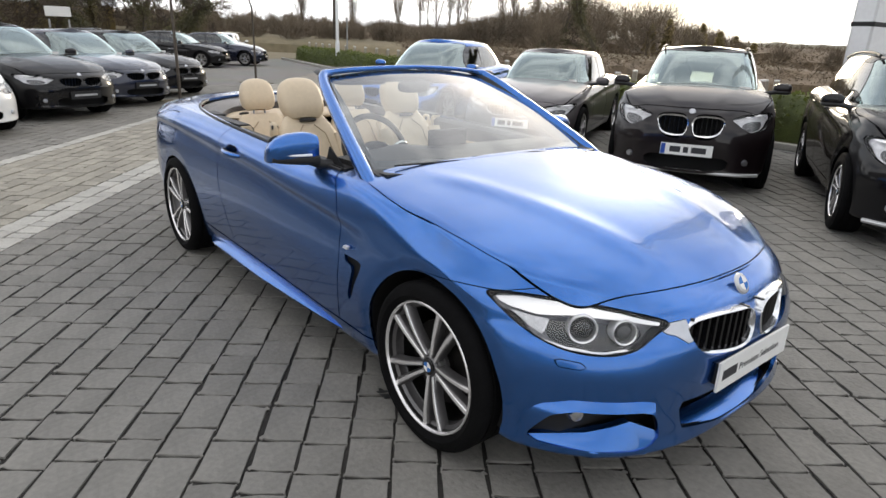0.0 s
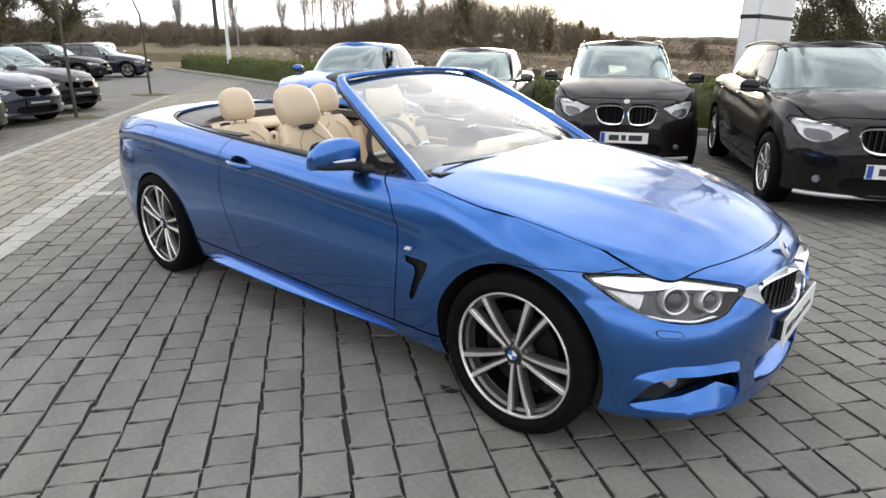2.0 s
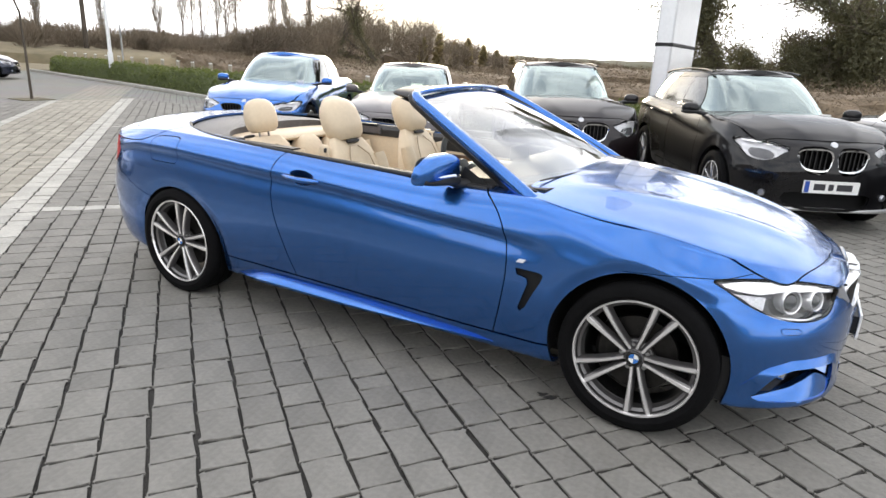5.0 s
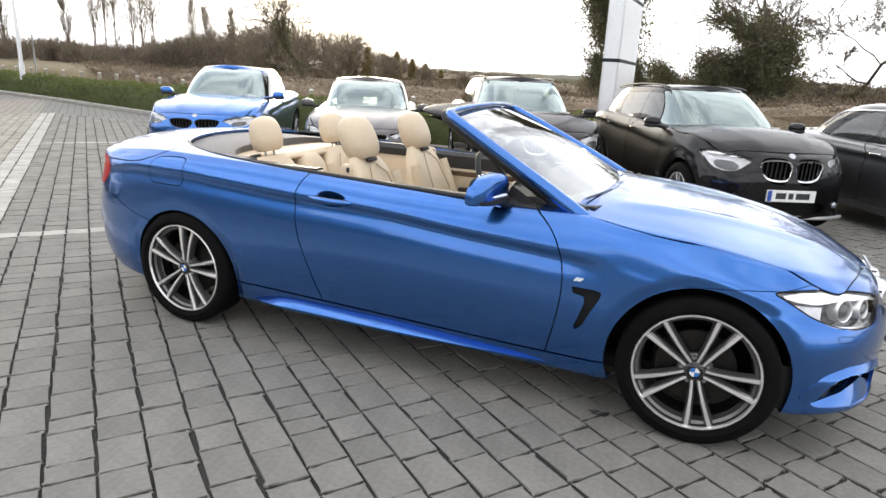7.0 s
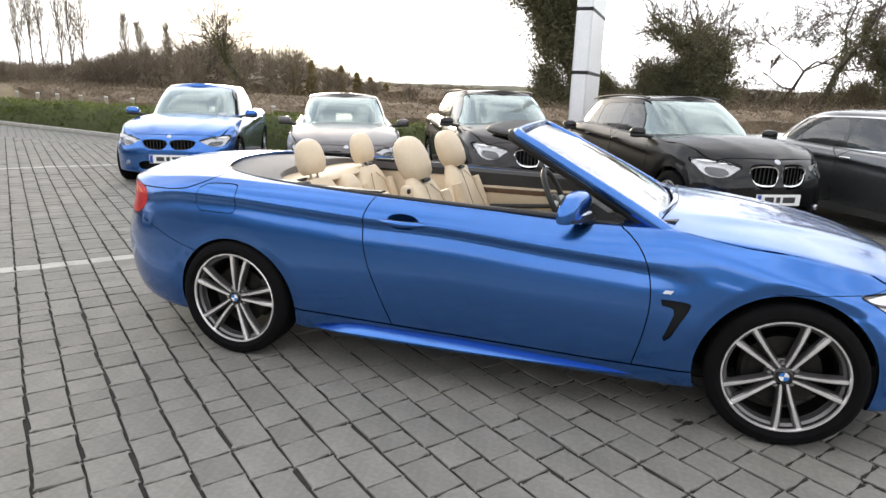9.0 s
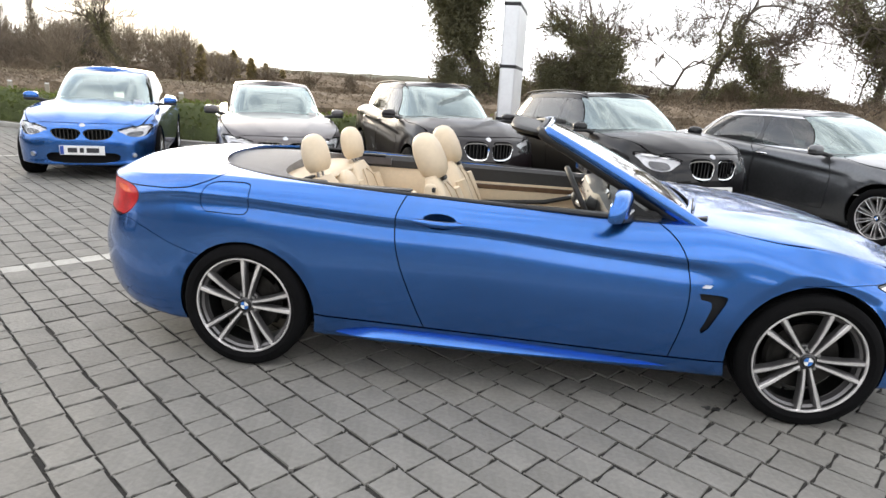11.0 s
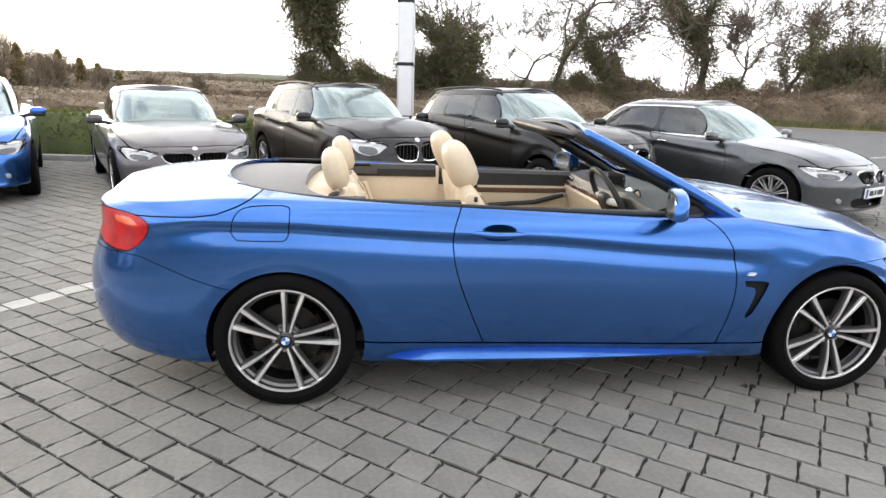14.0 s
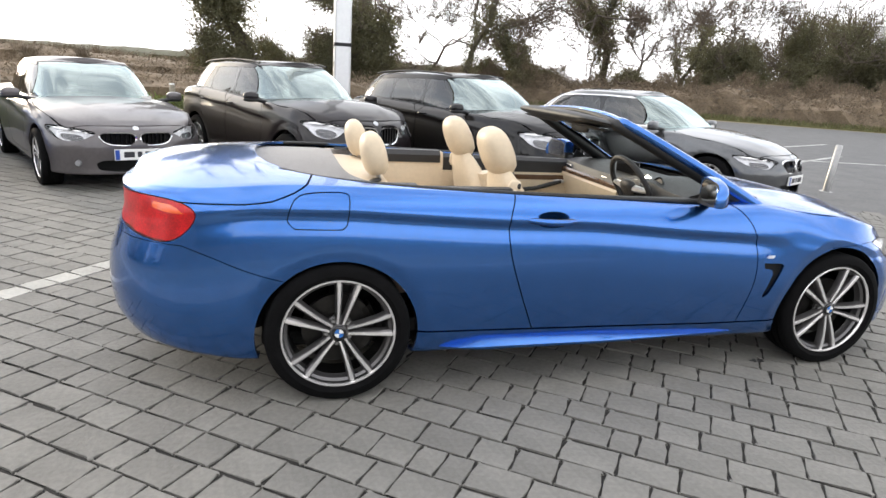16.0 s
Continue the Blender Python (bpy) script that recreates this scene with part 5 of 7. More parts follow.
def house_sheet(c):
    """Glasshouse of a closed car (right half)."""
    rows = []
    n1, n2 = 26, 26
    xm = .5 * (c["xw"] + c["xb"]) - .1
    arc = .32 if c.get("rails") else .58
    for t in np.linspace(0, 1, 13):
        e = t ** 1.05
        xf, xr = c["xw"] + (c["xa"] - c["xw"]) * e, c["xb"] + (c["xc"] - c["xb"]) * t ** 1.2
        w = c["wb"] + (c["wr"] - c["wb"]) * t ** 1.25
        a = np.linspace(0, np.pi / 2, n1, endpoint=False)
        b = np.linspace(0, np.pi / 2, n2)
        x = np.concatenate([xm + (xr - xm) * np.cos(a) ** (2 / 3.2), xm + (xf - xm) * np.sin(b) ** (2 / 3.2)])
        y = np.concatenate([np.sin(a) ** (2 / 4.5), np.abs(np.cos(b)) ** (2 / 4.5)]) * w
        drop = c.get("drop", 0.0) * smooth01(c["xm"], c["xb"], x)
        z = c["zb"] + (c["zr"] - .045 - c["zb"]) * ((1 - arc) * t + arc * math.sin(t * math.pi / 2)) - drop * t
        rows.append(np.stack([x, -y, z], 1))
    ed = rows[-1]
    for v in np.linspace(0, 1, 9)[1:]:
        rows.append(np.stack([ed[:, 0] * (1 - .05 * v) + .05 * v * c["xa"] * .5, ed[:, 1] * (1 - v), ed[:, 2] + .045 * (1 - (1 - v) ** 2.2)], 1))
    s = grid_sheet(np.array(rows))
    bad = np.linalg.norm(s.N, axis=1) < .3
    s.N[bad] = (0, 0, 1)
    s.N[np.abs(s.V[:, 1]) < 1e-4, 1] = 0
    return s


def parked_car(name, c, at, paint, label, plate_kind="white", group="cars parked in the yard"):
    car = thing(name, label, "car", at, group)
    kx, ky, kz = c["wb_x"] / 2.81, c["width"] / 1.816, c["kz"]
    up = c.get("lift", 0.0)
    gx, gz = c.get("grille", (1.0, 1.0))
    K2 = (KIDNEY - KIDNEY.mean(0)) * (gx, gz) + KIDNEY.mean(0) + ((gx - 1) * .165, .004)
    k0, k1 = K2[:, 1].min(), K2[:, 1].max()

    def sc(sh):
        v = sh.V * (kx, ky, kz)
        v[:, 2] += up * smooth01(.42, .68, sh.V[:, 2]) * smooth01(.75, 1.95, sh.V[:, 0])
        return Sheet(v, sh.N / np.array((kx, ky, kz)), sh.F)
    ax, R = c["wb_x"] / 2, c["R"]
    shell = sc(B.cut(front_view(K2))[1])
    for sx in (ax, -ax):
        fld = arch(sx, R + .005, R + .05)
        shell = shell.cut(fld)[1]
    dr = sc(p_dr).cut(arch(-ax, R + .005, R + .05))[1]
    whole(shell, "body", paint, car)
    whole(shell.pushed(-.03), "inner_shell", M_DARK, car, "", 0)
    whole(sc(p_hood), "bonnet", paint, car)
    for sh in (sc(p_df), dr):
        for d in (sh, sh.mirrored()):
            o = d.make("door", paint, car)
            v = sh.V[[i for q in sh.F for i in q]]
            hx = v[:, 0].min() + .13
            sg = -1 if d is sh else 1
            hz = .865 * kz
            mk("door_handle", *move(pillow(.085, .018, .014, 3, 3), pose(hx, sg * .882 * ky, hz)), M_CHROME if c.get("chrome") else paint, o)
    for d in (sc(p_head), sc(p_head).mirrored()):
        lamp = d.pushed(-.05).make("headlamp", M_LAMPB, car, "bright headlamp", 0)
        bar_ = sc(p_head.cut(along((1.69, -.832), HL_E, [(.03, .708), (.10, .716), (.25, .713), (.42, .690), (.55, .660), (.55, .652), (.42, .676), (.27, .696), (.10, .702)], lambda V: V[:, 0] > 1.5))[0].pushed(-.012))
        (bar_ if d.V[:, 1].mean() < 0 else bar_.mirrored()).make("light_bar", M_REFL, lamp, "", .008)
        bz = sc(p_head.cut(along((1.69, -.832), HL_E, chaikin([(.16, .655), (.30, .662), (.44, .645), (.47, .615), (.42, .596), (.34, .592), (.22, .606)], 1), lambda V: V[:, 0] > 1.5))[0].pushed(-.040))
        (bz if d.V[:, 1].mean() < 0 else bz.mirrored()).make("bezel", M_BEZEL, lamp, "", 0)
        d.make("lens", M_LENS, lamp, "", 0).visible_shadow = False
        sg = -1 if d.V[:, 1].mean() < 0 else 1
        for u, r in ((.22, .048), (.40, .042)):
            p = Vector(((1.69 + HL_E[0] * u) * kx - .035, sg * (.832 - HL_E[1] * u) * ky, .634 * kz + up * .8))
            mk("projector", *move(lathe([(r, .02), (r, -.02), (r * .8, -.024), (r * .5, -.012), (0, -.022)], 20), Matrix.Translation(p) @ Vector((.88, sg * .45, 0)).to_track_quat("-Y", "Z").to_matrix().to_4x4()), M_REFL, lamp)
            mk("projector_eye", *move(lathe([(r * .62, -.018), (r * .5, -.026), (r * .25, -.030), (0, -.031)], 16), Matrix.Translation(p) @ Vector((.88, sg * .45, 0)).to_track_quat("-Y", "Z").to_matrix().to_4x4()), M_GLOSSB, lamp)
    for d in (sc(p_tail), sc(p_tail).mirrored()):
        d.make("tail_lamp", M_RED, car, "", .02)
    # grilles
    for sg in (-1, 1):
        rings = []
        cc = K2.mean(0)
        for p in list(K2) + [K2[0]]:
            o = (p - cc) / np.linalg.norm(p - cc)
            a, b = p + o * .008, p - o * .008
            x = (1.45 + .70 * (1 - (abs(p[0]) / .87) ** 2.25) ** .5) + (.60 - p[1]) * .1
            rings.append([((x - .03) * kx, sg * a[0] * ky, a[1] * kz + up * .7), ((x + .030) * kx, sg * a[0] * ky, a[1] * kz + up * .7), ((x + .026) * kx, sg * b[0] * ky, b[1] * kz + up * .7), ((x - .04) * kx, sg * b[0] * ky, b[1] * kz + up * .7)])
        kid = mk("kidney_grille", *loft(rings, caps=False), M_GLOSSB if c.get("dark_grille") else M_CHROME, car, "black-framed kidney grille" if c.get("dark_grille") else "chrome-framed kidney grille")
        mk("grille_back", *plate([(sg * p[0] * ky, p[1] * kz + up * .7) for p in K2], 2.04 * kx, 2.06 * kx, 0), M_DARK, kid)
        for y in np.linspace(.07, .31, 6):
            x = 1.45 + .70 * (1 - (y / .87) ** 2.25) ** .5
            mk("grille_slat", *box((x - .045) * kx, (x - .008) * kx, sg * y * ky - .006, sg * y * ky + .006, (k0 + .012) * kz + up * .7, (k1 - .008) * kz + up * .7), M_GLOSSB, kid)
        fx = (1.45 + .73 * (1 - (.60 / .88) ** 3) ** .4) * kx
        mk("fog_lamp", *move(lathe([(0, -.022), (.028, -.02), (.034, .0), (.034, .03)], 18), look((fx - .008, sg * .60 * ky, .335 * kz), (fx + .6, sg * .95, .335 * kz)) @ Matrix.Rotation(radians(90), 4, "X")), M_SATIN, car)
    mk("bonnet_badge", *move(lathe([(0, -.006), (.030, -.005), (.036, .003)], 24), look((2.104 * kx, 0, .712 * kz + up), (2.3 * kx, 0, .84 * kz + up)) @ Matrix.Rotation(radians(90), 4, "X")), M_SATIN, car)
    mk("intake_back", *plate([(-.5, .39 * kz), (.5, .39 * kz), (.44, .20 * kz), (-.44, .20 * kz)], 1.98 * kx, 2.02 * kx, 0), M_DARK, car)
    # number plate as plain bars
    zp = c["plate_z"]
    px = 2.214 * kx
    hold = mk("number_plate", *plate([(-.265, zp - .06), (.265, zp - .06), (.265, zp + .06), (-.265, zp + .06)], px - .02, px, 0), M_PLATE if plate_kind == "white" else M_TRIM, car, "white number plate" if plate_kind == "white" else "dark dealer plate")
    if plate_kind == "white":
        mk("plate_band", *plate([(-.26, zp - .055), (-.215, zp - .055), (-.215, zp + .055), (-.26, zp + .055)], px, px + .002, 0), M_EUBLUE, hold)
        for y0, y1 in ((-.17, -.06), (-.03, .02), (.05, .20)):
            mk("plate_bar", *plate([(y0, zp - .03), (y1, zp - .03), (y1, zp + .032), (y0, zp + .032)], px, px + .002, 0), M_INK, hold)
    else:
        mk("plate_bar", *plate([(-.2, zp - .015), (.2, zp - .015), (.2, zp + .015), (-.2, zp + .015)], px, px + .002, 0), M_SILVER, hold)
    if c.get("skid"):
        path = [(2.0 * kx - .0 - .22 * (y / .8) ** 4, y, .235 * kz) for y in np.linspace(-.74, .74, 17)]
        mk("skid_strip", *tube(np.array(path) + (.16, 0, -.02), .020, 8), M_SILVER, car, "silver strip under the bumper")
    # glasshouse
    Hs = house_sheet(c)
    zb, zr = c["zb"], c["zr"]

    def lim(z, off):
        return c["xw"] + (c["xa"] - c["xw"]) * np.clip((z - zb) / (zr - zb), 0, 1) - off
    WS = [(-.3, zb + .012), (c["wb"] - .030, zb + .012), (c["wr"] - .018, zr - .085), (c["wr"] - .13, zr - .068), (-.3, zr - .062)]
    wsn, Hs = Hs.cut(lambda V: np.where(V[:, 0] > c["xa"] - .25, sd_poly(np.stack([np.abs(V[:, 1]), V[:, 2]], 1), WS), 1.0), .002)
    RW = [(-.3, zb + .10), (c["wb"] - .12, zb + .10), (c["wr"] - .10, zr - .12 - c.get("drop", 0)), (-.3, zr - .10 - c.get("drop", 0))]
    rwn, Hs = Hs.cut(lambda V: np.where(V[:, 0] < c["xc"] + .06, sd_poly(np.stack([np.abs(V[:, 1]), V[:, 2]], 1), RW), 1.0), .002)
    zt = zr - .115
    xfb, xft = lim(zb + .03, .13), lim(zt, .10)
    xb_ = c["xp"]
    W1 = rounded([(xfb, zb + .025), (xfb - .02, zb + .06), (xft, zt - .02), (xft - .05, zt), (xb_ + .03, zt + .008), (xb_ + .03, zb + .025)])
    xr2, xr3 = c["xq"]
    W2 = rounded([(xb_ - .03, zb + .025), (xb_ - .03, zt + .008), (xr3, zt - .012), (xr2, zb + .12), (xr2 + .03, zb + .035)])
    wins = [W1, W2]
    if c.get("third"):
        a0, a1 = c["third"]
        wins.append(rounded([(xr2 - .04, zb + .045), (xr2 - .04, zb + .11), (xr3 - .05, zt - .014), (a1, zt - .04), (a0, zb + .10), (a0 + .02, zb + .05)]))
    glass_bits = [wsn]
    for wp in wins:
        f = side(wp, -.2)
        g_, Hs = Hs.cut(f)
        for d in (g_, g_.mirrored()):
            d.pushed(-.004).make("side_window", M_TINT, car, "tinted side glass", 0)
    posts = [[(xb_ - .034, zb + .026), (xb_ - .034, zt + .007), (xb_ + .034, zt + .007), (xb_ + .034, zb + .026)]]
    if c.get("third"):
        posts.append([(xr2 - .045, zb + .046), (xr2 - .045, zb + .11), (xr3 - .055, zt - .015), (xr3 + .004, zt - .013), (xr2 + .004, zb + .12), (xr2 + .032, zb + .046)])
    fields = [side(w_, -.2) for w_ in list(wins) + posts]
    pil, Hs = Hs.cut(lambda V: np.min([f_(V) for f_ in fields], 0))
    for pc in pil.islands():
        for d in (pc, pc.mirrored()):
            d.pushed(-.002).make("window_pillar", M_GLOSSB, car, "gloss black window pillar", 0)
    if c.get("chrome"):
        rimm, Hs = Hs.cut(lambda V: np.min([f_(V) for f_ in fields], 0) - .018)
        for d in (rimm.pushed(.004), rimm.mirrored().pushed(.004)):
            d.make("window_trim", M_REFL, car, "bright window trim", .01)
    whole(Hs, "roof", paint, car, "", .03)
    whole(wsn.pushed(-.004), "windscreen", M_WSG, car, "", 0)
    whole(rwn.pushed(-.004), "rear_window", M_PRIVACY, car, "", 0)
    # cabin silhouettes
    mk("cabin_floor", *box(c["xb"] + .3, c["xw"] - .2, -.62, .62, zb - .28, zb - .22), M_DASH, car)
    mk("dashboard", *move(pillow(.20, .62, .09, 4, 3), pose(c["xw"] - .30, 0, zb - .03)), M_DASH, car)
    for sg in (-1, 1):
        for x in (c["xp"] + .05, c["xp"] - .85):
            st = mk("seat", *move(pillow(.07, .22, .30, 3, 3), pose(x, sg * .36, zb - .02, 0, -16, 0)), M_DASH, car)
            mk("headrest", *move(pillow(.045, .12, .09, 3, 3), pose(x - .11, sg * .36, zb + .30, 0, -12, 0)), M_DASH, st)
        mir = mk("door_mirror", *move(pillow(.062, .10, .062, 3, 2.6), pose(c["xw"] - .33, sg * (c["width"] / 2 + .045), zb + .055)), paint, car)
        mk("mirror_arm", *tube([(c["xw"] - .28, sg * (c["wb"] - .02), zb - .02), (c["xw"] - .30, sg * (c["width"] / 2 + .0), zb + .02)], .026, 8), M_TRIM, mir)
        mk("mirror_base", *move(pillow(.063, .10, .03, 3, 2.6), pose(c["xw"] - .33, sg * (c["width"] / 2 + .045), zb + .015)), M_TRIM, mir)
        if c.get("rails"):
            xs_ = np.linspace(c["xa"] - .12, c["xc"] + .12, 11)
            mk("roof_rail", *tube([(x, sg * (c["wr"] - .04), zr - .040 - c.get("drop", 0) * float(smooth01(c["xm"], c["xb"], x)) + .034 * math.sin(math.pi * (i / 10)) ** .4) for i, x in enumerate(xs_)], .014, 8), M_TRIM, car, "black roof rail")
    mk("screen_paper", *plate([(.46, zb + .022), (.59, zb + .022), (.585, zb + .062), (.46, zb + .062)], c["xw"] - .125, c["xw"] - .122, 0), M_SCREENW, car, "white card behind the glass")
    mk("inner_mirror", *move(pillow(.02, .10, .03, 3, 3), pose(c["xa"] + .02, 0, zr - .14)), M_TRIM, car)
    mk("underbody", *box(-2.1 * kx, 1.9 * kx, -.70, .70, .19 * kz, .28 * kz, .02), M_DARK, car)
    w0 = make_wheel(car, pose(ax, -.775 * ky, R), c.get("phase", 20), c.get("wheel", "double"), R, c.get("rim", .235))
    copy_thing(w0, pose(-ax, -.775 * ky, R, 0, 25, 0))
    copy_thing(w0, pose(ax, .775 * ky, R, 0, 0, 180))
    copy_thing(w0, pose(-ax, .775 * ky, R, 0, 0, 180))
    return car


M_BEZEL = mat("smoked_bezel", (0.10, 0.10, 0.105), 0.25, 0.5, vary=0.3, scale=25)
M_WSG = glass("windscreen_glass", (0.62, 0.74, 0.72), 0.22, rough=.06, gain=1.5, tint=(.84, .97, .96))
SALOON = dict(wb_x=2.81, width=1.811, kz=.985, R=.322, zb=.93, zr=1.43, xw=.92, xa=.10, xc=-1.12, xb=-1.80, xm=-.6, drop=.06, wb=.735, wr=.56, xp=-.38, xq=(-1.12, -.98), third=(-1.36, -1.16), plate_z=.425, grille=(1.12, .98))
FIVE = dict(wb_x=2.968, width=1.86, kz=1.01, R=.335, zb=.955, zr=1.464, xw=.98, xa=.12, xc=-1.20, xb=-1.92, xm=-.6, drop=.06, wb=.755, wr=.57, xp=-.40, xq=(-1.15, -1.02), third=(-1.50, -1.25), plate_z=.425, chrome=1, wheel="multi", rim=.245, grille=(1.0, 1.15))
GTC = dict(wb_x=2.92, width=1.828, kz=1.03, R=.335, zb=.98, zr=1.508, xw=.98, xa=.10, xc=-1.25, xb=-2.10, xm=-.7, drop=.08, wb=.745, wr=.565, xp=-.42, xq=(-1.2, -1.05), third=(-1.62, -1.3), plate_z=.415, rim=.25, grille=(1.05, .95), dark_grille=1)
SUV = dict(wb_x=2.76, width=1.798, kz=1.11, R=.345, zb=1.035, zr=1.55, xw=.98, xa=.20, xc=-1.84, xb=-2.27, xm=-.6, drop=.05, wb=.74, wr=.575, xp=-.34, xq=(-1.10, -1.06), third=(-1.86, -1.58), plate_z=.475, rails=1, skid=1, rim=.235, lift=.085, grille=(.98, 1.28))
TH = -61.0
HV = np.array((math.cos(radians(TH)), math.sin(radians(TH))))


def nose_at(x, y, c, th=TH):
    h = np.array((math.cos(radians(th)), math.sin(radians(th))))
    p = np.array((x, y)) - h * 2.19 * c["wb_x"] / 2.81
    return pose(p[0], p[1], -.004, 0, 0, th)


parked_car("estate_suv", SUV, nose_at(2.2, 3.75, SUV, -62.5), M_BLACKP, "glossy black compact SUV with silver skid strip, parked")
parked_car("estate_suv", SUV, nose_at(-.45, 4.1, SUV, -62), M_BROWNP, "dark brown compact SUV with roof rails, parked")
parked_car("saloon_car", FIVE, nose_at(5.14, 3.34, FIVE), M_GREYP, "dark grey executive saloon with chrome window trim")
parked_car("saloon_car", SALOON, nose_at(-3.18, 4.15, SALOON, -63), M_TAUPEP, "taupe grey compact saloon parked nose out")
parked_car("hatchback_car", GTC, nose_at(-5.86, 3.76, GTC, -64), M_BLUE, "bright blue fastback car parked nose out")


def recoloured(src, m, swaps, label):
    car = copy_thing(src, m)
    for o in car.children_recursive:
        if o.type == "MESH" and o.data.materials and o.data.materials[0] in swaps:
            o.data = o.data.copy()
            o.data.materials[0] = swaps[o.data.materials[0]]
    return tagged(car, label)


TL = 25.0
LOT = dict(SALOON, dark_grille=1)
lot = parked_car("saloon_car", LOT, nose_at(-10.55, 1.3, SALOON, TL), M_NAVYP, "dark navy saloon in the far row", "dark", "cars in the far row")
parked_car("hatchback_car", GTC, nose_at(-8.9, -.1, GTC, TL), M_BLACKP, "black fastback car in the far row", "dark", "cars in the far row")
recoloured(lot, nose_at(-12.3, 2.7, SALOON, TL), {M_NAVYP: M_BLACKP}, "black saloon at the end of the far row")
recoloured(lot, nose_at(-7.2, -1.75, SALOON, TL), {M_NAVYP: M_WHITEP}, "white saloon in the far row")
for x, y, th, col, lab in ((-27.5, 9.0, 52, M_NAVYP, "dark blue saloon parked by the hedge"), (-26.0, 6.6, 48, M_BLACKP, "black saloon parked across the end of the yard"), (-29.5, 4.2, 45, M_BROWNP, "dark red-brown saloon parked beside a black one"), (-33.0, 11.5, 150, M_WHITEP, "white car at the far end of the yard")):
    recoloured(lot, pose(x, y, -.004, 0, 0, th), {M_NAVYP: col}, lab)

# ---- planting, posts and the far side ----
def leaf_cloud(points, size, rng_, flat=0.0, aspect=.55):
    """Small folded leaf quads at the given points, turned at random."""
    P = np.asarray(points, float)
    n = len(P)
    a = rng_.normal(size=(n, 3))
    a /= np.linalg.norm(a, axis=1)[:, None]
    b = np.cross(a, rng_.normal(size=(n, 3)))
    b /= np.linalg.norm(b, axis=1)[:, None] + 1e-9
    s = (size * rng_.uniform(.6, 1.4, n))[:, None]
    V = np.stack([P - a * s, P - b * s * aspect, P + a * s, P + b * s * aspect], 1).reshape(-1, 3)
    F = [(4 * i, 4 * i + 1, 4 * i + 2, 4 * i + 3) for i in range(n)]
    return V, F


def sticks(points, length, width, rng_):
    """Thin flat upright sticks, each leaning its own way."""
    P = np.asarray(points, float)
    n = len(P)
    d = np.column_stack([rng_.normal(size=(n, 2)) * .38, np.ones(n)]) * (length * rng_.uniform(.5, 1.4, (n, 1)))
    a = rng_.uniform(0, np.pi, n)
    w = np.column_stack([np.cos(a), np.sin(a), np.zeros(n)]) * width
    V = np.stack([P - w, P + w, P + d + w * .3, P + d - w * .3], 1).reshape(-1, 3)
    return V, [(4 * i, 4 * i + 1, 4 * i + 2, 4 * i + 3) for i in range(n)]


def bank(path, w, h, rng_, seg=.5, rough=.18, m=11):
    """An uneven rounded bank along a path, closed at the ends."""
    P = np.asarray(path, float)
    d = np.concatenate([[0], np.cumsum(np.hypot(*np.diff(P, axis=0).T))])
    t = np.arange(0, d[-1], seg)
    x, y = np.interp(t, d, P[:, 0]), np.interp(t, d, P[:, 1])
    T = np.gradient(np.stack([x, y], 1), axis=0)
    T /= np.linalg.norm(T, axis=1)[:, None]
    hh = np.interp(t, np.linspace(0, d[-1], len(h)), h) if np.ndim(h) else np.full(len(t), h)
    rings = []
    for i in range(len(t)):
        g = np.linspace(0, np.pi, m)
        e = .35 if i in (0, len(t) - 1) else 1
        k = 1 + rough * np.array([noise.noise((x[i] * .7 + math.cos(a), y[i] * .7, math.sin(a) * 2)) for a in g])
        cx, sz = np.cos(g) * w / 2 * k * e, np.abs(np.sin(g)) ** .6 * hh[i] * k * e
        rings.append(np.stack([x[i] - T[i][1] * cx, y[i] + T[i][0] * cx, sz - .03], 1))
    return loft(rings, caps=False, closed=False), np.array(rings)


def surface_points(rings, n, rng_, out=.05, top=0.0):
    r, m = rings.shape[:2]
    i, j = rng_.integers(0, r - 1, n), rng_.integers(0, m - 1, n)
    u, v = rng_.uniform(size=(n, 1)), rng_.uniform(size=(n, 1))
    p = rings[i, j] * (1 - u) * (1 - v) + rings[i + 1, j] * u * (1 - v) + rings[i, j + 1] * (1 - u) * v + rings[i + 1, j + 1] * u * v
    return p + rng_.normal(size=(n, 3)) * out


def twigs(starts, ends, r0, r1):
    """Thin three-sided sticks."""
    A, Bq = np.asarray(starts, float), np.asarray(ends, float)
    n = len(A)
    T = Bq - A
    T /= np.linalg.norm(T, axis=1)[:, None] + 1e-9
    s = np.cross(T, np.where(np.abs(T[:, 2:3]) < .9, (0, 0, 1.0), (1.0, 0, 0)))
    s /= np.linalg.norm(s, axis=1)[:, None] + 1e-9
    u = np.cross(s, T)
    R0, R1 = (np.broadcast_to(np.asarray(q, float).reshape(-1, 1), (n, 1)) for q in (r0, r1))
    V = []
    for k in range(3):
        g = 2 * np.pi * k / 3
        o = s * math.cos(g) + u * math.sin(g)
        V += [A + o * R0, Bq + o * R1]
    V = np.stack(V, 1).reshape(-1, 3)
    F = []
    for i in range(n):
        k = 6 * i
        F += [(k, k + 2, k + 3, k + 1), (k + 2, k + 4, k + 5, k + 3), (k + 4, k, k + 1, k + 5)]
    return V, F


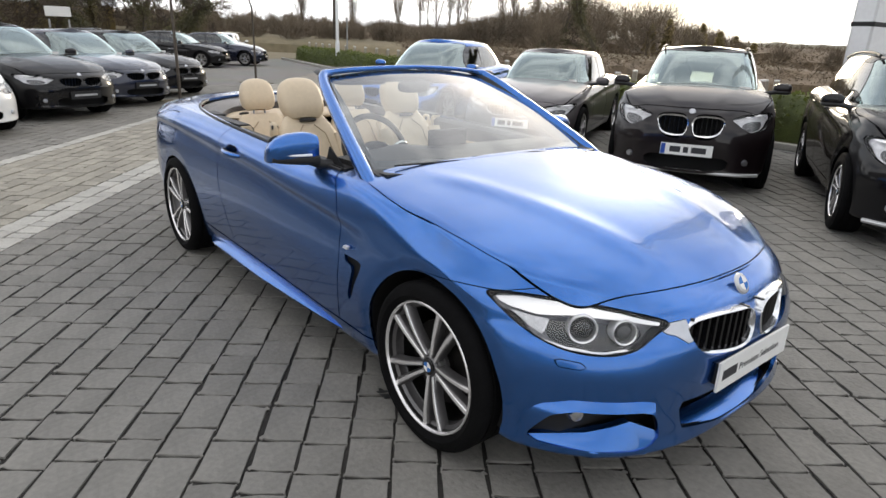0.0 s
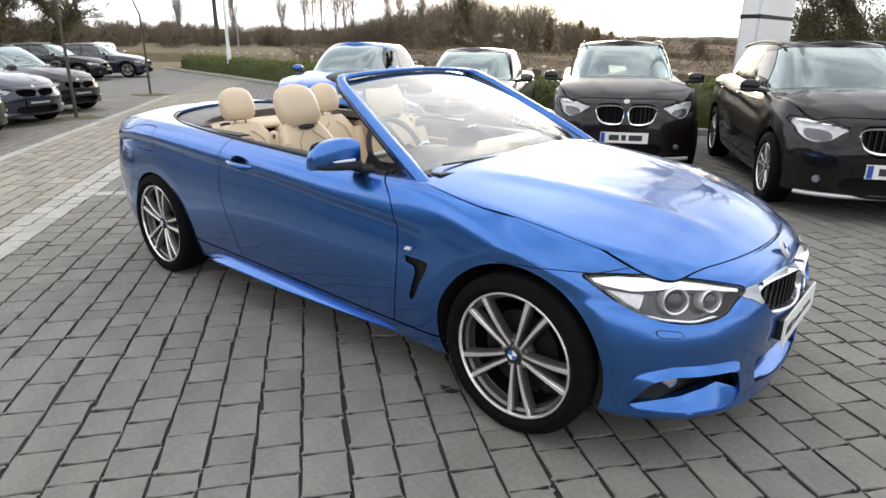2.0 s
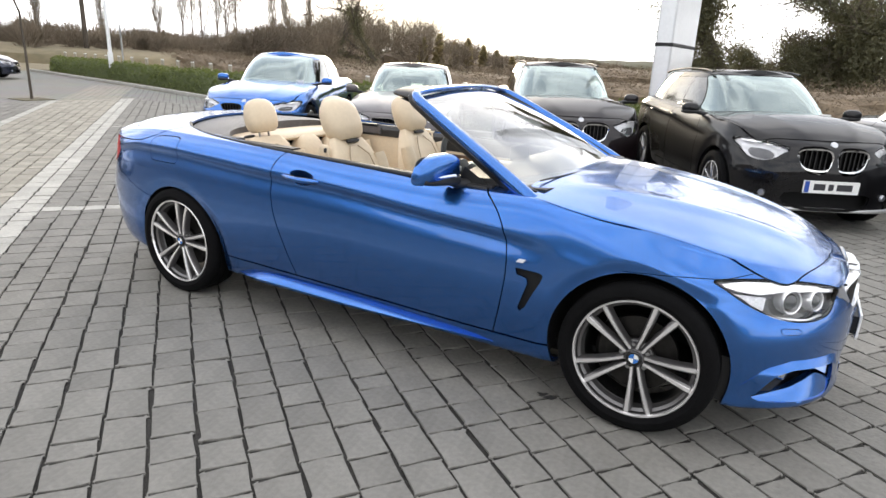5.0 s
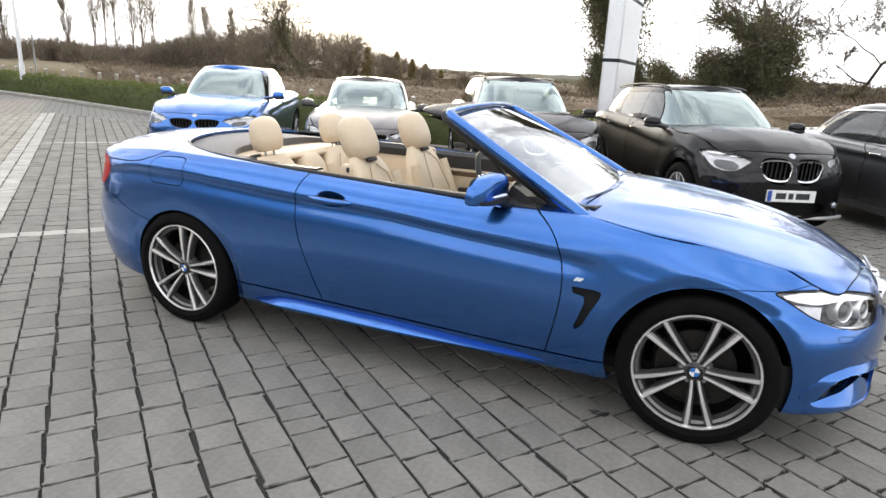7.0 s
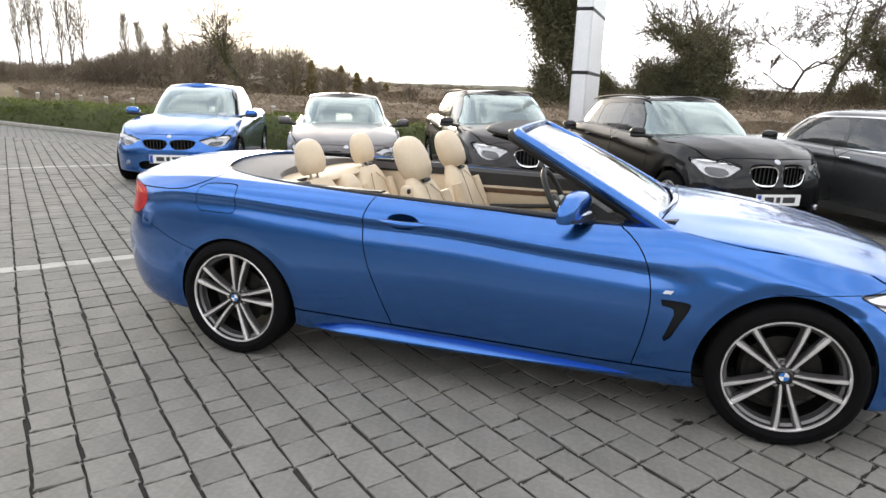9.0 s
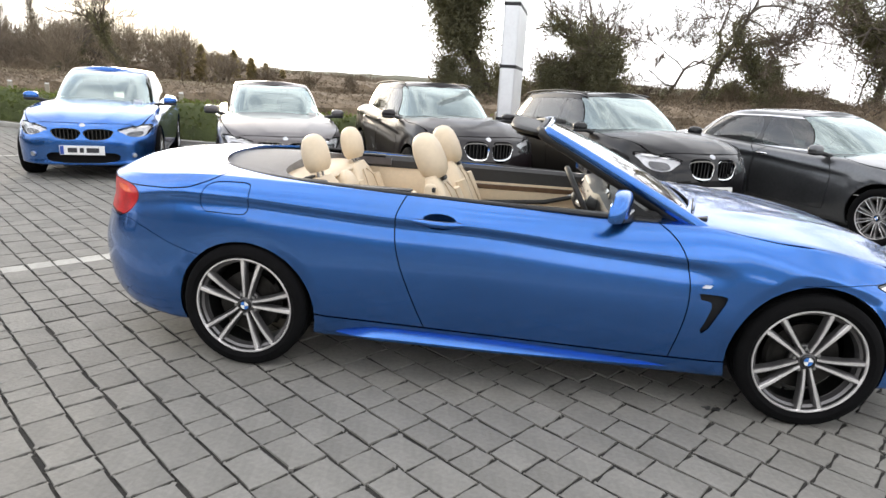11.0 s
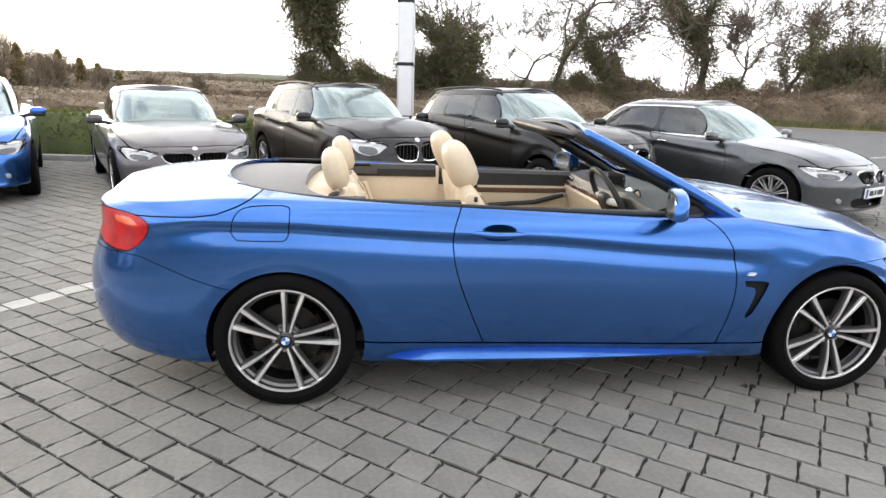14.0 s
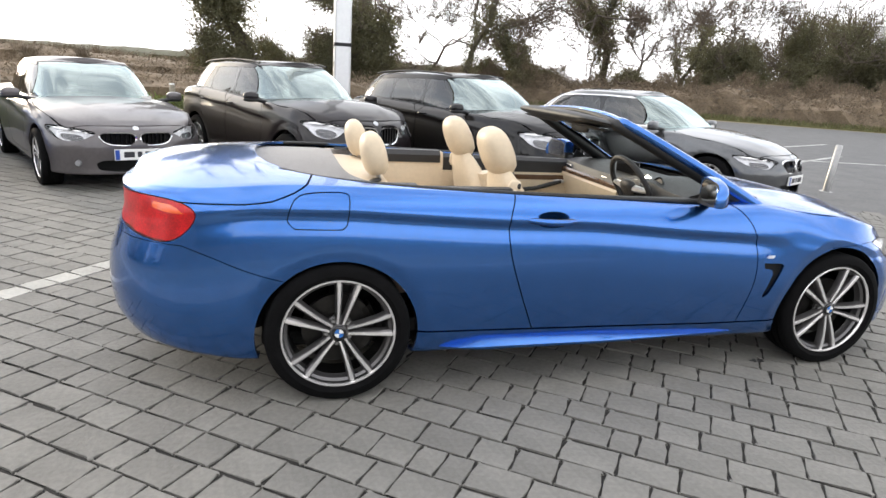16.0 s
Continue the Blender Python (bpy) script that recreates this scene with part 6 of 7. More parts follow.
def grow(h, rng_, spread=.42, depth=5, lean=(0, 0), first=.28, r=.16, n_kids=3):
    """Limb segments of a bare tree: lists of starts, ends, radii."""
    A, E, R0, R1, tips = [], [], [], [], []

    def limb(p, d, L, rad, k):
        steps = 3
        for i in range(steps):
            d = d + rng_.normal(size=3) * .10 * (1 + .4 * (depth - k)) + np.array((0, 0, .05))
            d = d / np.linalg.norm(d)
            q = p + d * L / steps
            A.append(p), E.append(q), R0.append(rad), R1.append(rad * .88)
            p, rad = q, rad * .88
            if k < depth and (i > 0 or k > 0) and rng_.uniform() < .75:
                b = d + rng_.normal(size=3) * spread * 1.5
                limb(p, b / np.linalg.norm(b), L * rng_.uniform(.45, .72), rad * .55, k + 1)
        if k < depth:
            for _ in range(n_kids - 1):
                b = d + rng_.normal(size=3) * spread
                limb(p, b / np.linalg.norm(b), L * rng_.uniform(.55, .8), rad * .7, k + 1)
        else:
            tips.append(p)
    limb(np.zeros(3), np.array((lean[0], lean[1], 1.0)), h * first, r, 0)
    A, E = np.array(A), np.array(E)
    k = h / max(E[:, 2].max(), .1)
    return A * k, E * k, np.array(R0), np.array(R1), np.array(tips) * k


def bare_tree(name, at, h, seed, label, r=.16, depth=5, ivy=0.0, ivy_n=0, spread=.42, lean=(0, 0), ivy_w=.5, material=None, leaf=.16, ivy_lo=0.0):
    rg = np.random.default_rng(seed)
    t = thing(name, label, "tree", pose(at[0], at[1], 0, 0, 0, rg.uniform(0, 360)))
    A, E, R0, R1, tips = grow(h, rg, spread, depth, lean, r=r)
    thick = R0 > r * .12
    mk("trunk", *twigs(A[thick], E[thick], R0[thick], R1[thick]), M_BARK, t, "", True, 80)
    thin = ~thick
    if thin.any():
        mk("crown", *twigs(A[thin], E[thin], np.maximum(R0[thin], .018 if h > 7 else .012), np.maximum(R1[thin] * .8, .011)), M_TWIG, t, "bare twiggy crown", False)
    if ivy_n:
        low = (A[:, 2] < h * ivy) & (R0 > r * .18)
        wt = R0[low] * np.where(A[low, 2] < h * ivy_lo, .22, 1.0)
        i = rg.choice(np.flatnonzero(low), ivy_n, p=wt / wt.sum())
        u = rg.uniform(size=(ivy_n, 1))
        p = A[i] * (1 - u) + E[i] * u
        fat = ivy_w * (R0[i] / r) ** .45
        p = p + rg.normal(size=(ivy_n, 3)) * fat[:, None] * (.55, .55, .45)
        mk("ivy", *leaf_cloud(np.concatenate([p] + [p + rg.normal(size=p.shape) * k for k in (.12, .16, .20, .24)]), leaf * .40, rg), material or M_IVY, t, "dark ivy on the trunk and limbs", False)
    return t


NG = np.random.default_rng(5)
# clipped hedge behind the kerb
HEDGE = [(1.2, 9.55), (-3.0, 9.45), (-6.9, 9.3), (-10.4, 10.0), (-14.3, 11.15), (-20.3, 12.9), (-27.4, 14.6), (-33, 16.0)]
(hv, hf), hr_ = bank(HEDGE, .95, .78, NG, .4, .22)
hedge = thing("hedge", "low clipped green hedge behind the kerb", "hedge", kind="structure")
mk("hedge_core", hv, hf, M_HEDGE, hedge)
lv = leaf_cloud(surface_points(hr_, 26000, NG, .05), .045, NG)
mk("hedge_leaves", *lv, M_HEDGE, hedge, "", False)
# grass blades along the verge
gp = []
for a, b in zip(kp[:-1], kp[1:]):
    n = int(np.hypot(*(b - a)) * 110)
    u = NG.uniform(size=(n, 1))
    q = a + (b - a) * u
    nn = np.array((b[1] - a[1], -(b[0] - a[0])))
    nn = nn / np.hypot(*nn)
    q = q + nn * NG.uniform(.08, .75, (n, 1))
    gp.append(q)
gp = np.concatenate(gp)
g0 = np.column_stack([gp, np.full(len(gp), .055)])
grass = mk("verge_grass", *twigs(g0, g0 + np.column_stack([NG.normal(size=(len(gp), 2)) * .05, NG.uniform(.04, .14, len(gp))]), .009, .001), M_GRASS, None, "", False)
tagged(grass, "short rough grass along the kerb", "grass", kind="stuff")


# timber posts with pale tops along the hedge
def post(x, y, h=1.02, w=.10):
    t = thing("timber_post", "square weathered timber post with a pale cut top", "post", pose(x, y, .0, NG.uniform(-2, 2), NG.uniform(-2, 2), NG.uniform(0, 40)), "posts along the hedge")
    mk("shaft", *box(-w / 2, w / 2, -w / 2, w / 2, 0, h - .03, .008), M_TIMBER, t)
    mk("cap", *box(-w / 2 + .004, w / 2 - .004, -w / 2 + .004, w / 2 - .004, h - .03, h, .006), M_PLATE, t, "pale painted top")


hp = np.array(HEDGE)
hd = np.concatenate([[0], np.cumsum(np.hypot(*np.diff(hp, axis=0).T))])
for s in np.arange(.4, hd[-1], 1.5):
    x, y = np.interp(s, hd, hp[:, 0]), np.interp(s, hd, hp[:, 1])
    post(x + .05, y + .55)
post(-1.95, 9.05, 1.05, .12)
post(-4.9, 8.95, 1.0, .12)

# sign pylon: a pale slab seen nearly edge on, with dark joints
py = thing("sign_pylon", "tall pale grey sign pylon with dark joint bands", "sign", pose(-.43, 9.3, 0, 0, 0, 86))
mk("pylon_face", *box(-.85, .85, -.15, .15, 0, 7.5, .03), M_PYLON, py)
for z in (.95, 1.93, 3.05, 4.2):
    mk("joint_band", *box(-.856, .856, -.156, .156, z - .035, z + .035, .01), M_TRIM, py)
for i, (x0, x1) in enumerate(((-.5, -.30), (-.22, .05))):
    mk("sign_bar", *box(x0, x1, .150, .154, 1.55, 1.63), M_INK, py)
mk("foot", *box(-1.0, 1.0, -.3, .3, -.02, .08, .02), M_KERB, py)

# leaning steel bollard
bo = thing("bollard", "slim leaning brushed-steel bollard at the yard entrance", "bollard", pose(7.4, 4.9, -.01, 2, 3, 0))
mk("tube", *move(lathe([(.0, .80), (.045, .80), (.055, .785), (.055, 0)], 20), Matrix.Rotation(radians(90), 4, "X")), M_STEEL, bo)
mk("foot_plate", *move(lathe([(.0, .012), (.10, .012), (.105, .0)], 20), Matrix.Rotation(radians(90), 4, "X")), M_STEEL, bo)

# lamp post, telegraph pole, far sign
lp = thing("lamp_post", "slim white lamp post beyond the hedge", "lamp post", pose(-24.4, 13.6, 0))
mk("column", *tube([(0, 0, 0), (0, 0, 3), (0, 0, 8)], [.085, .065, .05], 12), M_PYLON, lp)
mk("base_box", *tube([(0, 0, 0), (0, 0, 1.2)], .10, 12), M_PYLON, lp)
lp2 = thing("sign_post", "thin grey post beside the lamp post", "post", pose(-24.0, 13.9, 0))
mk("column", *tube([(0, 0, 0), (0, 0, 2.3)], .035, 8), M_STEEL, lp2)
mk("disc", *move(lathe([(0, 0), (.28, 0), (.28, .02)], 20), pose(0, 0, 2.1, 0, 0, -30)), M_STEEL, lp2)
tpole = thing("telegraph_pole", "dark wooden telegraph pole among far trees", "pole", pose(-49, 27.5, 0))
mk("shaft", *tube([(0, 0, 0), (0, 0, 9)], [.20, .14], 10), M_BARK, tpole)
fs = thing("yard_sign", "small white sign board on two posts", "sign", pose(-41, 4.6, 0, 0, 0, 80))
mk("board", *box(-.66, .66, -.04, .04, 1.95, 2.50, .01), M_PLATE, fs)
for x in (-.5, .5):
    mk("leg", *box(x - .05, x + .05, -.05, .05, 0, 1.8, .01), M_STEEL, fs)
bld = thing("far_shed", "low dark green shed behind far trees", "shed", pose(-62, 7, 0, 0, 0, 80))
mk("wall", *box(-5, 5, -3, 3, 0, 3.2, .02), M_CONIFER, bld)
mk("roof", *loft([[(x, -3.3, 3.1), (x, 0, 4.4), (x, 3.3, 3.1), (x, 0, 4.2)] for x in (-5.3, 5.3)]), M_STEEL, bld)


# young staked trees
def young(x, y, seed):
    rg = np.random.default_rng(seed)
    t = thing("young_tree", "thin bare young tree with a slim trunk", "tree", pose(x, y, 0), "young trees in the yard")
    A, E, R0, R1, tips = grow(3.6, rg, .30, 4, r=.03, first=.4, n_kids=3)
    A, E = A + (0, 0, 2.2), E + (0, 0, 2.2)
    k = R0 > .012
    mk("trunk", *merge(twigs(A[k], E[k], R0[k], R1[k]), tube([(0, 0, -.02), (.02, 0, 1.1), (0, 0, 2.25)], [.038, .032, .026], 8)), M_BARK, t, "", True, 80)
    mk("crown", *twigs(A[~k], E[~k], np.maximum(R0[~k], .007), np.maximum(R1[~k], .004)), M_TWIG, t, "", False)
    mk("tree_pit", *box(-.4, .4, -.4, .4, -.02, .004), M_SOIL, t)


young(-16.2, 5.95, 3)
young(-11.35, 2.15, 8)

# brown scrub rows
def scrub(name, path, w, h, n, size, material, label, twn=0):
    (v, f), rr = bank(path, w, h, NG, 1.0, .35)
    t = tagged(mk(name, *merge((v, f), leaf_cloud(surface_points(rr, n, NG, .22), size, NG, aspect=.3)), material, None, "", False), label, "scrub", kind="stuff")
    if twn:
        p = surface_points(rr, twn, NG, .15)
        q = p + np.column_stack([NG.normal(size=(twn, 2)) * .35, NG.uniform(.1, .42, twn)])
        tagged(mk("scrub_twigs", *twigs(p, q, .012, .004), material, None, "", False), "bare twigs standing out of the scrub", "twigs", kind="stuff")
    return t


scrub("brown_hedge_row", [(12, 33), (4, 24), (-8, 21), (-20, 23), (-34, 28), (-52, 36), (-75, 40)], 3.2, [1.15, 1.0, .95, .98, 1.05, 1.2, 1.5], 60000, .062, M_SCRUB, "brown winter hedge row across the verge", 6000)
scrub("bramble_bank", [(62, 8), (46, 19), (35, 24), (28, 29), (21, 34), (13, 40)], 4.0, [1.9, 1.8, 1.75, 1.8, 1.6, 1.7], 48000, .085, M_SCRUB, "dry brown bramble bank across the road", 15000)
tagged(mk("road_verge", *plate([(60, 2), (43, 16), (33, 21.5), (26, 26.5), (19, 31.5), (12, 38), (16, 42), (24, 37), (31, 31), (38, 26), (50, 19), (66, 8)], -.02, .05, 2), M_GRASS, None, "", False), "green grass verge across the road", "verge", kind="structure")
n = 9000
u = NG.uniform(size=(n, 1))
c0 = np.array([(43, 16), (33, 21.5), (26, 26.5), (19, 31.5), (12, 38)], float)
k = NG.integers(0, 4, n)
q = c0[k] * (1 - u) + c0[k + 1] * u + NG.uniform(0, 2.6, (n, 1)) * (.62, .78)
g0 = np.column_stack([q, np.full(n, .04)])
tagged(mk("verge_grass", *twigs(g0, g0 + np.column_stack([NG.normal(size=(n, 2)) * .12, NG.uniform(.1, .35, n)]), .03, .004), M_GRASS, None, "", False), "long grass on the road verge", "grass", kind="stuff")
M_STRAW = mat("dry_grass_stalks", (0.40, 0.335, 0.22), 0.9, vary=0.3, scale=0.5, second=(0.24, 0.19, 0.12), rand=0.3, island=True)
n = 9000
u = NG.uniform(size=(n, 1))
k = NG.integers(0, 4, n)
q = c0[k] * (1 - u) + c0[k + 1] * u + (1.6 + 2.6 * NG.beta(2, 2, (n, 1))) * (.62, .78)
clump = np.array([noise.noise((x * .8, y * .8, 0)) for x, y in q])
q = q[clump > -.05]
st_ = sticks(np.column_stack([q, np.full(len(q), .03)]), .85, .022, NG)
tagged(mk("dry_grass", *st_, M_STRAW, None, "", False), "pale dry grass stalks before the bramble bank", "grass", kind="stuff")
# heap of stones on the bank
hs = thing("stone_heap", "heap of grey field stones on the bank", "stones", pose(26.5, 30.2, 1.1))
for i in range(26):
    a, r_ = NG.uniform(0, 6.28), NG.uniform(0, 1.3)
    v, f = pillow(NG.uniform(.2, .42), NG.uniform(.2, .35), NG.uniform(.15, .25), 2.6, 2.4, 10, 5)
    v = v + NG.normal(size=v.shape) * .02
    o = mk("stone", v, f, M_STONE, hs)
    o.matrix_basis = pose(r_ * math.cos(a), r_ * math.sin(a), max(0, .62 - .5 * r_) + NG.uniform(-.1, .1), NG.uniform(-30, 30), NG.uniform(-30, 30), NG.uniform(0, 360))


def at(az, d):
    return (-.9 + d * math.cos(radians(az)), -3.7 + d * math.sin(radians(az)))


bare_tree("ivy_tree", (-3.1, 41.2), 20, 21, "tall ivy-clad tree behind the sign pylon", .68, 4, .98, 30000, .20, (0, 0), 1.7, leaf=.20, ivy_lo=.20)
bare_tree("ivy_tree", at(86.2, 40), 8.5, 22, "bare tree with ivy beyond the road", .20, 5, .55, 1500, .4)
bare_tree("ivy_tree", at(81.3, 40), 9.0, 23, "tree thickly covered in dark ivy", .28, 4, .96, 5600, .40, (0, 0), 1.15)
bare_tree("bare_tree", at(75.0, 44), 13, 24, "large bare tree with many thin limbs", .24, 6, .45, 1200, .36, (0, 0), .55)
bare_tree("ivy_tree", at(69.8, 44), 6.2, 25, "small round tree covered in dark ivy", .30, 4, 1.0, 4200, .48, (0, 0), 1.0)
bare_tree("ivy_tree", at(63.6, 46), 13, 26, "big leaning tree with ivy on heavy limbs", .38, 5, .60, 4200, .50, (.12, .0), 1.0)
bare_tree("ivy_tree", at(57.0, 46), 8, 27, "thin broken tree wrapped in ivy", .20, 4, .75, 900, .25, (0, 0), .55)
bare_tree("bare_tree", at(60.0, 52), 9, 31, "bare grey tree beyond the road", .18, 6, .2, 300, .4)
bare_tree("bare_tree", at(78.0, 52), 10, 33, "bare thin tree beyond the road", .18, 6, .2, 300, .4)
bare_tree("bare_tree", at(50.0, 56), 11, 34, "bare tree above dark bushes", .2, 6, .2, 300, .45)
for az, d, h, sd in ((53.2, 50, 6.2, 41), (49.6, 51, 7.0, 42), (45.8, 53, 9.5, 43), (83.6, 41, 5.8, 55), (47.2, 50, 8.8, 56), (43.0, 50, 9.4, 57), (51.6, 49, 6.6, 58), (41.5, 55, 10.2, 44), (37.0, 58, 9.5, 45), (47.6, 56, 9.0, 46), (43.5, 51, 8.6, 52), (94.8, 42, 4.2, 53), (85.4, 41, 4.4, 54), (88.5, 47, 4.0, 47), (84, 50, 4.2, 48), (66.5, 50, 3.6, 49), (72.5, 50, 3.6, 50), (60, 48, 3.2, 51)):
    bare_tree("dark_bush", at(az, d), h, sd, "dense dark evergreen bush beyond the road", .20, 4, 1.0, 6500, .55, (0, 0), 1.35, leaf=.13)

# far woods: bare trees and a few conifers, too many to count
def wood(name, spots, material, label, size=.40, count=420):
    A, E, a0, a1 = [], [], [], []
    for x, y, h, sd in spots:
        rg = np.random.default_rng(sd)
        p, q, r0, r1, _ = grow(h, rg, .36, 4, r=.16, first=.3, n_kids=3)
        A.append(p + (x, y, 0)), E.append(q + (x, y, 0)), a0.append(np.maximum(r0, .022)), a1.append(np.maximum(r1, .012))
    # rounded crowns of fine twigs that spread up and out from each trunk
    h0, h1 = [], []
    for x, y, h, sd in spots:
        rg = np.random.default_rng(sd + 5000)
        c = rg.normal(size=(count, 3))
        c *= rg.uniform(.25, 1, (count, 1)) ** .5 / np.linalg.norm(c, axis=1)[:, None]
        c = c * (h * rg.uniform(.24, .34), h * rg.uniform(.24, .34), h * .44) + (0, 0, h * .54)
        out = c - (0, 0, h * .25)
        out = out / np.linalg.norm(out, axis=1)[:, None] + rg.normal(size=(count, 3)) * .42 + (0, 0, .35)
        low = c[:, 2] > .15
        h0.append((c + (x, y, 0))[low])
        h1.append((c + out * size * rg.uniform(.5, 1.5, (count, 1)) + (x, y, 0))[low])
    fine = twigs(np.concatenate(h0), np.concatenate(h1), size * .042, size * .018)
    return tagged(mk(name, *merge(twigs(np.concatenate(A), np.concatenate(E), np.concatenate(a0), np.concatenate(a1)), fine), material, None, "", False), label, "woodland", kind="stuff")


spots = []
for i in range(330):
    az = NG.uniform(104, 180)
    d = NG.uniform(58, 95)
    el = np.interp(az, [104, 113, 116, 119, 121, 124, 128, 131, 134, 136, 139, 142, 146, 158, 172, 180], [-.8, -.3, .8, 1.7, 2.7, 3.1, 3.1, 2.8, 2.1, 1.6, 1.1, .8, 1.1, 1.3, 1.5, 1.6])
    spots.append((1.5 + d * math.cos(radians(az)), -3 + d * math.sin(radians(az)), max(1.6, 1.5 + d * math.tan(radians(el)) * NG.uniform(.72, 1.28)), 1000 + i))
wood("far_wood", spots, M_HAZETWIG, "bare brown winter woodland in the distance")
for i, (az, d, h) in enumerate(((125.5, 56, 8.4), (131.0, 60, 6.4), (163, 40, 5.0), (168, 44, 5.6))):
    bare_tree("bare_tree", (1.5 + d * math.cos(radians(az)), -3 + d * math.sin(radians(az))), h, 60 + i, "bare tree standing above far woodland", .26, 5, .8, 900, .34)
# big bare trees behind the far row of cars
for i, (az, d, h) in enumerate(((160.5, 52, 9.0), (164.5, 47, 10.0), (167.5, 54, 9.5), (170.5, 46, 9.0), (173.5, 52, 10.5), (177.0, 47, 9.5), (181.0, 50, 10.0))):
    bare_tree("bare_tree", (1.5 + d * math.cos(radians(az)), -3 + d * math.sin(radians(az))), h, 260 + i, "large bare winter tree behind the car yard", .22, 6, .45, 900, .42)
# slim bare poplars standing above the wood
def poplar(at_, h, seed):
    rg = np.random.default_rng(seed)
    t = thing("poplar", "tall slim bare poplar above far woodland", "tree", pose(at_[0], at_[1], 0, 0, 0, rg.uniform(0, 360)), "poplars")
    zz = np.linspace(0, 1, 9)
    bend = rg.normal(size=2) * .25
    stem = np.column_stack([bend[0] * zz ** 2, bend[1] * zz ** 2, zz * h])
    mk("trunk", *tube(stem, list(.060 * (1 - zz) + .014), 6), M_HAZETWIG, t)
    A, E, q0, q1 = [], [], [], []
    for k in range(80):
        u = rg.uniform(.22, .97)
        p = np.array((np.interp(u, zz, stem[:, 0]), np.interp(u, zz, stem[:, 1]), u * h))
        a = rg.uniform(0, 6.283)
        d = np.array((math.cos(a) * .34, math.sin(a) * .34, 1.0))
        L = h * (1.02 - u) * rg.uniform(.28, .5) + .3
        rad = .026 * (1.15 - u)
        for m in range(4):
            e = p + d * L / 4
            A.append(p), E.append(e), q0.append(rad), q1.append(rad * .8)
            for _ in range(2):
                b = d + rg.normal(size=3) * (.28, .28, .1)
                A.append(e), E.append(e + b * rg.uniform(.25, .7)), q0.append(.016), q1.append(.009)
            p, d, rad = e, d * (.86, .86, 1) + rg.normal(size=3) * .05, rad * .8
    mk("crown", *twigs(np.array(A), np.array(E), np.array(q0), np.array(q1)), M_HAZETWIG, t, "upright bare twigs", False)


for i, (az, d, h) in enumerate(((131.6, 76, 7.4), (133.4, 74, 7.0), (134.6, 78, 8.2), (137.6, 74, 11.5), (138.4, 76, 10.6), (139.1, 73, 11.9), (140.3, 75, 11.0), (141.0, 72, 12.0), (141.8, 76, 10.8), (143.6, 70, 7.4), (147.5, 74, 7.0), (152.0, 72, 6.8))):
    poplar((1.5 + d * math.cos(radians(az)), -3 + d * math.sin(radians(az))), h, 160 + i)
# conifer tops in the sunlit gap
for i, az in enumerate((113.6, 115.0, 116.2, 117.6, 118.8, 120.2, 121.6)):
    d = 62
    h = (2.1, 2.6, 3.0, 3.6, 3.2, 3.9, 3.6)[i]
    rg = np.random.default_rng(90 + i)
    t = thing("conifer", "small conifer in far woodland, needles tinted with warm sun glow", "tree", pose(1.5 + d * math.cos(radians(az)), -3 + d * math.sin(radians(az)), 0), "conifers in the distance")
    mk("trunk", *tube([(0, 0, 0), (0, 0, h * .9)], [.10, .02], 8), M_BARK, t)
    z = rg.uniform(.05, 1, 2200) ** 1.2
    r_ = (1 - z) ** .55 * h * rg.uniform(.20, .27) * (.55 + .45 * np.abs(np.sin(z * 23 + i))) * rg.uniform(.2, 1, 2200) ** .5 + .05
    a = rg.uniform(0, 6.283, 2200)
    mk("crown", *leaf_cloud(np.column_stack([r_ * np.cos(a), r_ * np.sin(a), z * h]), .14, rg, aspect=.35), M_CONIFER, t, "", False)
# brown thicket under the trees beyond the road
spots = []
for i in range(120):
    az, d = NG.uniform(34, 98), NG.uniform(43, 56)
    x, y = at(az, d)
    spots.append((x, y, NG.uniform(1.8, 3.1) if az < 86 else NG.uniform(1.6, 2.6), 3000 + i))
wood("roadside_thicket", spots, M_SCRUB, "bare brown thicket under the roadside trees", .20, 800)
# taller bare trees closing the view behind the dark bushes
spots = []
for i in range(22):
    az, d = NG.uniform(33, 54), NG.uniform(57, 66)
    spots.append((*at(az, d), NG.uniform(7.5, 10.5) if az < 48 else NG.uniform(5.0, 7.0), 3300 + i))
wood("roadside_wood", spots, M_TWIG, "bare dark trees behind the roadside bushes", .34, 1100)
# sloping dry field beyond the hedge row
(bv, bf), _b = bank([(-17, 52), (-32, 47), (-48, 38), (-66, 22), (-78, 0)], 26, [.4, .9, 1.3, 1.6, 1.8], NG, 2.5, .10)
tagged(mk("field_slope", bv, bf, M_FIELD, None), "tan dry field rising to the wood", "field", kind="structure")
# woodland understorey and a low far ridge
scrub("woodland_floor", [(-4, 60), (-20, 58), (-38, 54), (-58, 46), (-78, 32), (-92, 12), (-95, -10)], 10, [1.1, 1.9, 2.2, 2.1, 2.2, 2.4, 2.5], 40000, .13, M_SCRUB, "brown undergrowth at the foot of the wood")
(rv, rf), _r = bank([(90, 190), (30, 230), (-40, 240), (-120, 220), (-200, 150), (-240, 40)], 60, [4.5, 5.0, 4.2, 4.0, 5.0, 6.0], NG, 5.0, .3)
tagged(mk("far_ridge", rv, rf, M_IVY, None), "low wooded ridge on the horizon", "ridge", kind="structure")

# small oil mark on the setts
st = mk("oil_spot", *plate(ring2(.045, .022, 2, 14) * (1 + .25 * np.sin(np.arange(14) * 2.2))[:, None] + (1.03, -.80), .0005, .003, 2), M_STAIN, None)
tagged(st, "small dark oil spot on the setts", "stain", kind="structure")

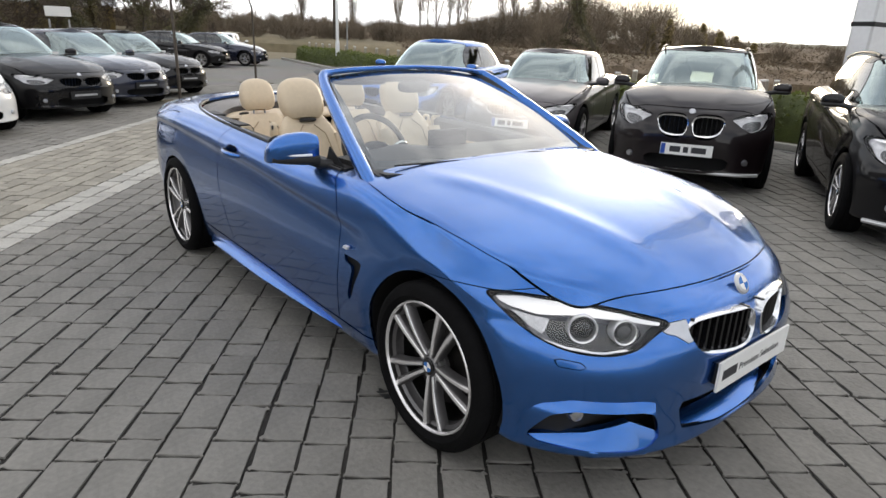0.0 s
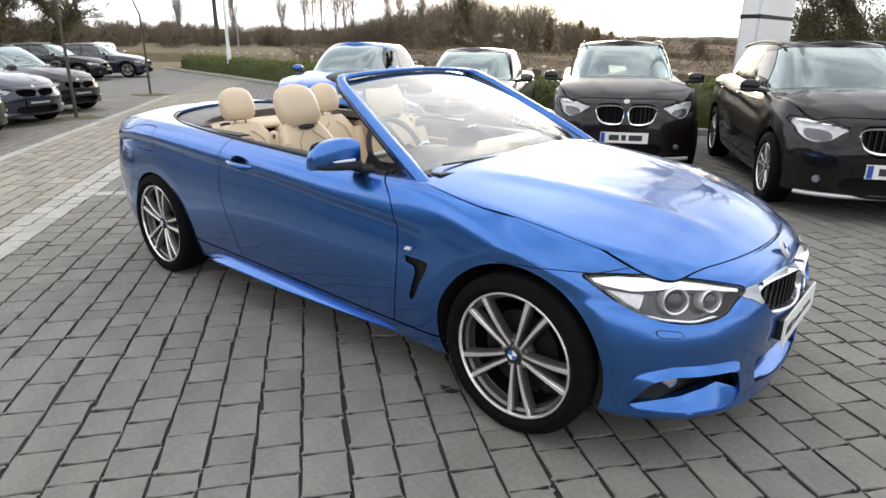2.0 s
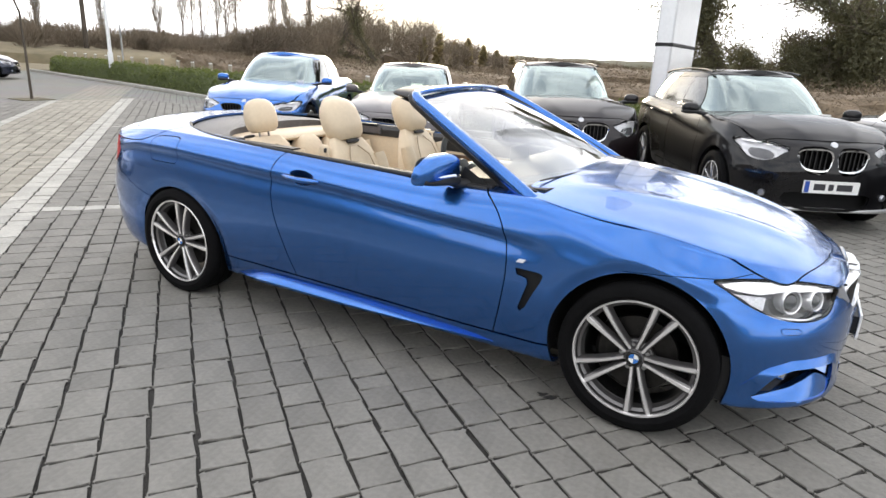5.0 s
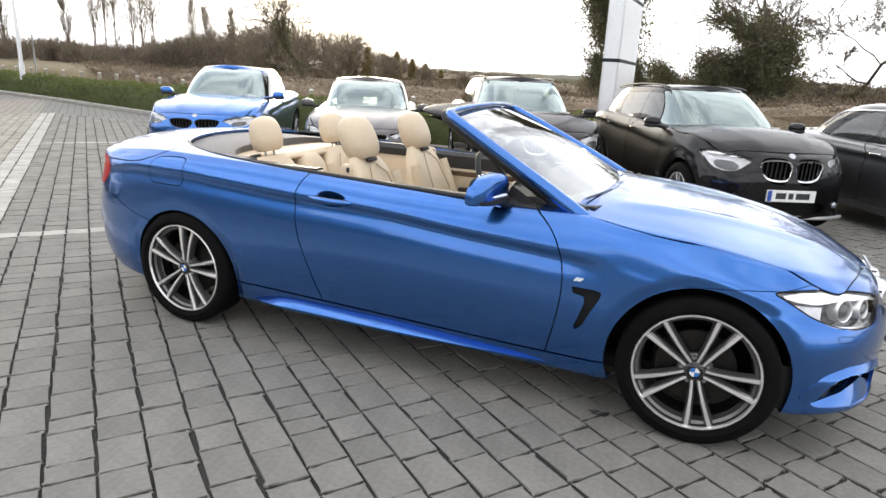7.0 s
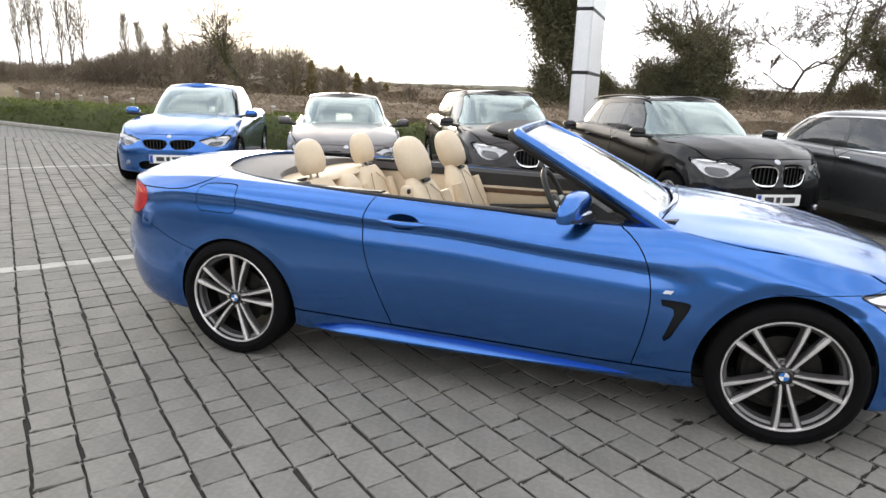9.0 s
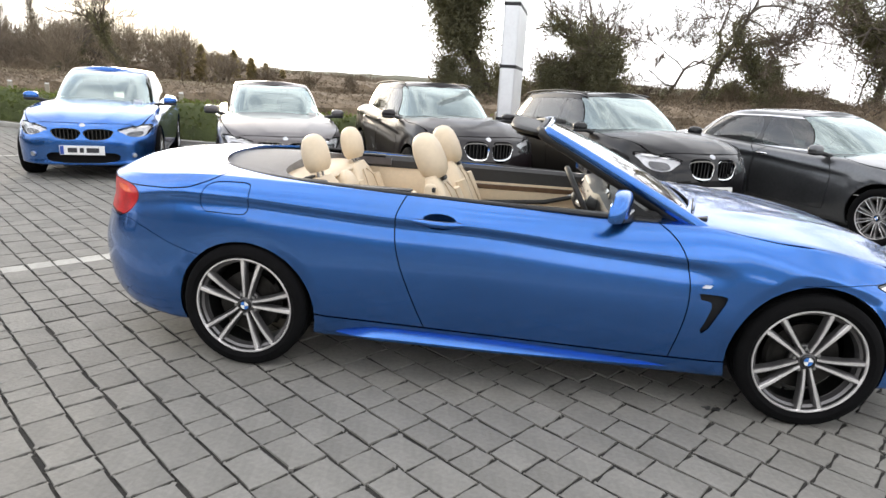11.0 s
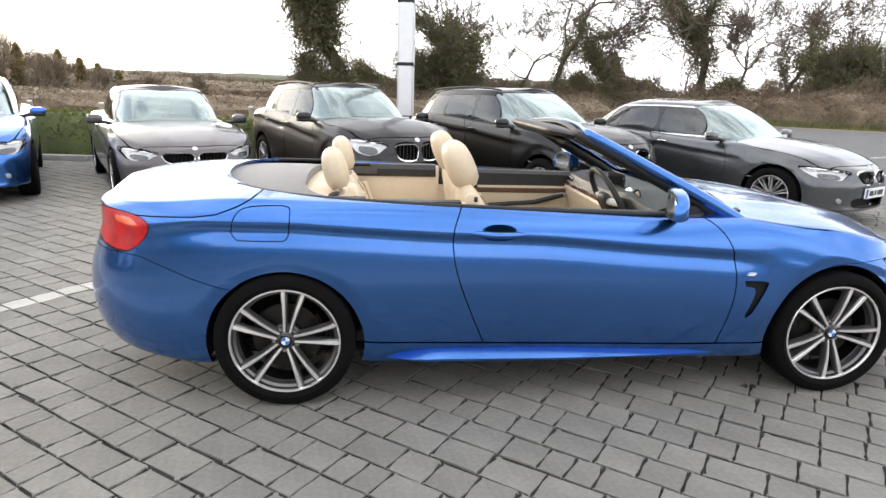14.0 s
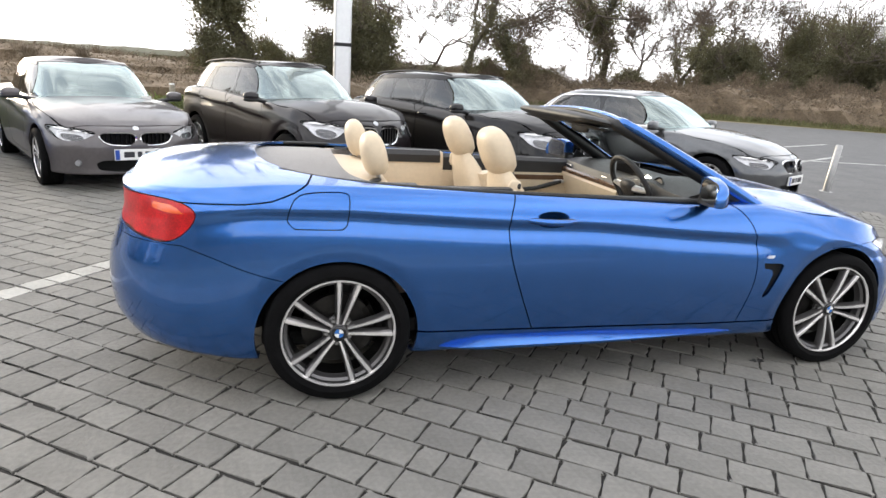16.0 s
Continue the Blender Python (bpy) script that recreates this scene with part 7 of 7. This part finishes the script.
# ---- setts, the nearest as single stones ----
def sett(L, W, rng):
    """One tumbled block: chipped uneven rim, worn corners, foot below the joint."""
    j = lambda a: rng.uniform(-a, a)
    rim = []
    for sx, sy in ((-1, -1), (1, -1), (1, 1), (-1, 1)):
        cut = rng.uniform(.004, .009) if rng.random() < .85 else rng.uniform(.010, .019)
        c2 = cut * rng.uniform(.6, 1.3)
        x, y = sx * L / 2 + j(.003), sy * W / 2 + j(.003)
        a, b = (x - sx * cut, y), (x, y - sy * c2)
        rim += [a, b] if sx * sy > 0 else [b, a]
        if sx > 0 > sy:
            rim.append((L / 2 + j(.0018), j(.03)))
        if sx < 0 < sy:
            rim.append((-L / 2 + j(.0018), j(.03)))
    tx, ty = j(.012), j(.012)
    n = len(rim)
    V = []
    for x, y in rim:
        k = rng.uniform(.0015, .0042)
        V.append((x - k * (1 if x > 0 else -1), y - k * (1 if y > 0 else -1), tx * x + ty * y + j(.0006)))
    V += [(x, y, tx * x + ty * y - rng.uniform(.001, .003)) for x, y in rim]
    V += [(x * 1.004, y * 1.004, -.024) for x, y in rim]
    F = [tuple(range(n))]
    for r in (0, n):
        for i in range(n):
            k = (i + 1) % n
            F.append((r + i, r + n + i, r + n + k, r + k))
    return V, F


rng = random.Random(11)
W0 = .1728
KINDS = [[sett(L + rng.uniform(.0005, .0045), W0 + rng.uniform(-.003, .003), rng) for _ in range(10)] for L in (.1125, .1705, .2305)]
paving = tagged(new("pavement_setts"), "grey tumbled concrete setts laid in staggered courses", "paving", kind="structure")
near_mesh = {}
for a in range(3):
    for b in range(5):
        me = bpy.data.meshes.new("sett")
        V, F = KINDS[a][b]
        me.from_pydata(V, [], F)
        me.materials.append(M_PAVEO)
        near_mesh[a, b] = me
bulk = {k: [[], [], 0] for k in ("grey", "buff", "cream")}
near_n = 0
ROWH = .1763
hx = math.atan2(PA[1], PA[0])
ca, sa = math.cos(hx), math.sin(hx)
for r in range(-75, 74):
    q = (r + .5) * ROWH + .0563
    s = -14.0 + rng.uniform(0, .2)
    while s < 18.0:
        a = rng.choices((0, 1, 2), (2, 4, 4))[0]
        L = (.12, .178, .238)[a]
        b = rng.randrange(10)
        full_len, line = L, False
        for c_, q_top in ((3.07, 2.0), (10.0, 1.5)):  # bay lines: one straight row of cream setts
            lo = c_ - .088
            if -3.2 < q < q_top:
                if s < lo - 1e-6 and s + L > lo - .06:
                    L = lo - s
                elif abs(s - lo) < 1e-6:
                    a, L, full_len, line = 1, .176, .178, True
        fac = L / full_len
        sc_, s = s + L / 2, s + L
        x, y = PA * sc_ + PN * (q + 0.0)
        if not (-15.5 < x < 6.6 and -6.2 < y < 8.35) or x > 6.2 + (3.2 - y) * -.0 and y > 3.2 and x > 6.2:
            continue
        band = -3.16 < q < -2.80 or -4.70 < q < -4.52
        kind = "cream" if (line or band) else "buff" if -4.52 <= q <= -3.16 else "grey"
        dz = rng.uniform(-.0025, .0025)
        flip = rng.choice((0, 1))
        ang = hx + math.pi * flip + rng.uniform(-.007, .007)
        c, d = math.cos(ang), math.sin(ang)
        if kind == "grey" and near_n < 300 and -2.3 < x < 1.9 and -2.75 < y < -1.15:
            ob = bpy.data.objects.new("sett", near_mesh[a, b % 5])
            scene.collection.objects.link(ob)
            ob.parent = paving
            ob.matrix_basis = Matrix.Translation((x, y, dz)) @ Matrix.Rotation(ang, 4, "Z")
            near_n += 1
            continue
        V, F = KINDS[a][b]
        lst = bulk[kind]
        k = lst[2]
        lst[0] += [(x + c * u * fac - d * v, y + d * u * fac + c * v, w + dz) for u, v, w in V]
        lst[1] += [tuple(i + k for i in f) for f in F]
        lst[2] = k + len(V)
for kind, material, lab in (("grey", M_PAVE, "grey tumbled setts"), ("buff", M_BUFF, "buff setts of the lane"), ("cream", M_CREAM, "cream setts marking bays and lane edges")):
    me = bpy.data.meshes.new("setts")
    me.from_pydata(bulk[kind][0], [], bulk[kind][1])
    me.materials.append(material)
    ob = new("setts", me)
    tagged(ob, lab, kind="stuff")
    ob.parent = paving
mk("bedding_sand", *plate([(-15.5, -6.2), (6.6, -6.2), (6.6, 2.6), (6.2, 3.2), (6.2, 8.35), (-15.5, 8.35)], -.022, -.0085, 2), M_JOINT, paving, "dark jointing sand", False)
